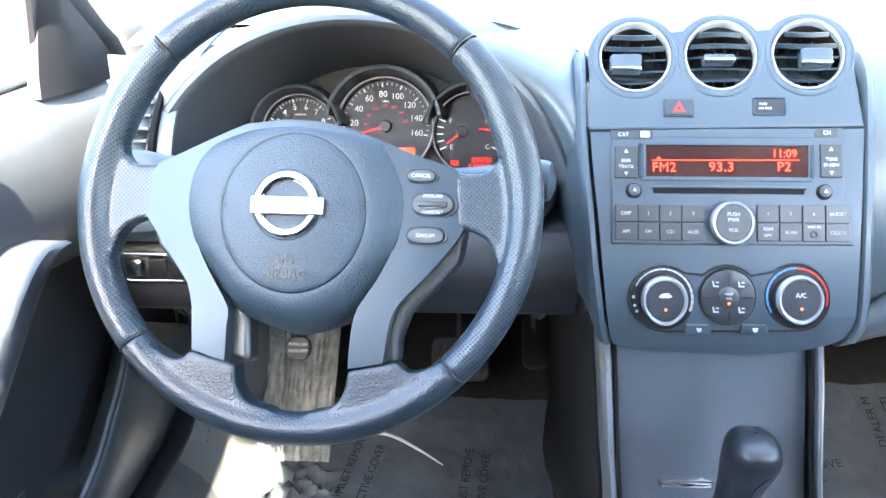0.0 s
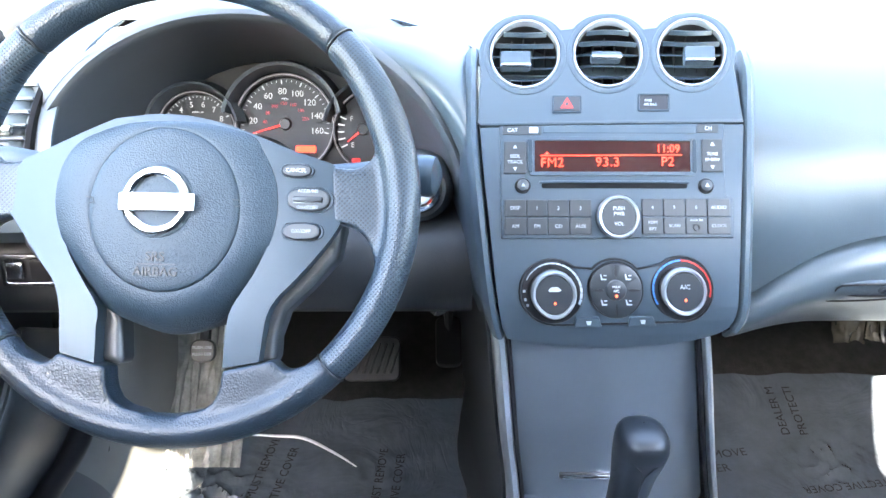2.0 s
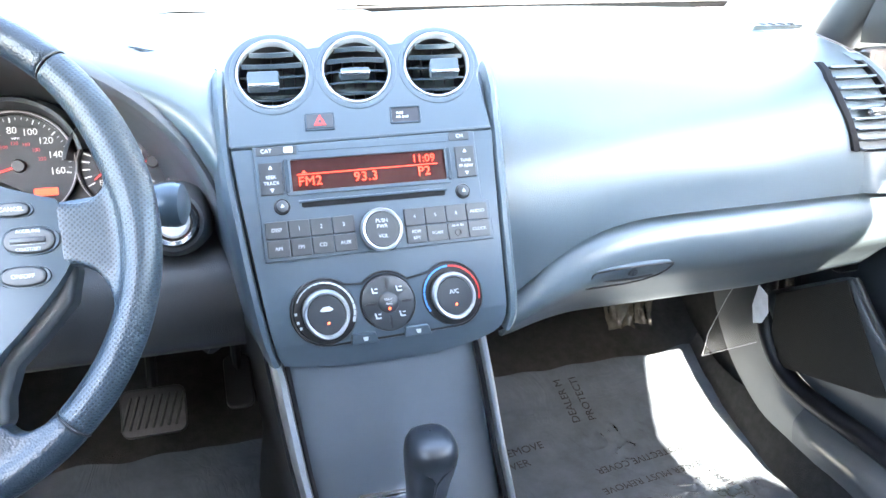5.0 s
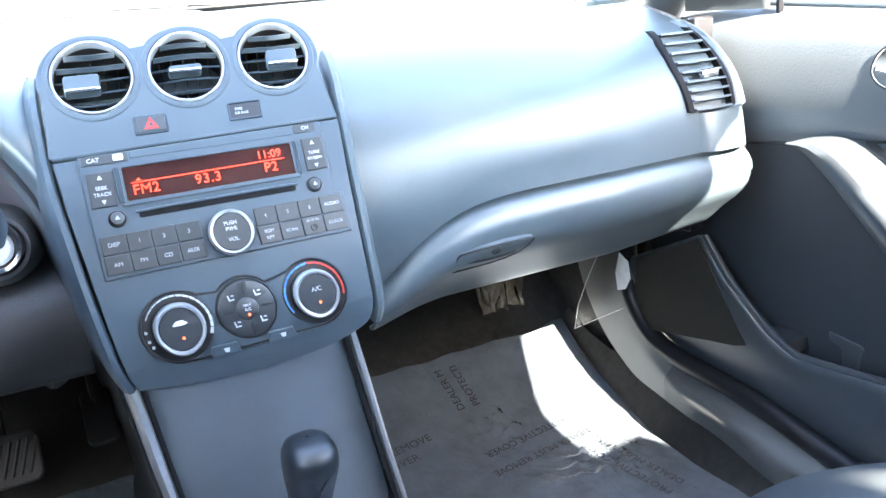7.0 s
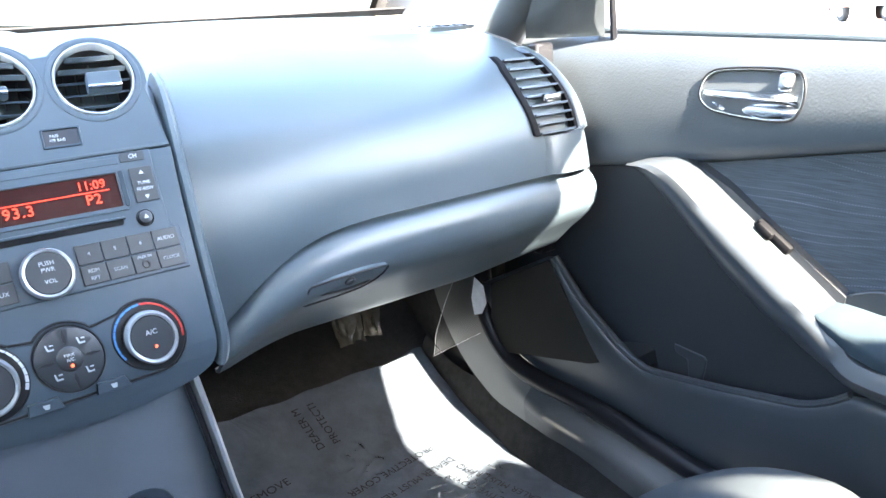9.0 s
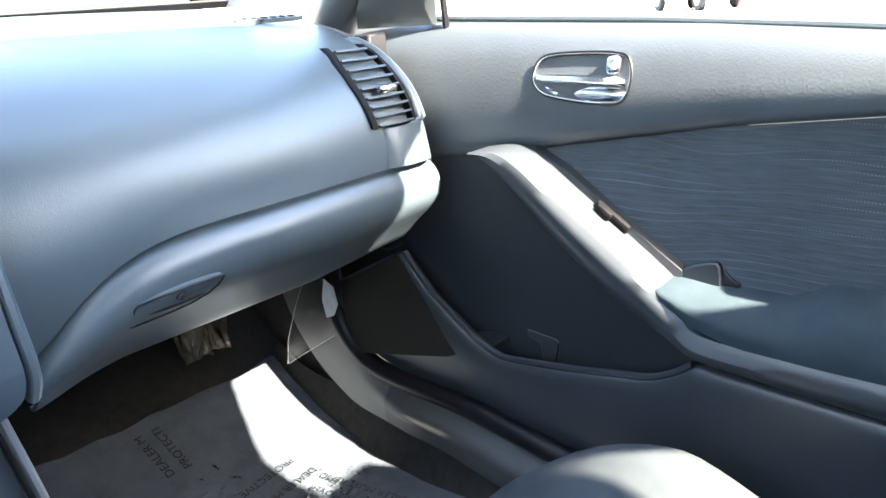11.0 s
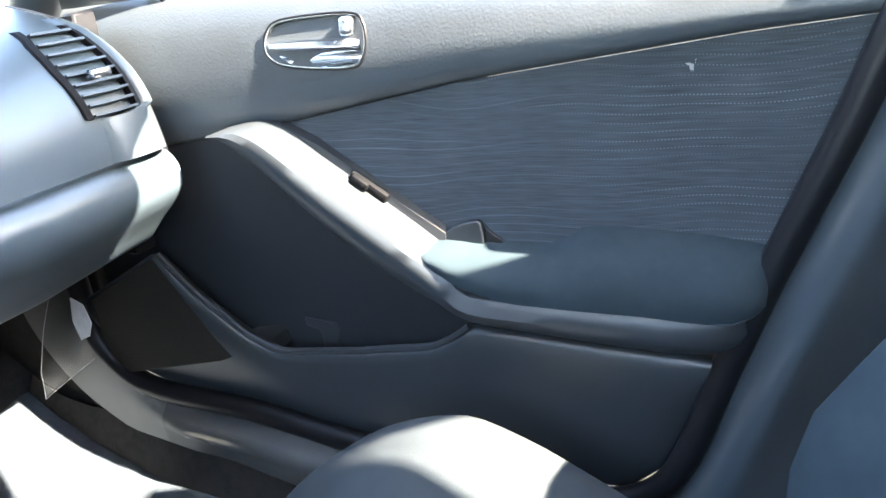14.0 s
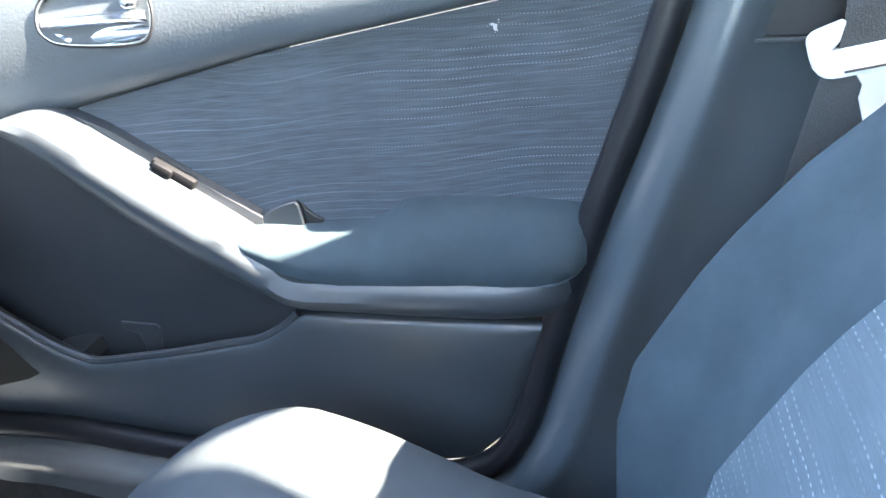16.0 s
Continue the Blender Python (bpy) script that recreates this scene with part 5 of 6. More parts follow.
part("disc_mark", plate(rrect(-0.0795, -0.099, -0.071, -0.0935, 0.001), 0.001, 0.0032), WHITE, radio, m=MS)
part("display_frame", plate(rrect(-0.080, -0.1395, 0.080, -0.1025, 0.003), 0.004, 0.0036, holes=(rrect(-0.0745, -0.1360, 0.0750, -0.1062, 0.001),)), STACK, radio, m=MS, bevel=0.0012)
part("display", plate(rrect(-0.0746, -0.1361, 0.0751, -0.1061, 0.001), 0.003, 0.0022), SCREEN, radio, "dark red radio display with lit red writing", MS)
for sgn in (-1, 1):
    part("frame_bar", plate(rrect(sgn * 0.0785 - 0.0022, -0.137, sgn * 0.0785 + 0.0022, -0.105, 0.002), 0.003, 0.0046), SILVER, radio, m=MS, bevel=0.001)
part("display_line", plate([(-0.069, -0.1208), (0.067, -0.1198), (0.067, -0.1191), (-0.069, -0.1201)], 0.0005, 0.0027), LEDRED, radio, m=MS)
for tx, u, v, sz, sp in (("FM2", -0.0575, -0.1273, 0.0125, 1.05), ("93.3", -0.0045, -0.1268, 0.0125, 1.1), ("P2", 0.0530, -0.1262, 0.0125, 1.05), ("11:09", 0.0535, -0.1138, 0.0105, 1.0)):
    lettering(tx, sz, at(MS, u, v, 0.0026), LEDRED, radio, spread=sp)
part("antenna_mark", plate([(-0.0645, -0.1192), (-0.0605, -0.1192), (-0.0625, -0.1165)], 0.0005, 0.0027), LEDRED, radio, m=MS)


def key(u0, v0, u1, v1, words, size=0.0050, parent=None, h=0.0036, r=0.0008, name="key"):
    cu, cv = (u0 + u1) / 2, (v0 + v1) / 2
    k = part(name, plate(rrect(u0 - cu, v0 - cv, u1 - cu, v1 - cv, r), 0.006, h), BUTTON, parent or radio, m=at(MS, cu, cv), bevel=0.0007)
    for tx, du, dv in words:
        lettering(tx, size, at(MS, cu + du, cv + dv, h + 0.0002), WHITE, parent or radio)
    return k


key(-0.1036, -0.1377, -0.0825, -0.1075, (("SEEK", 0, 0.001), ("TRACK", 0, -0.0045)), 0.0045)
key(0.0860, -0.1355, 0.1056, -0.1045, (("TUNE", 0, 0.001), ("FF-REW", 0, -0.0045)), 0.0042)
for u, v, a in ((-0.093, -0.1125, 0), (-0.093, -0.1335, 180), (0.0958, -0.1095, 0), (0.0958, -0.1315, 180)):
    part("arrow_mark", plate([(-0.002, -0.0015), (0.002, -0.0015), (0, 0.002)], 0.0004, 0.0040), WHITE, radio, m=at(MS, u, v, 0, a))
slot = part("disc_slot", plate(rrect(-0.0677, -0.1515, 0.0713, -0.1458, 0.002), 0.002, 0.0024), SWITCH, radio, "dark disc slot", MS)
part("slot_lip", tube([tuple(MS @ Vector((u, -0.1455 - (0.0005 if abs(u) > 0.06 else 0), 0.003))) for u in (-0.070, -0.05, 0.0, 0.05, 0.073)], 0.0012, 6), STACK, radio)
for u in (-0.0856, 0.0894):
    rb = part("round_button", lathe([(0.0, 0.006), (0.0046, 0.006), (0.0056, 0.0052), (0.0062, 0.002), (0.0068, 0.0035), (0.0076, 0.0018)], 28), BUTTON, radio, m=at(MS, u, -0.149))
    part("button_mark", plate([(-0.002, -0.0015), (0.002, -0.0015), (0, 0.0022)], 0.0004, 0.0064), WHITE, radio, m=at(MS, u, -0.149))
cols_l, cols_r = [-0.1036, -0.0825, -0.0625, -0.0420, -0.0205], [0.0270, 0.0475, 0.0685, 0.0895, 0.1120]
for i, (a, b) in enumerate((("DISP", "AM"), ("1", "FM"), ("2", "CD"), ("3", "AUX"))):
    key(cols_l[i] + 0.0004, -0.1785, cols_l[i + 1] - 0.0004, -0.1625, ((a, 0, 0),))
    key(cols_l[i] + 0.0004, -0.1955, cols_l[i + 1] - 0.0004, -0.1795, ((b, 0, 0),))
for i, (a, b) in enumerate((("4", ""), ("5", "SCAN"), ("6", ""), ("AUDIO", "CLOCK"))):
    key(cols_r[i] + 0.0004, -0.1780, cols_r[i + 1] - 0.0004, -0.1615, ((a, 0, 0),), 0.0047)
    key(cols_r[i] + 0.0004, -0.1950, cols_r[i + 1] - 0.0004, -0.1790, ((b, 0, 0),) if b else ((("RDM", 0, 0.003), ("RPT", 0, -0.003)) if i == 0 else (("AUX IN", 0, 0.0052),)), 0.0043 if b or i == 0 else 0.0036)
part("aux_socket", lathe([(0.0016, -0.002), (0.0018, 0.0045), (0.0032, 0.0048), (0.0036, 0.003)], 20), BLACK, radio, m=at(MS, 0.079, -0.1885))


def knob(u, v, r, h, parent, name, lab, skirt=1.0):
    k = part(name, lathe([(0.0, h), (r * 0.77, h), (r * 0.80, h - 0.0006), (r * 0.815, h - 0.002)], 48), BUTTON, parent, lab, at(MS, u, v))
    part("chrome_ring", lathe([(r * 0.80, h - 0.003), (r * 0.815, h + 0.0004), (r * 0.90, h + 0.0010), (r * 0.965, h - 0.001), (r * 0.985, h - 0.004)], 48), EDGE, k, m=at(MS, u, v))
    bm = bmesh.new()
    n = 48
    for i in range(n):
        a0, a1 = 2 * math.pi * i / n, 2 * math.pi * (i + 0.5) / n
        for (b0, b1, rr) in ((a0, a1, r), (a1, 2 * math.pi * (i + 1) / n, r * 0.975)):
            vs = [bm.verts.new((rr * math.cos(q), rr * math.sin(q), z)) for q, z in ((b0, 0.0), (b1, 0.0), (b1, h - 0.0035), (b0, h - 0.0035))]
            bm.faces.new(vs)
    bmesh.ops.remove_doubles(bm, verts=bm.verts, dist=1e-6)
    part("grip", bm, BLACK, k, m=at(MS, u, v))
    return k


knob(0.0033, -0.1790, 0.0205, 0.0115, radio, "volume_knob", "round volume knob with a satin ring")
for tx, dv in (("PUSH", 0.0075), ("PWR", 0.0025), ("VOL", -0.0065)):
    lettering(tx, 0.0048, at(MS, 0.0033, -0.1790 + dv, 0.0117), WHITE, radio)

# climate controls
CL = (-0.0590, -0.2490)
CR = (0.0632, -0.2465)
CM = (0.0002, -0.2468)
ring_pts = [(CL[0] + 0.0312 * math.cos(radians(a)), CL[1] + 0.0306 * math.sin(radians(a))) for a in range(49, 271, 13)] + [(CR[0] + 0.0298 * math.cos(radians(a)), CR[1] + 0.0306 * math.sin(radians(a))) for a in range(-90, 132, 13)] + \
    [(CM[0] + 0.0290 * math.cos(radians(a)), CM[1] + 0.0286 * math.sin(radians(a))) for a in range(42, 139, 8)]
clim = part("climate_panel", plate(ring_pts, 0.006, 0.0012), STACK, stack, "recessed climate panel with two dials", MS, bevel=0.0008)
outline3 = [tuple(MS @ Vector((u, v, 0.0012))) for u, v in ring_pts] + [tuple(MS @ Vector((*ring_pts[0], 0.0012)))]
part("panel_groove", tube(outline3, 0.0012, 5), BLACK, clim)
for (cu, cv), nm, cold in ((CL, "fan_dial", False), (CR, "temperature_dial", True)):
    part("dial_skirt", lathe([(0.0, 0.0022), (0.0285, 0.0022), (0.0295, 0.0012)], 56), BLACK, clim, m=at(MS, cu, cv))
    k = knob(cu, cv, 0.0218, 0.0120, clim, nm, "round dial with a satin ring")
    part("indicator", lathe([(0, 0.0127), (0.0010, 0.0127), (0.0013, 0.0121)], 14), LEDAMBER, k, m=at(MS, cu + 0.0005, cv - 0.0078))
    if cold:
        lettering("A/C", 0.0058, at(MS, cu, cv + 0.0040, 0.0122), WHITE, k)
        for i in range(17):
            a = 205 - 215 * i / 16
            part("scale_mark", plate([(-0.0029, -0.0008), (0.0029, -0.0008), (0.0029, 0.0008), (-0.0029, 0.0008)], 0.0004, 0.0027), BLUEPRINT if i < 9 else REDPRINT, clim, m=at(MS, cu + 0.0272 * math.cos(radians(a)), cv + 0.0268 * math.sin(radians(a)), 0, a + 90))
    else:
        part("car_mark", plate([(-0.006, -0.001), (-0.003, 0.002), (0.003, 0.0025), (0.0065, -0.0005), (0.0035, -0.0018), (-0.004, -0.0018)], 0.0004, 0.0125), WHITE, k, m=at(MS, cu, cv + 0.0045))
        for i in range(15):
            a = 150 - 170 * i / 14
            part("scale_mark", plate([(-0.0025, -0.0004 - i * 0.00006), (0.0025, -0.0004 - i * 0.00006), (0.0025, 0.0004 + i * 0.00006), (-0.0025, 0.0004 + i * 0.00006)], 0.0004, 0.0027), WHITE, clim, m=at(MS, cu + 0.0270 * math.cos(radians(a)), cv + 0.0268 * math.sin(radians(a)), 0, a + 90))
        for a in (178, 195, 207):
            part("scale_mark", plate([(-0.0012, -0.0012), (0.0012, -0.0012), (0.0012, 0.0012), (-0.0012, 0.0012)], 0.0004, 0.0027), WHITE, clim, m=at(MS, cu + 0.0270 * math.cos(radians(a)), cv + 0.0268 * math.sin(radians(a))))
part("cluster_groove", tube([(0.0262 * math.cos(q), 0.0262 * math.sin(q), 0.0016) for q in [2 * math.pi * k / 48 for k in range(49)]], 0.0008, 5), BLACK, clim, m=at(MS, *CM))
mode = part("mode_buttons", lathe([(0.0, 0.0048), (0.0235, 0.0048), (0.0248, 0.0040), (0.0252, 0.001)], 48), BUTTON, clim, "round cluster of air direction buttons", at(MS, *CM))
for a in (0, 90, 180, 270):
    part("gap", plate(spline([(0.0115, 0), (0.0155, 0.0013), (0.0235, 0), (0.0155, -0.0013)], 3), 0.0004, 0.0051), BLACK, mode, m=at(MS, *CM, 0, a))
for a in (45, 135, 225, 315):
    u, v = CM[0] + 0.0165 * math.cos(radians(a)), CM[1] + 0.0165 * math.sin(radians(a))
    sx = 1 if math.cos(radians(a)) < 0 else -1
    part("seat_mark", plate([(-0.0030, 0.0030), (-0.0018, 0.0030), (-0.0010, -0.0010), (0.0028, -0.0010), (0.0028, -0.0022), (-0.0022, -0.0022)], 0.0004, 0.0052), WHITE, mode, m=at(MS, u, v))
    part("flow_mark", plate([(-0.0014, -0.0004), (0.0014, -0.0004), (0.0014, 0.0006), (-0.0014, 0.0006)], 0.0004, 0.0052), WHITE, mode, m=at(MS, u + 0.0016, v + 0.0018))
part("max_button", lathe([(0.0, 0.0062), (0.0085, 0.0062), (0.0095, 0.0054), (0.0100, 0.0046)], 36), BUTTON, mode, m=at(MS, *CM))
for tx, dv in (("MAX", 0.0032), ("A/C", -0.0005)):
    lettering(tx, 0.0036, at(MS, CM[0], CM[1] + dv, 0.0064), WHITE, mode)
part("mode_lamp", lathe([(0, 0.0070), (0.0010, 0.0070), (0.0014, 0.0063)], 14), LEDAMBER, mode, m=at(MS, CM[0], CM[1] - 0.0052))
for u0, u1, v0, v1 in ((-0.0405, -0.0140, -0.2808, -0.2722), (0.0102, 0.0372, -0.2798, -0.2715)):
    cu, cv = (u0 + u1) / 2, (v0 + v1) / 2
    k = part("defrost_button", plate([(u0 - cu, v0 - cv), (u1 - cu, v0 - cv), (u1 - cu - 0.0025, v1 - cv), (u0 - cu + 0.0025, v1 - cv)], 0.006, 0.0036), STACK, clim, m=at(MS, cu, cv), bevel=0.0009)
    part("glass_mark", plate([(-0.0026, 0.0016), (0.0026, 0.0016), (0.0016, -0.0016), (-0.0016, -0.0016)], 0.0004, 0.0040), WHITE, clim, m=at(MS, cu + 0.001, cv))

# the face of the stack is bowed: it leans back further towards the vents and stands upright at the climate dials


def bow(p):
    u, v, h = p
    under = max(0.0, -0.262 - v)
    b = 0.010 - 1.7 * (v + 0.165) ** 2 - 11.0 * under ** 2
    slope = -3.4 * (v + 0.165) + 22.0 * under
    n = Vector((0, -slope, 1)).normalized()
    k = b / 0.736
    return Vector((u + k * (-0.229 - u), v + k * (-0.255 - v), b)) + n * h


MSI = MS.inverted()
for ob in stack.children_recursive:
    L = MSI @ WORLD[ob.name]
    LI = L.inverted()
    b = bmesh.new()
    b.from_mesh(ob.data)
    vs = [(L @ q.co).y for q in b.verts]
    if max(vs) - min(vs) > 0.02 and len(b.faces) < 4000:
        for i in range(int((max(vs) - min(vs)) / 0.012)):
            cutv = min(vs) + 0.012 * (i + 1)
            co = LI @ Vector((0, cutv, 0))
            no = LI.to_3x3() @ Vector((0, 1, 0))
            bmesh.ops.bisect_plane(b, geom=b.verts[:] + b.edges[:] + b.faces[:], plane_co=co, plane_no=no)
    for q in b.verts:
        q.co = LI @ bow(L @ q.co)
    b.to_mesh(ob.data)
    b.free()

# ---- console ----
console = thing("center_console", (0, 0.9, 0.0), "grey centre console with a satin storage lid", "car console")
rows = []
for k in range(9):
    v = k / 8
    y, z = 1.045 + 0.055 * v, 0.425 - 0.245 * v
    l, r = -0.0965 + 0.032 * v, 0.090 + 0.055 * v
    rows.append([(l + (r - l) * u, y - 0.006 * math.sin(math.pi * u), z) for u in (0, 0.02, 0.1, 0.25, 0.5, 0.75, 0.9, 0.98, 1.0)])
for y, z in ((1.088, 0.160), (1.05, 0.145), (0.95, 0.135), (0.80, 0.130)):
    rows.append([(-0.064 + (0.147 + 0.064) * u - 0.012, y, z) for u in (0, 0.02, 0.1, 0.25, 0.5, 0.75, 0.9, 0.98, 1.0)])
lid = part("storage_lid", thick(loft(rows), 0.004), LID, console, "smooth satin grey lid of the front storage bin")
part("lid_pull", rbox(0.056, 0.006, 0.005, 0.002, 2, (0.005, 1.080, 0.216)), CHROME, console, "thin chrome pull")
part("lid_pull_slot", rbox(0.062, 0.006, 0.009, 0.0015, 1, (0.005, 1.0835, 0.216)), BLACK, console)
for s, x0, x1 in ((-1, -0.100, -0.068), (1, 0.094, 0.150)):
    pts = [(x0, 1.040, 0.43), (x0 + (x1 - x0) * 0.25, 1.045, 0.36), (x0 + (x1 - x0) * 0.55, 1.058, 0.28), (x0 + (x1 - x0) * 0.9, 1.075, 0.20), (x1 + s * 0.002, 1.06, 0.15), (x1 + s * 0.004, 0.95, 0.145), (x1 + s * 0.004, 0.75, 0.14)]
    rows = []
    for p in spline(pts, 5, closed=False):
        rows.append([(p[0] + s * dx, p[1] + dy, p[2]) for dx, dy in ((0.001, 0.012), (0.002, 0.0), (0.004, -0.005), (0.007, -0.006), (0.010, -0.003), (0.0115, 0.008), (0.013, 0.03))])
    part("lid_gap", tube([(p[0] - s * 0.002, p[1] - 0.001, p[2]) for p in spline(pts, 5, closed=False)], 0.0030, 6), RUBBER, console)
    part("edge_trim", thick(loft(rows), 0.002), EDGE, console, "satin silver edge strip")
    rows = [[(p[0] + s * dx, p[1] + dy, max(p[2] - dz, -0.01)) for dx, dy, dz in ((0.014, 0.02, 0.0), (0.020, 0.10, 0.01), (0.026, 0.25, 0.03), (0.034, 0.42, 0.06), (0.05, 0.60, 0.10))] for p in pts]
    rows.append([(x1 + s * 0.03, y, -0.01) for y in (0.75, 0.85, 1.0, 1.2, 1.4)])
    part("console_side", thick(loft(rows), 0.004), DARK, console, "dark carpeted tunnel side")
rows = [[(s * 0.15 + 0.03, y, z) for y, z in ((0.1, 0.0), (1.95, 0.0))] for s in (-1, 1)]
part("tunnel_body", rbox(0.22, 1.30, 0.13, 0.03, 3, (0.032, 0.62, 0.062)), DARK, console, "dark tunnel between the seats")
part("tunnel_front", rbox(0.20, 0.60, 0.36, 0.04, 3, (0.012, 1.44, 0.17)), CARPET, console, "carpeted tunnel under the dash")

sh = thing("gear_selector", (0.026, 0.96, 0.14), "black leather gear selector knob on a stalk", "gear lever")
rows = []
for z, a, b, dy in ((-0.20, 0.018, 0.018, 0.045), (-0.10, 0.0185, 0.019, 0.030), (-0.065, 0.0195, 0.020, 0.018), (-0.045, 0.021, 0.022, 0.012), (-0.028, 0.0232, 0.026, 0.006), (-0.012, 0.0245, 0.029, 0.0), (-0.002, 0.0247, 0.030, -0.003), (0.006, 0.0236, 0.0285, -0.004), (0.0115, 0.0207, 0.0250, -0.004), (0.0155, 0.0160, 0.0190, -0.004), (0.0182, 0.0095, 0.0110, -0.003), (0.0190, 0.001, 0.001, -0.003)):
    rows.append([(0.0255 + a * math.copysign(abs(math.cos(q)) ** 0.8, math.cos(q)), 0.968 + dy + b * math.copysign(abs(math.sin(q)) ** 0.8, math.sin(q)), 0.341 + z) for q in [2 * math.pi * k / 32 for k in range(32)]])
part("knob", loft(rows, ring=True), KNOB, sh, "smooth dark leather knob")
for sg in (-1, 1):
    part("seam", tube([(0.0255 + sg * 0.0165, 0.9515, 0.337), (0.0255 + sg * 0.0155, 0.9425, 0.331), (0.0255 + sg * 0.006, 0.9415, 0.324), (0.0255 + sg * 0.001, 0.947, 0.312), (0.0255, 0.957, 0.288), (0.0255, 0.972, 0.245)], 0.0007, 5), BLACK, sh)
part("gate", rbox(0.075, 0.17, 0.008, 0.004, 2, (0.0255, 0.985, 0.142)), BLACK, sh)

# ---- steering wheel ----
WC = (-0.3647, 0.9061, 0.5929)
MW = plane_pose(*WC, 24, -4.5)
wheel = thing("steering_wheel", WC, "dark leather four-spoke steering wheel with silver spoke trim", "steering wheel")
RIM = 0.1700


def rim_arc(a0, a1, n, name, material, label, extra=()):
    """A stretch of the padded rim, with the webs that grow out of it."""
    rows = []
    for i in range(n + 1):
        q = a0 + (a1 - a0) * i / n
        c, s = math.cos(radians(q)), math.sin(radians(q))
        side = min(abs(q % 360 - 20), abs(q % 360 - 380), abs(q % 360 - 160))
        fat = 0.0035 * math.exp(-(side / 20) ** 2)           # thumb rests swell inwards
        a, b = 0.0132 + fat * 0.6, 0.0156 + fat * 0.2
        rows.append([((RIM - fat * 0.6 + a * math.cos(p)) * c, (RIM - fat * 0.6 + a * math.cos(p)) * s, b * math.sin(p)) for p in [2 * math.pi * k / 20 - math.pi / 2 for k in range(20)]])
    bm = loft(rows, ring=True, cap=True)
    for pts, h0, h1 in extra:
        add = plate(pts, h1 - h0, h1)
        tmp = mesh_of("web", add)
        bm.from_mesh(tmp)
        bpy.data.meshes.remove(tmp)
    bmesh.ops.recalc_face_normals(bm, faces=bm.faces)
    ob = part(name, bm, material, wheel, label, MW)
    # spoke roots flow out of the rim
    r = ob.modifiers.new("blend", "REMESH")
    r.mode, r.voxel_size, r.use_smooth_shade = "VOXEL", 0.0014, True
    q = ob.modifiers.new("smooth", "SMOOTH")
    q.factor, q.iterations = 0.5, 34
    return ob


def mirror(pts):
    return [(-x, y) for x, y in pts][::-1]


WEB = [(0.114, 0.0275), (0.128, 0.0262), (0.1385, 0.0270), (0.1466, 0.0346), (0.1500, 0.0473), (0.153, 0.062), (0.168, 0.03), (0.168, -0.03), (0.160, -0.062), (0.1506, -0.0435), (0.1468, -0.0300), (0.1403, -0.0215), (0.131, -0.0165), (0.119, -0.0150)]
FOOT = [(0.0431, -0.1240), (0.0698, -0.1183), (0.0794, -0.1145), (0.0848, -0.1205), (0.0892, -0.1228), (0.0975, -0.1210), (0.1159, -0.1120), (0.130, -0.105), (0.118, -0.125), (0.092, -0.146), (0.055, -0.162), (0.012, -0.169), (0.0136, -0.1560), (0.0287, -0.1530), (0.0370, -0.1475), (0.0417, -0.1385)][::-1]
SEAMS = (46.2, 134.6, 221.0, 315.0)
rim_arc(46.2, 134.6, 36, "rim_top", LEATHER, "grained leather top of the rim")
rim_arc(134.6, 221.0, 36, "rim_side", PERFORATED, "perforated leather grip", ((mirror(WEB), -0.012, 0.0060),))
rim_arc(221.0, 315.0, 40, "rim_bottom", LEATHER, "grained leather foot of the rim", ((FOOT, -0.014, 0.0112), (mirror(FOOT), -0.014, 0.0112)))
rim_arc(315.0, 406.2, 36, "rim_side", PERFORATED, "perforated leather grip", ((WEB, -0.012, 0.0060),))
for q in SEAMS:
    c, s = math.cos(radians(q)), math.sin(radians(q))
    part("rim_seam", tube([((RIM + 0.0127 * math.cos(p)) * c, (RIM + 0.0127 * math.cos(p)) * s, 0.0151 * math.sin(p)) for p in [2 * math.pi * k / 28 for k in range(29)]], 0.0008, 6), BLACK, wheel, m=MW)


def wing(x, y):
    """The spokes sweep back towards the rim and roll over at the top edge."""
    return -0.55 * max(0.0, abs(x + 0.003) - 0.05) ** 2 - 2.0 * max(0.0, y - 0.035) ** 2 - 0.25 * max(0.0, -y - 0.07) ** 2


BAG = [(0.0, 0.0585), (0.030, 0.0560), (0.0574, 0.0483), (0.0658, 0.0376), (0.0730, 0.0240), (0.0775, 0.0092), (0.0782, -0.0058), (0.0760, -0.0229), (0.0706, -0.0380), (0.0610, -0.0565), (0.0470, -0.0784), (0.0317, -0.0905), (0.0145, -0.0981), (-0.0032, -0.0999), (-0.0308, -0.0920), (-0.0508, -0.0819), (-0.0633, -0.0652), (-0.0751, -0.0461), (-0.0827, -0.0289), (-0.0877, -0.0115), (-0.0885, 0.0062), (-0.0847, 0.0240), (-0.0764, 0.0376), (-0.0651, 0.0459), (-0.038, 0.0555)]
bag = spline(BAG, 4)
DC = (-0.0035, -0.0085)
disk = ellipse(*DC, 0.0560, 0.0605, len(bag), 90, -270)


def ring_mix(k, z):
    """Between the round middle (k = 0) and the cover's outline (k = 1)."""
    return [(p[0] + (q[0] - p[0]) * k, p[1] + (q[1] - p[1]) * k, z) for p, q in zip(disk, bag)]


rows = [ring_mix(1.0, -0.034)] + [[(x, y, 0.0150 - (0.0062 + 0.017 * min(1.0, max(0.0, (-y - 0.030) / 0.065))) * k ** 2.2) for x, y, z in ring_mix(k, 0)] for k in (1.0, 0.985, 0.95, 0.9, 0.82, 0.72, 0.6, 0.45, 0.3, 0.15, 0.04)]
rows.append(ring_mix(0.0, 0.0147))
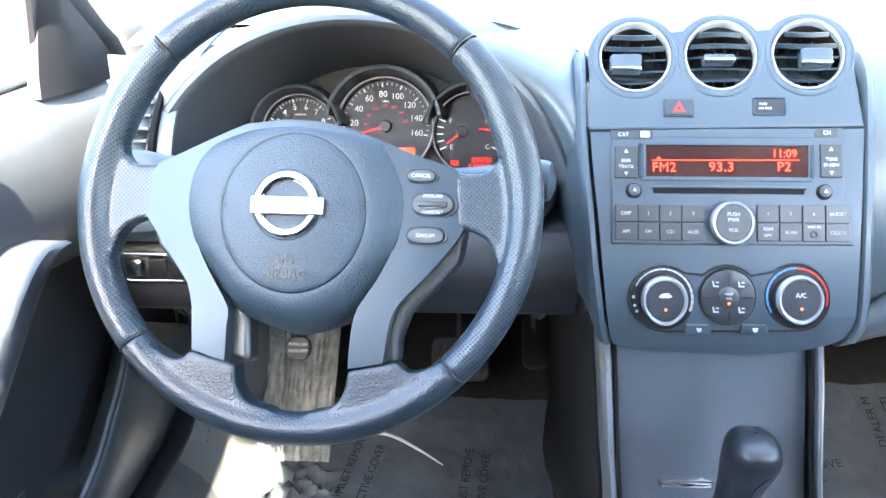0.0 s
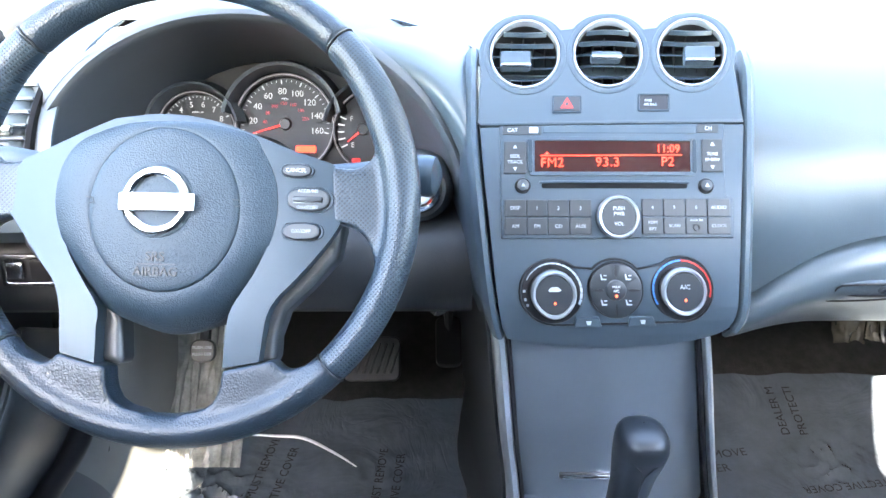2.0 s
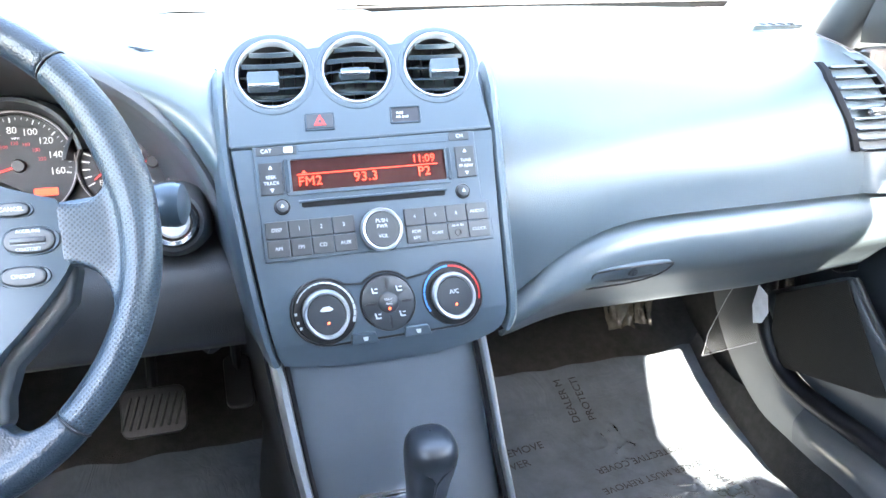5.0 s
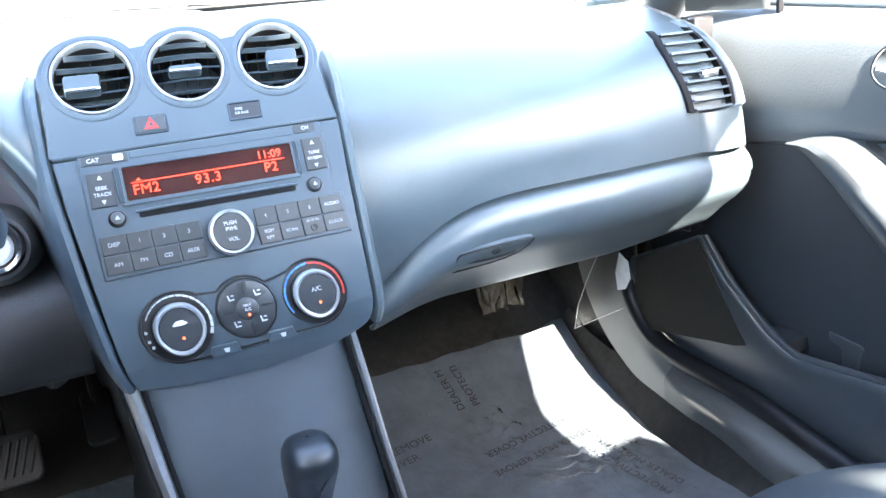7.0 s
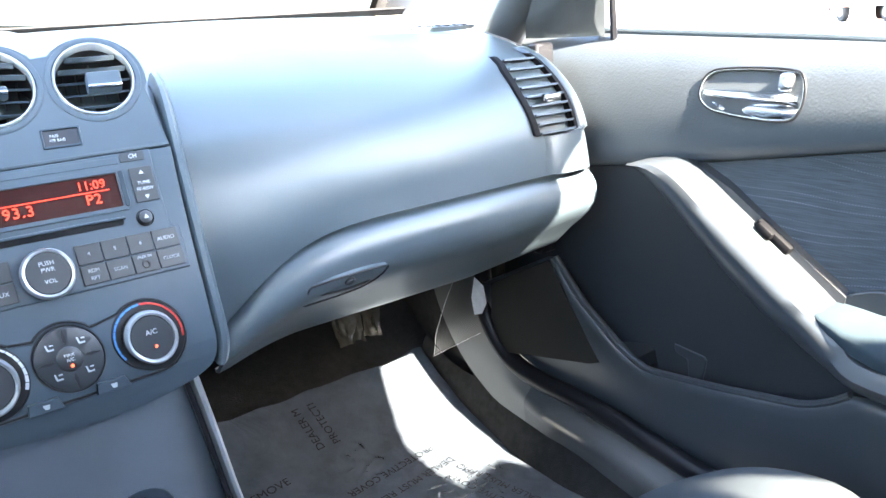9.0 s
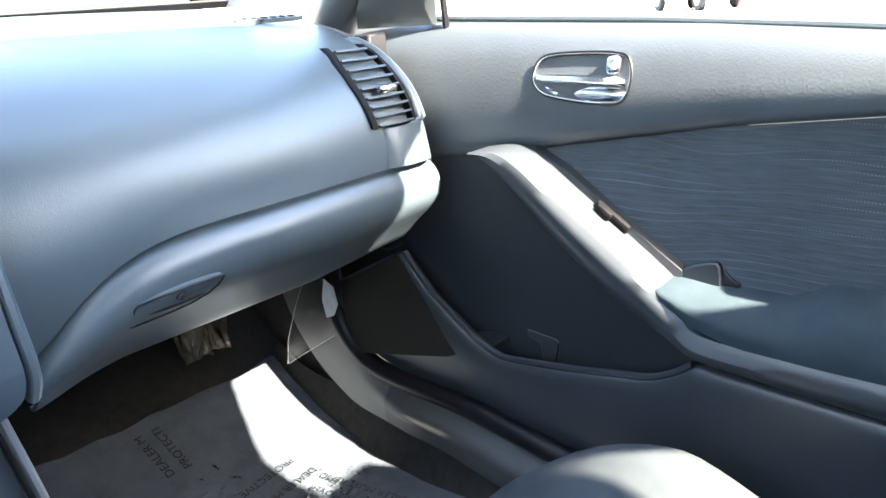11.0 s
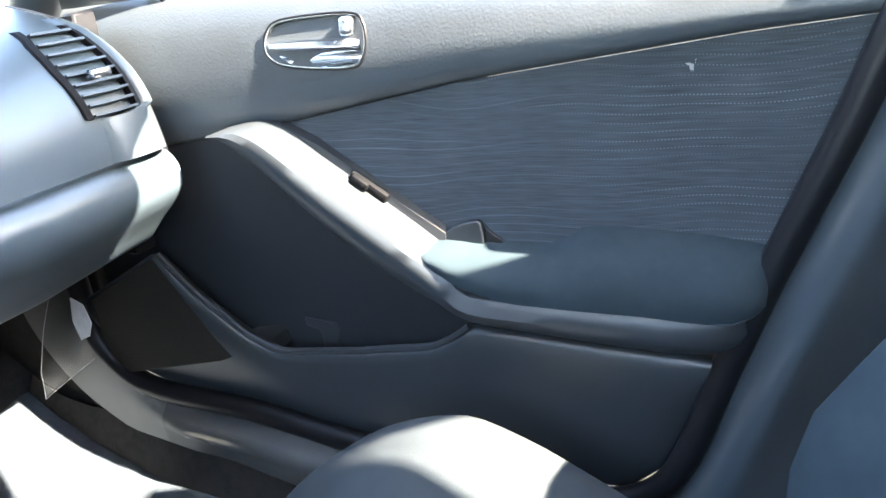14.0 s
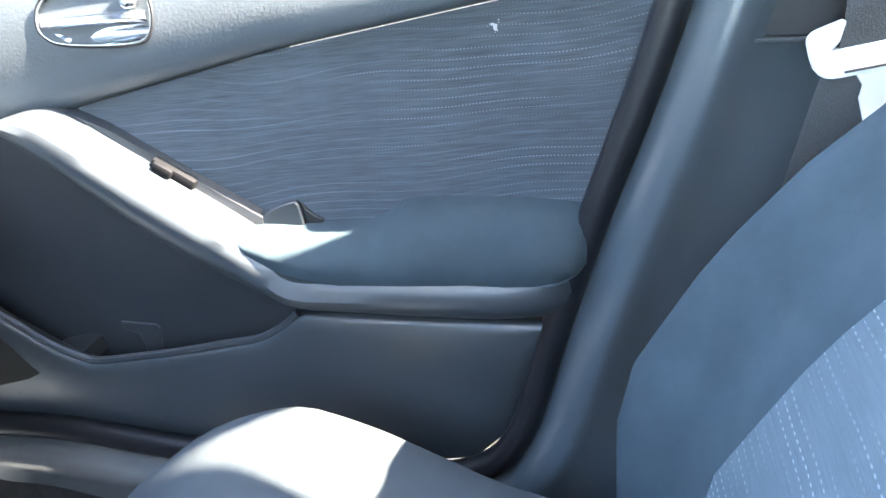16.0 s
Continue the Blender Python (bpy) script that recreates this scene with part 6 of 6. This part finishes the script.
hub = part("airbag_cover", loft(rows, ring=True), AIRBAG, wheel, "grained round airbag cover", MW, sharp=60)
rows = [[(DC[0] + (x - DC[0]) * k, DC[1] + (y - DC[1]) * k, z) for x, y in disk] for k, z in ((1.0, 0.0146), (0.99, 0.0158), (0.97, 0.0166), (0.9, 0.0172), (0.7, 0.0188), (0.45, 0.0200), (0.2, 0.0205), (0.01, 0.0206))]
part("cover_disk", loft(rows, ring=True), AIRBAG, hub, m=MW)
EC = (-0.0068, -0.0032)
part("emblem_recess", lathe([(0.0, 0.0195), (0.0235, 0.0200), (0.0262, 0.0208), (0.0275, 0.0196)], 48), AIRBAG, hub, m=at(MW, *EC))
part("emblem", lathe([(0.0180, 0.0190), (0.0184, 0.0222), (0.0200, 0.0236), (0.0225, 0.0240), (0.0246, 0.0228), (0.0252, 0.0195)], 56), CHROME, hub, "plain chrome ring emblem with a bar", at(MW, *EC))
part("emblem_bar", bowed(plate([(-0.0335, -0.0110), (0.0222, -0.0108), (0.0222, 0.0026), (-0.0335, 0.0024)], 0.004, 0.0262), lambda x, y: -1.2 * (x + 0.006) ** 2 - 14 * (y + 0.004) ** 2, 0.003), SATIN, hub, m=MW, bevel=0.0010)
lettering("SRS", 0.0095, at(MW, -0.0065, -0.0435, 0.0199), BLACK, hub, raised=0.0005)
lettering("AIRBAG", 0.0095, at(MW, -0.0062, -0.0545, 0.0190), BLACK, hub, raised=0.0005)
part("rule", plate(rrect(-0.0200, -0.0492, 0.0085, -0.0485, 0.0003), 0.0006, 0.0190), BLACK, hub, m=MW)
for x in (-0.058, 0.0505):
    part("horn_mark", tube([(x - 0.003, -0.0005, 0.0176), (x + 0.002, -0.0010, 0.0176), (x + 0.003, -0.0050, 0.0176), (x - 0.001, -0.0055, 0.0176)], 0.0004, 5), BLACK, hub, m=MW)
right_side = spline([(-0.0176, 0.0640), (0.0072, 0.0632), (0.0341, 0.0578), (0.0573, 0.0500), (0.0874, 0.0385), (0.1164, 0.0295)], 3, closed=False) + spline([(0.1187, 0.0275), (0.1236, 0.0127), (0.1251, -0.0020), (0.1245, -0.0150), (0.1123, -0.0342), (0.0942, -0.0560), (0.0801, -0.0713), (0.0735, -0.0843), (0.0712, -0.0991), (0.0690, -0.1172)], 3, closed=False)
right_in = spline([(0.0430, -0.1226), (0.0433, -0.1047), (0.0448, -0.0899), (0.0480, -0.0775), (0.0615, -0.0560), (0.0700, -0.0380), (0.0750, -0.0229), (0.0772, -0.0058), (0.0764, 0.0092), (0.0720, 0.0240), (0.0648, 0.0370), (0.0565, 0.0470), (0.030, 0.0545), (0.0, 0.0572)], 2, closed=False)
left_in = spline([(-0.038, 0.0540), (-0.0640, 0.0450), (-0.0752, 0.0370), (-0.0836, 0.0240), (-0.0874, 0.0062), (-0.0866, -0.0115), (-0.0816, -0.0289), (-0.0740, -0.0461), (-0.0622, -0.0652), (-0.0520, -0.0819), (-0.0526, -0.0950), (-0.0524, -0.1056), (-0.0526, -0.1219)], 2, closed=False)
left_side = spline([(-0.0789, -0.1150), (-0.0800, -0.1000), (-0.0811, -0.0834), (-0.0862, -0.0641), (-0.0989, -0.0471), (-0.1144, -0.0257), (-0.1275, -0.0062), (-0.1244, 0.0140), (-0.1161, 0.0276)], 3, closed=False) + spline([(-0.1150, 0.0285), (-0.0958, 0.0370), (-0.0645, 0.0520), (-0.0468, 0.0600)], 3, closed=False)
part("spoke_trim", bowed(plate(right_side + right_in + left_in + left_side, 0.026, 0.0085), wing, 0.009), SILVER, wheel, "satin silver spoke trim round the airbag cover", MW, bevel=0.0028, segments=3)
for outline in ([(0.041, -0.1245), (0.043, -0.090), (0.046, -0.078), (0.070, -0.03), (0.10, -0.01), (0.127, -0.012), (0.122, -0.040), (0.103, -0.062), (0.0850, -0.080), (0.0790, -0.0994), (0.0785, -0.1190)],
                [(-0.0375, -0.1245), (-0.0400, -0.090), (-0.046, -0.078), (-0.070, -0.03), (-0.10, -0.01), (-0.127, -0.012), (-0.120, -0.036), (-0.103, -0.054), (-0.0890, -0.072), (-0.0840, -0.0904), (-0.0820, -0.1170)]):
    part("spoke_flank", plate(outline, 0.026, -0.006), DOORTRIM, wheel, "dark moulded back of the spoke", MW, bevel=0.006, segments=3)
part("hub_back", loft([[(a * math.cos(q), -0.024 + b * math.sin(q), h) for q in [2 * math.pi * k / 36 for k in range(36)]] for a, b, h in ((0.080, 0.070, -0.010), (0.082, 0.074, -0.020), (0.078, 0.074, -0.038), (0.055, 0.055, -0.050))], ring=True, cap=True), DARK, wheel, m=MW)
for (u, v, a, b), words in (((0.0914, 0.0230, 0.0108, 0.0050), (("CANCEL", 0),)), ((0.1008, 0.0020, 0.0158, 0.0088), (("ACCEL/RES", 0.0060), ("COAST/SET", -0.0060))), ((0.0967, -0.0216, 0.0138, 0.0066), (("ON/OFF", 0),))):
    o = ellipse(0, 0, a, b, 36, power=0.85)
    o2 = [(x * 1.14 + math.copysign(0.0006, x), y * 1.14) for x, y in o]
    mb = at(MW, u, v, wing(u, v))
    bt = part("cruise_button", plate(o, 0.006, 0.0112), BUTTON, wheel, "oval dark cruise control button", mb, bevel=0.0018)
    part("surround", plate(o2, 0.004, 0.0094, holes=([(x * 1.03, y * 1.05) for x, y in o],)), SILVER, bt, m=mb, bevel=0.0006)
    for tx, dv in words:
        lettering(tx, 0.0040 if len(tx) < 8 else 0.0031, at(mb, 0, dv, 0.0114), WHITE, bt)
    if len(words) == 2:
        part("rocker_bar", rbox(0.022, 0.0040, 0.0030, 0.0012, 2, (0, 0, 0.0122)), BUTTON, bt, m=mb)
        part("rocker_line", rbox(0.022, 0.0007, 0.0010, 0.0003, 1, (0, -0.0026, 0.0116)), EDGE, bt, m=mb)

# ---- pedals ----
def pedal(name, label, x, y, z, w, h, lean, ribs):
    p = thing(name, (x, y, 0.03), label, "pedal")
    m_ = plane_pose(x, y, z, lean)
    pad = part("pad", plate(rrect(-w / 2, -h / 2, w / 2, h / 2, 0.012), 0.012, 0.006), BLACK, p, "ribbed black rubber pad" if ribs else "plain black pad", m_, bevel=0.003)
    for k in range(ribs):
        u = -w / 2 + w * (k + 0.8) / (ribs + 0.6)
        part("rib", rbox(0.004, h * 0.72, 0.004, 0.0015, 1), RUBBER2, pad, m=at(m_, u, 0, 0.007, -18))
    part("arm", tube([tuple(m_ @ Vector((0, 0, -0.006))), (x, y + 0.06, z + 0.08), (x, y + 0.12, z + 0.30)], 0.008, 8), BLACK, p)
    return p


RUBBER2 = mat("worn_pedal_rubber", (0.035, 0.034, 0.032), 0.6, 0, 0.3, 500, 0.2, 40)
pedal("brake_pedal", "wide ribbed brake pedal", -0.257, 1.38, 0.208, 0.086, 0.066, 35, 8)
pedal("accelerator_pedal", "tall narrow accelerator pedal", -0.140, 1.452, 0.200, 0.041, 0.085, 48, 0)
pk = pedal("parking_brake_pedal", "foot parking brake pedal with white writing", -0.478, 1.292, 0.268, 0.034, 0.031, 25, 0)
mpk = plane_pose(-0.478, 1.292, 0.268, 25)
pk_pad = pk.children[0]
lettering("PUSH ON", 0.0060, at(mpk, 0, 0.0045, 0.0064), WHITE, pk_pad)
lettering("PUSH OFF", 0.0060, at(mpk, 0, -0.0045, 0.0064), WHITE, pk_pad)

# ---- films on the floor ----
def film(name, x0, x1, y0, y1, seed, label, words, crumples):
    th = thing(name, ((x0 + x1) / 2, (y0 + y1) / 2, 0.0), label, "floor film")
    nx, ny = 110, 120
    rows = []
    for i in range(nx + 1):
        row = []
        for j in range(ny + 1):
            x = x0 + (x1 - x0) * i / nx + 0.012 * noise.noise((j * 0.07, seed, 0)) * (1 if i in (0, nx) else 0.4)
            y = y0 + (y1 - y0) * j / ny + 0.007 * noise.noise((i * 0.07, seed, 3)) * (1 if j in (0, ny) else 0.4)
            h = 0.006 + 0.005 * noise.noise((x * 7, y * 7, seed)) + 0.0015 * abs(noise.noise((x * 22, y * 17, seed + 5)))
            for cx, cy, reach, gain in crumples:
                near = math.exp(-((x - cx) ** 2 + (y - cy) ** 2) / reach ** 2)
                bend = 0.05 * noise.noise((x * 6, y * 6, seed + 2))
                ridge = 1 - abs(noise.noise(((x + bend) * 34, (y - bend) * 26, seed + 9)))
                fine = 1 - abs(noise.noise(((x - bend) * 75, (y + bend) * 60, seed + 4)))
                h += gain * near * (ridge ** 5 + 0.4 * fine ** 5)
            row.append((x, y, h + lerp(y, FLOOR)))
        rows.append(row)
    sheet = part("sheet", loft(rows), FILM, th, "wrinkled clear protective sheet")
    for tx, x, y, rot, size in words:
        slope = math.atan((lerp(y + 0.05, FLOOR) - lerp(y - 0.05, FLOOR)) / 0.1)
        lettering(tx, size, Matrix.Translation((x, y, 0.0145 + lerp(y, FLOOR))) @ Matrix.Rotation(slope, 4, "X") @ Matrix.Rotation(radians(rot), 4, "Z"), INK, th, raised=0.0001)
    return th


film("floor_film_sheet", 0.15, 0.695, 0.85, 1.515, 3, "clear wrinkled plastic film with dark printing on the carpet", [
    ("DEALER M", 0.408, 1.452, 93, 0.020), ("PROTECTI", 0.438, 1.452, 93, 0.020), ("MUST REMOVE", 0.262, 1.372, 6, 0.021), ("IVE COVER", 0.245, 1.345, 6, 0.021),
    ("PROTECTIVE COVER", 0.48, 1.315, 186, 0.019), ("DEALER MUST REMOVE", 0.48, 1.272, 186, 0.019), ("DEALER MUST REMOVE", 0.59, 1.19, 100, 0.019), ("PROTECTIVE COVER", 0.56, 1.17, 100, 0.019)], [(0.46, 1.36, 0.06, 0.009), (0.56, 1.22, 0.07, 0.010), (0.20, 1.2, 0.05, 0.006), (0.60, 1.40, 0.05, 0.005)])
driver_film = film("floor_film_sheet", -0.610, -0.115, 0.85, 1.48, 8, "crumpled clear plastic film with dark printing on the carpet", [
    ("DEALER MUST REMOVE", -0.432, 1.325, 80, 0.019), ("PROTECTIVE COVER", -0.398, 1.315, 80, 0.019), ("DEALER MUST REMOVE", -0.250, 1.30, 85, 0.019), ("PROTECTIVE COVER", -0.222, 1.30, 85, 0.019)], [(-0.50, 1.26, 0.09, 0.016), (-0.46, 1.18, 0.08, 0.014), (-0.25, 1.36, 0.04, 0.005), (-0.36, 1.12, 0.06, 0.008)])
dp = thing("footrest", (-0.56, 1.50, 0.0), "carpeted footrest wrapped in crumpled clear film", "footrest")
rows = []
for j in range(29):
    v = j / 28
    row = []
    for k in range(81):
        x = -0.625 + 0.165 * k / 80
        crease = 0.010 * (1 - abs(noise.noise((x * 42, v * 2.2, 1)))) ** 4 + 0.005 * (1 - abs(noise.noise((x * 95, v * 3.5, 7)))) ** 4
        row.append((x, 1.355 + 0.20 * v - crease * 0.7, 0.034 + 0.20 * v + crease * 0.7))
    rows.append(row)
part("wrap", loft(rows), WRAP, dp, "crumpled clear wrap")
fold = spline([(-0.475, 1.418, 0.050), (-0.418, 1.414, 0.049), (-0.372, 1.410, 0.047), (-0.325, 1.383, 0.041), (-0.283, 1.352, 0.034)], 6, closed=False)
part("fold", tube([(x, y, z + 0.004) for x, y, z in fold], [0.0012 + 0.0022 * math.sin(math.pi * min(1.0, (i + 1) / len(fold))) for i in range(len(fold))], 8, 0.6), WHITEFILM, driver_film, "folded edge of the film, its glint put in as white")
part("rest_pad", rbox(0.15, 0.012, 0.27, 0.004, 2), CARPET, dp, "carpeted pad under the wrap", Matrix.Translation((-0.545, 1.475, 0.122)) @ Matrix.Rotation(radians(-45), 4, "X"))

wrap = thing("plastic_wrap", (0.61, 1.60, 0.16), "crinkled clear plastic wrap hanging over the toe board carpet", "plastic wrap")
rows = []
for j in range(41):
    v = j / 40
    row = []
    for k in range(31):
        u = k / 30
        x = 0.520 + 0.03 * v + (0.145 - 0.06 * v) * u
        c = 0.010 * (1 - abs(noise.noise((x * 30, v * 2.4, 3)))) ** 3 + 0.005 * (1 - abs(noise.noise((x * 75, v * 5, 6)))) ** 3
        row.append((x, 1.605 - 0.035 * v - c, 0.285 - 0.165 * v - 0.01 * u))
    rows.append(row)
part("sheet", loft(rows), TOEWRAP, wrap, "brownish crinkled clear sheet")
flap = thing("plastic_wrap", (0.69, 1.37, 0.13), "clear plastic wrap loosely taped over the kick panel", "plastic wrap")
rows = []
for j in range(31):
    v = j / 30
    row = []
    for k in range(21):
        u = k / 20
        y = 1.292 + 0.035 * v + (0.095 + 0.030 * v) * u
        z = 0.330 - (0.135 + 0.035 * u) * v - 0.045 * u
        row.append((0.690 - 0.010 * math.sin(math.pi * v) - 0.003 * (1 - abs(noise.noise((y * 14, z * 12, 2)))) ** 3 - 0.012 * v * u, y, z))
    rows.append(row)
part("sheet", loft(rows), CLEARWRAP, flap, "hazy clear sheet with creases").data.flip_normals()
part("edge", tube([r[-1] for r in rows], 0.0004, 6), WHITEFILM, flap, "cut edge, its glint put in as white")
part("edge", tube(rows[-1], 0.0003, 6), WHITEFILM, flap, "cut edge, its glint put in as white")
# White plate gives the torn corner its sun spot
part("label_tab", plate([(1.300, 0.290), (1.322, 0.300), (1.332, 0.262), (1.326, 0.232), (1.306, 0.240), (1.294, 0.262)], 0.001, 0.0), WHITEFILM, flap, "torn corner of the wrap, white for the sun spot on it", Matrix(((0, 0, -1, 0.676), (1, 0, 0, 0), (0, 1, 0, 0), (0, 0, 0, 1))))

# ---- passenger seat ----
seat = thing("car_seat", (0.37, 0.4, 0.0), "grey cloth front passenger seat with suede bolsters", "car seat")


def cushion_rows(xs, dz):
    rows = []
    prof = [(0.925, 0.03), (0.945, 0.07), (0.935, 0.105), (0.905, 0.150), (0.870, 0.188), (0.83, 0.222), (0.785, 0.252), (0.74, 0.271), (0.69, 0.276), (0.63, 0.270), (0.55, 0.258), (0.45, 0.248), (0.33, 0.245), (0.2, 0.25)]
    for y, z in spline(prof, 3, closed=False):
        row = []
        for x, k in xs:
            zz = z + dz(x) * min(1, z / 0.2) - lerp(y, [(0.2, 0.10), (0.45, 0.078), (0.529, 0.060), (0.583, 0.037), (0.637, 0.017), (0.70, 0.0)]) * min(1, max(0, (x - 0.40) / 0.12))
            row.append((x, y + k, max(0.02, zz)))
        rows.append(row)
    return rows


def bol(x):
    """Height of the cushion across: raised bolsters, falling steeply outside."""
    return lerp(x, [(0.125, -0.20), (0.130, -0.07), (0.145, -0.035), (0.175, -0.012), (0.205, -0.016), (0.235, -0.035), (0.30, -0.045), (0.40, -0.045), (0.465, -0.035), (0.495, -0.016), (0.525, -0.002), (0.555, -0.002), (0.578, -0.012), (0.596, -0.035), (0.606, -0.075), (0.610, -0.20)])


part("cushion", loft(cushion_rows([(0.125 + 0.485 * k / 60, -0.05 * abs((k - 30) / 30) ** 3) for k in range(61)], bol)), SEATSIDE, seat, "grey cloth cushion bolsters")
part("cushion_insert", loft(cushion_rows([(0.245 + 0.215 * k / 20, -0.002) for k in range(21)], lambda x: bol(x) + 0.006 - 0.012 * abs((x - 0.3525) / 0.1075) ** 6)), SEATCLOTH, seat, "grey woven cloth centre with pale dots")
YB = [(0.02, 0.385), (0.175, 0.393), (0.27, 0.389), (0.325, 0.374), (0.411, 0.318), (0.472, 0.262), (0.518, 0.207), (0.60, 0.105), (0.65, 0.04), (0.70, -0.03), (0.80, -0.16), (0.88, -0.26)]


def back_rows(x0, x1, n, lift, shape):
    rows = []
    for k in range(34):
        z = 0.05 + 0.82 * k / 33
        yf = lerp(z, YB)
        w = 1.0 - 0.45 * min(1.0, max(0, (z - 0.54) / 0.30))
        rows.append([(0.3675 + (x - 0.3675) * w, yf - d + lift, z) for x, d in [(x0 + (x1 - x0) * i / n, shape(x0 + (x1 - x0) * i / n)) for i in range(n + 1)]])
    return rows


def backshape(x):
    return lerp(x, [(0.115, 0.24), (0.118, 0.12), (0.130, 0.05), (0.155, 0.012), (0.18, 0.0), (0.205, 0.008), (0.245, 0.04), (0.30, 0.055), (0.37, 0.058), (0.44, 0.055), (0.49, 0.04), (0.53, 0.008), (0.555, 0.0), (0.58, 0.012), (0.605, 0.05), (0.617, 0.12), (0.62, 0.24)])


part("backrest", loft(back_rows(0.115, 0.62, 60, 0.0, backshape)), SUEDE, seat, "slate-grey suede backrest bolsters")
part("backrest_insert", loft(back_rows(0.235, 0.432, 22, 0.006, backshape)), SEATCLOTH, seat, "grey woven cloth centre with pale dots")
part("seat_base", rbox(0.40, 0.55, 0.10, 0.02, 2, (0.3675, 0.58, 0.055)), BLACK, seat)

# ---- seat belt ----
belt = thing("seat_belt", (0.69, 0.19, 0.35), "dark ribbed seat belt with a bright steel tongue", "seat belt")
mt = Matrix(((0, 0, -1, 0.640), (0.96, 0, 0, 0.208), (0, 0.96, 0, 0.535), (0, 0, 0, 1))) @ Matrix.Rotation(radians(-7), 4, "Z")
rows = []
for u, v, h in spline([(-0.046, 0.170, -0.030), (-0.026, 0.070, -0.008), (-0.012, 0.002, -0.003), (0.0025, -0.022, -0.006), (0.028, -0.093, -0.020), (0.050, -0.160, -0.034), (0.075, -0.240, -0.044)], 4, closed=False):
    rows.append([(u + d, v + 0.2 * d, h + 0.0005 * (i % 2)) for i, d in enumerate([-0.024 + 0.048 * k / 18 for k in range(19)])])
part("webbing", thick(loft(rows), 0.0012), WEBBING, belt, "dark ribbed webbing", mt)
tg = part("tongue", plate([(0.0355, 0.0090), (0.0348, 0.0125), (0.0325, 0.0155), (0.029, 0.0174), (0.020, 0.0195), (0.0095, 0.0217), (0.0075, 0.0205), (0.0135, 0.0055), (0.019, 0.0010), (-0.045, 0.0010), (-0.045, -0.0205), (0.012, -0.0212), (0.020, -0.0208), (0.0255, -0.0190), (0.0295, -0.0158), (0.0325, -0.0110), (0.0345, -0.0020)], 0.008, 0.0), PALEPLASTIC, belt, "pale tongue grip", mt, bevel=0.002)
# Steel blade in the pale plastic colour, which puts the sunlight into it
part("blade", plate([(0.0045, -0.0195), (-0.0003, -0.0300), (0.003, -0.0395), (0.0005, -0.061), (0.0, -0.075), (-0.024, -0.075), (-0.0245, -0.041), (-0.022, -0.0325), (-0.0203, -0.0195)], 0.003, -0.001), PALEPLASTIC, belt, "steel tongue blade, pale for its sunlit look", mt, bevel=0.0008)
part("slit", rbox(0.058, 0.0018, 0.003, 0.0005, 1, (-0.017, -0.0168, 0.0)), BLACK, tg, m=mt)
part("latch_hole", rbox(0.007, 0.009, 0.003, 0.001, 1, (-0.0116, -0.055, -0.001)), BLACK, tg, m=mt)

# ---- vehicles far off across the car park ----
def pickup(x, y, turn, paint, label):
    v = thing("parked_truck", (x, y, -0.32), label, "truck")
    m_ = Matrix.Translation((x, y, -0.32)) @ Matrix.Rotation(radians(turn), 4, "Z")
    side = [(-2.6, 0.55), (-2.6, 1.05), (-0.6, 1.10), (-0.45, 1.75), (0.9, 1.78), (1.45, 1.15), (2.5, 1.02), (2.65, 0.6)]
    rows = [[(px, w, pz) for px, pz in side] for w in (-0.9, 0.9)]
    part("body", loft([[(px, w * (0.97 if pz < 1.2 else 0.82), pz) for px, pz in side] for w in (-0.93, -0.9, 0.9, 0.93)], ring=True, cap=True), paint, v, m=m_)
    for sy in (-0.94, 0.94):
        part("side_window", plate([(-0.4, 1.2), (-0.33, 1.66), (0.85, 1.68), (1.25, 1.2)], 0.02, 0), BLACK, v, m=m_ @ Matrix(((1, 0, 0, 0), (0, 0, -1 if sy < 0 else 1, sy * 0.94), (0, 1, 0, 0), (0, 0, 0, 1))))
        for wx in (-1.6, 1.65):
            wh = part("wheel", lathe([(0.0, 0.1), (0.18, 0.12), (0.22, 0.10), (0.33, 0.10), (0.36, 0.05), (0.36, -0.1)], 28), TYRE, v, m=m_ @ Matrix.Translation((wx, sy * 0.85, 0.36)) @ Matrix.Rotation(radians(-90 if sy > 0 else 90), 4, "X"))
            part("rim", lathe([(0.0, 0.13), (0.17, 0.125), (0.2, 0.11)], 20), SATIN, wh, m=WORLD[wh.name])
    part("bumper", rbox(0.15, 1.85, 0.22, 0.04, 2, (-2.65, 0, 0.55)), SATIN, v, m=m_)
    return v


pickup(32.3, 14.2, -127, TRUCKRED, "red pickup truck parked far off")
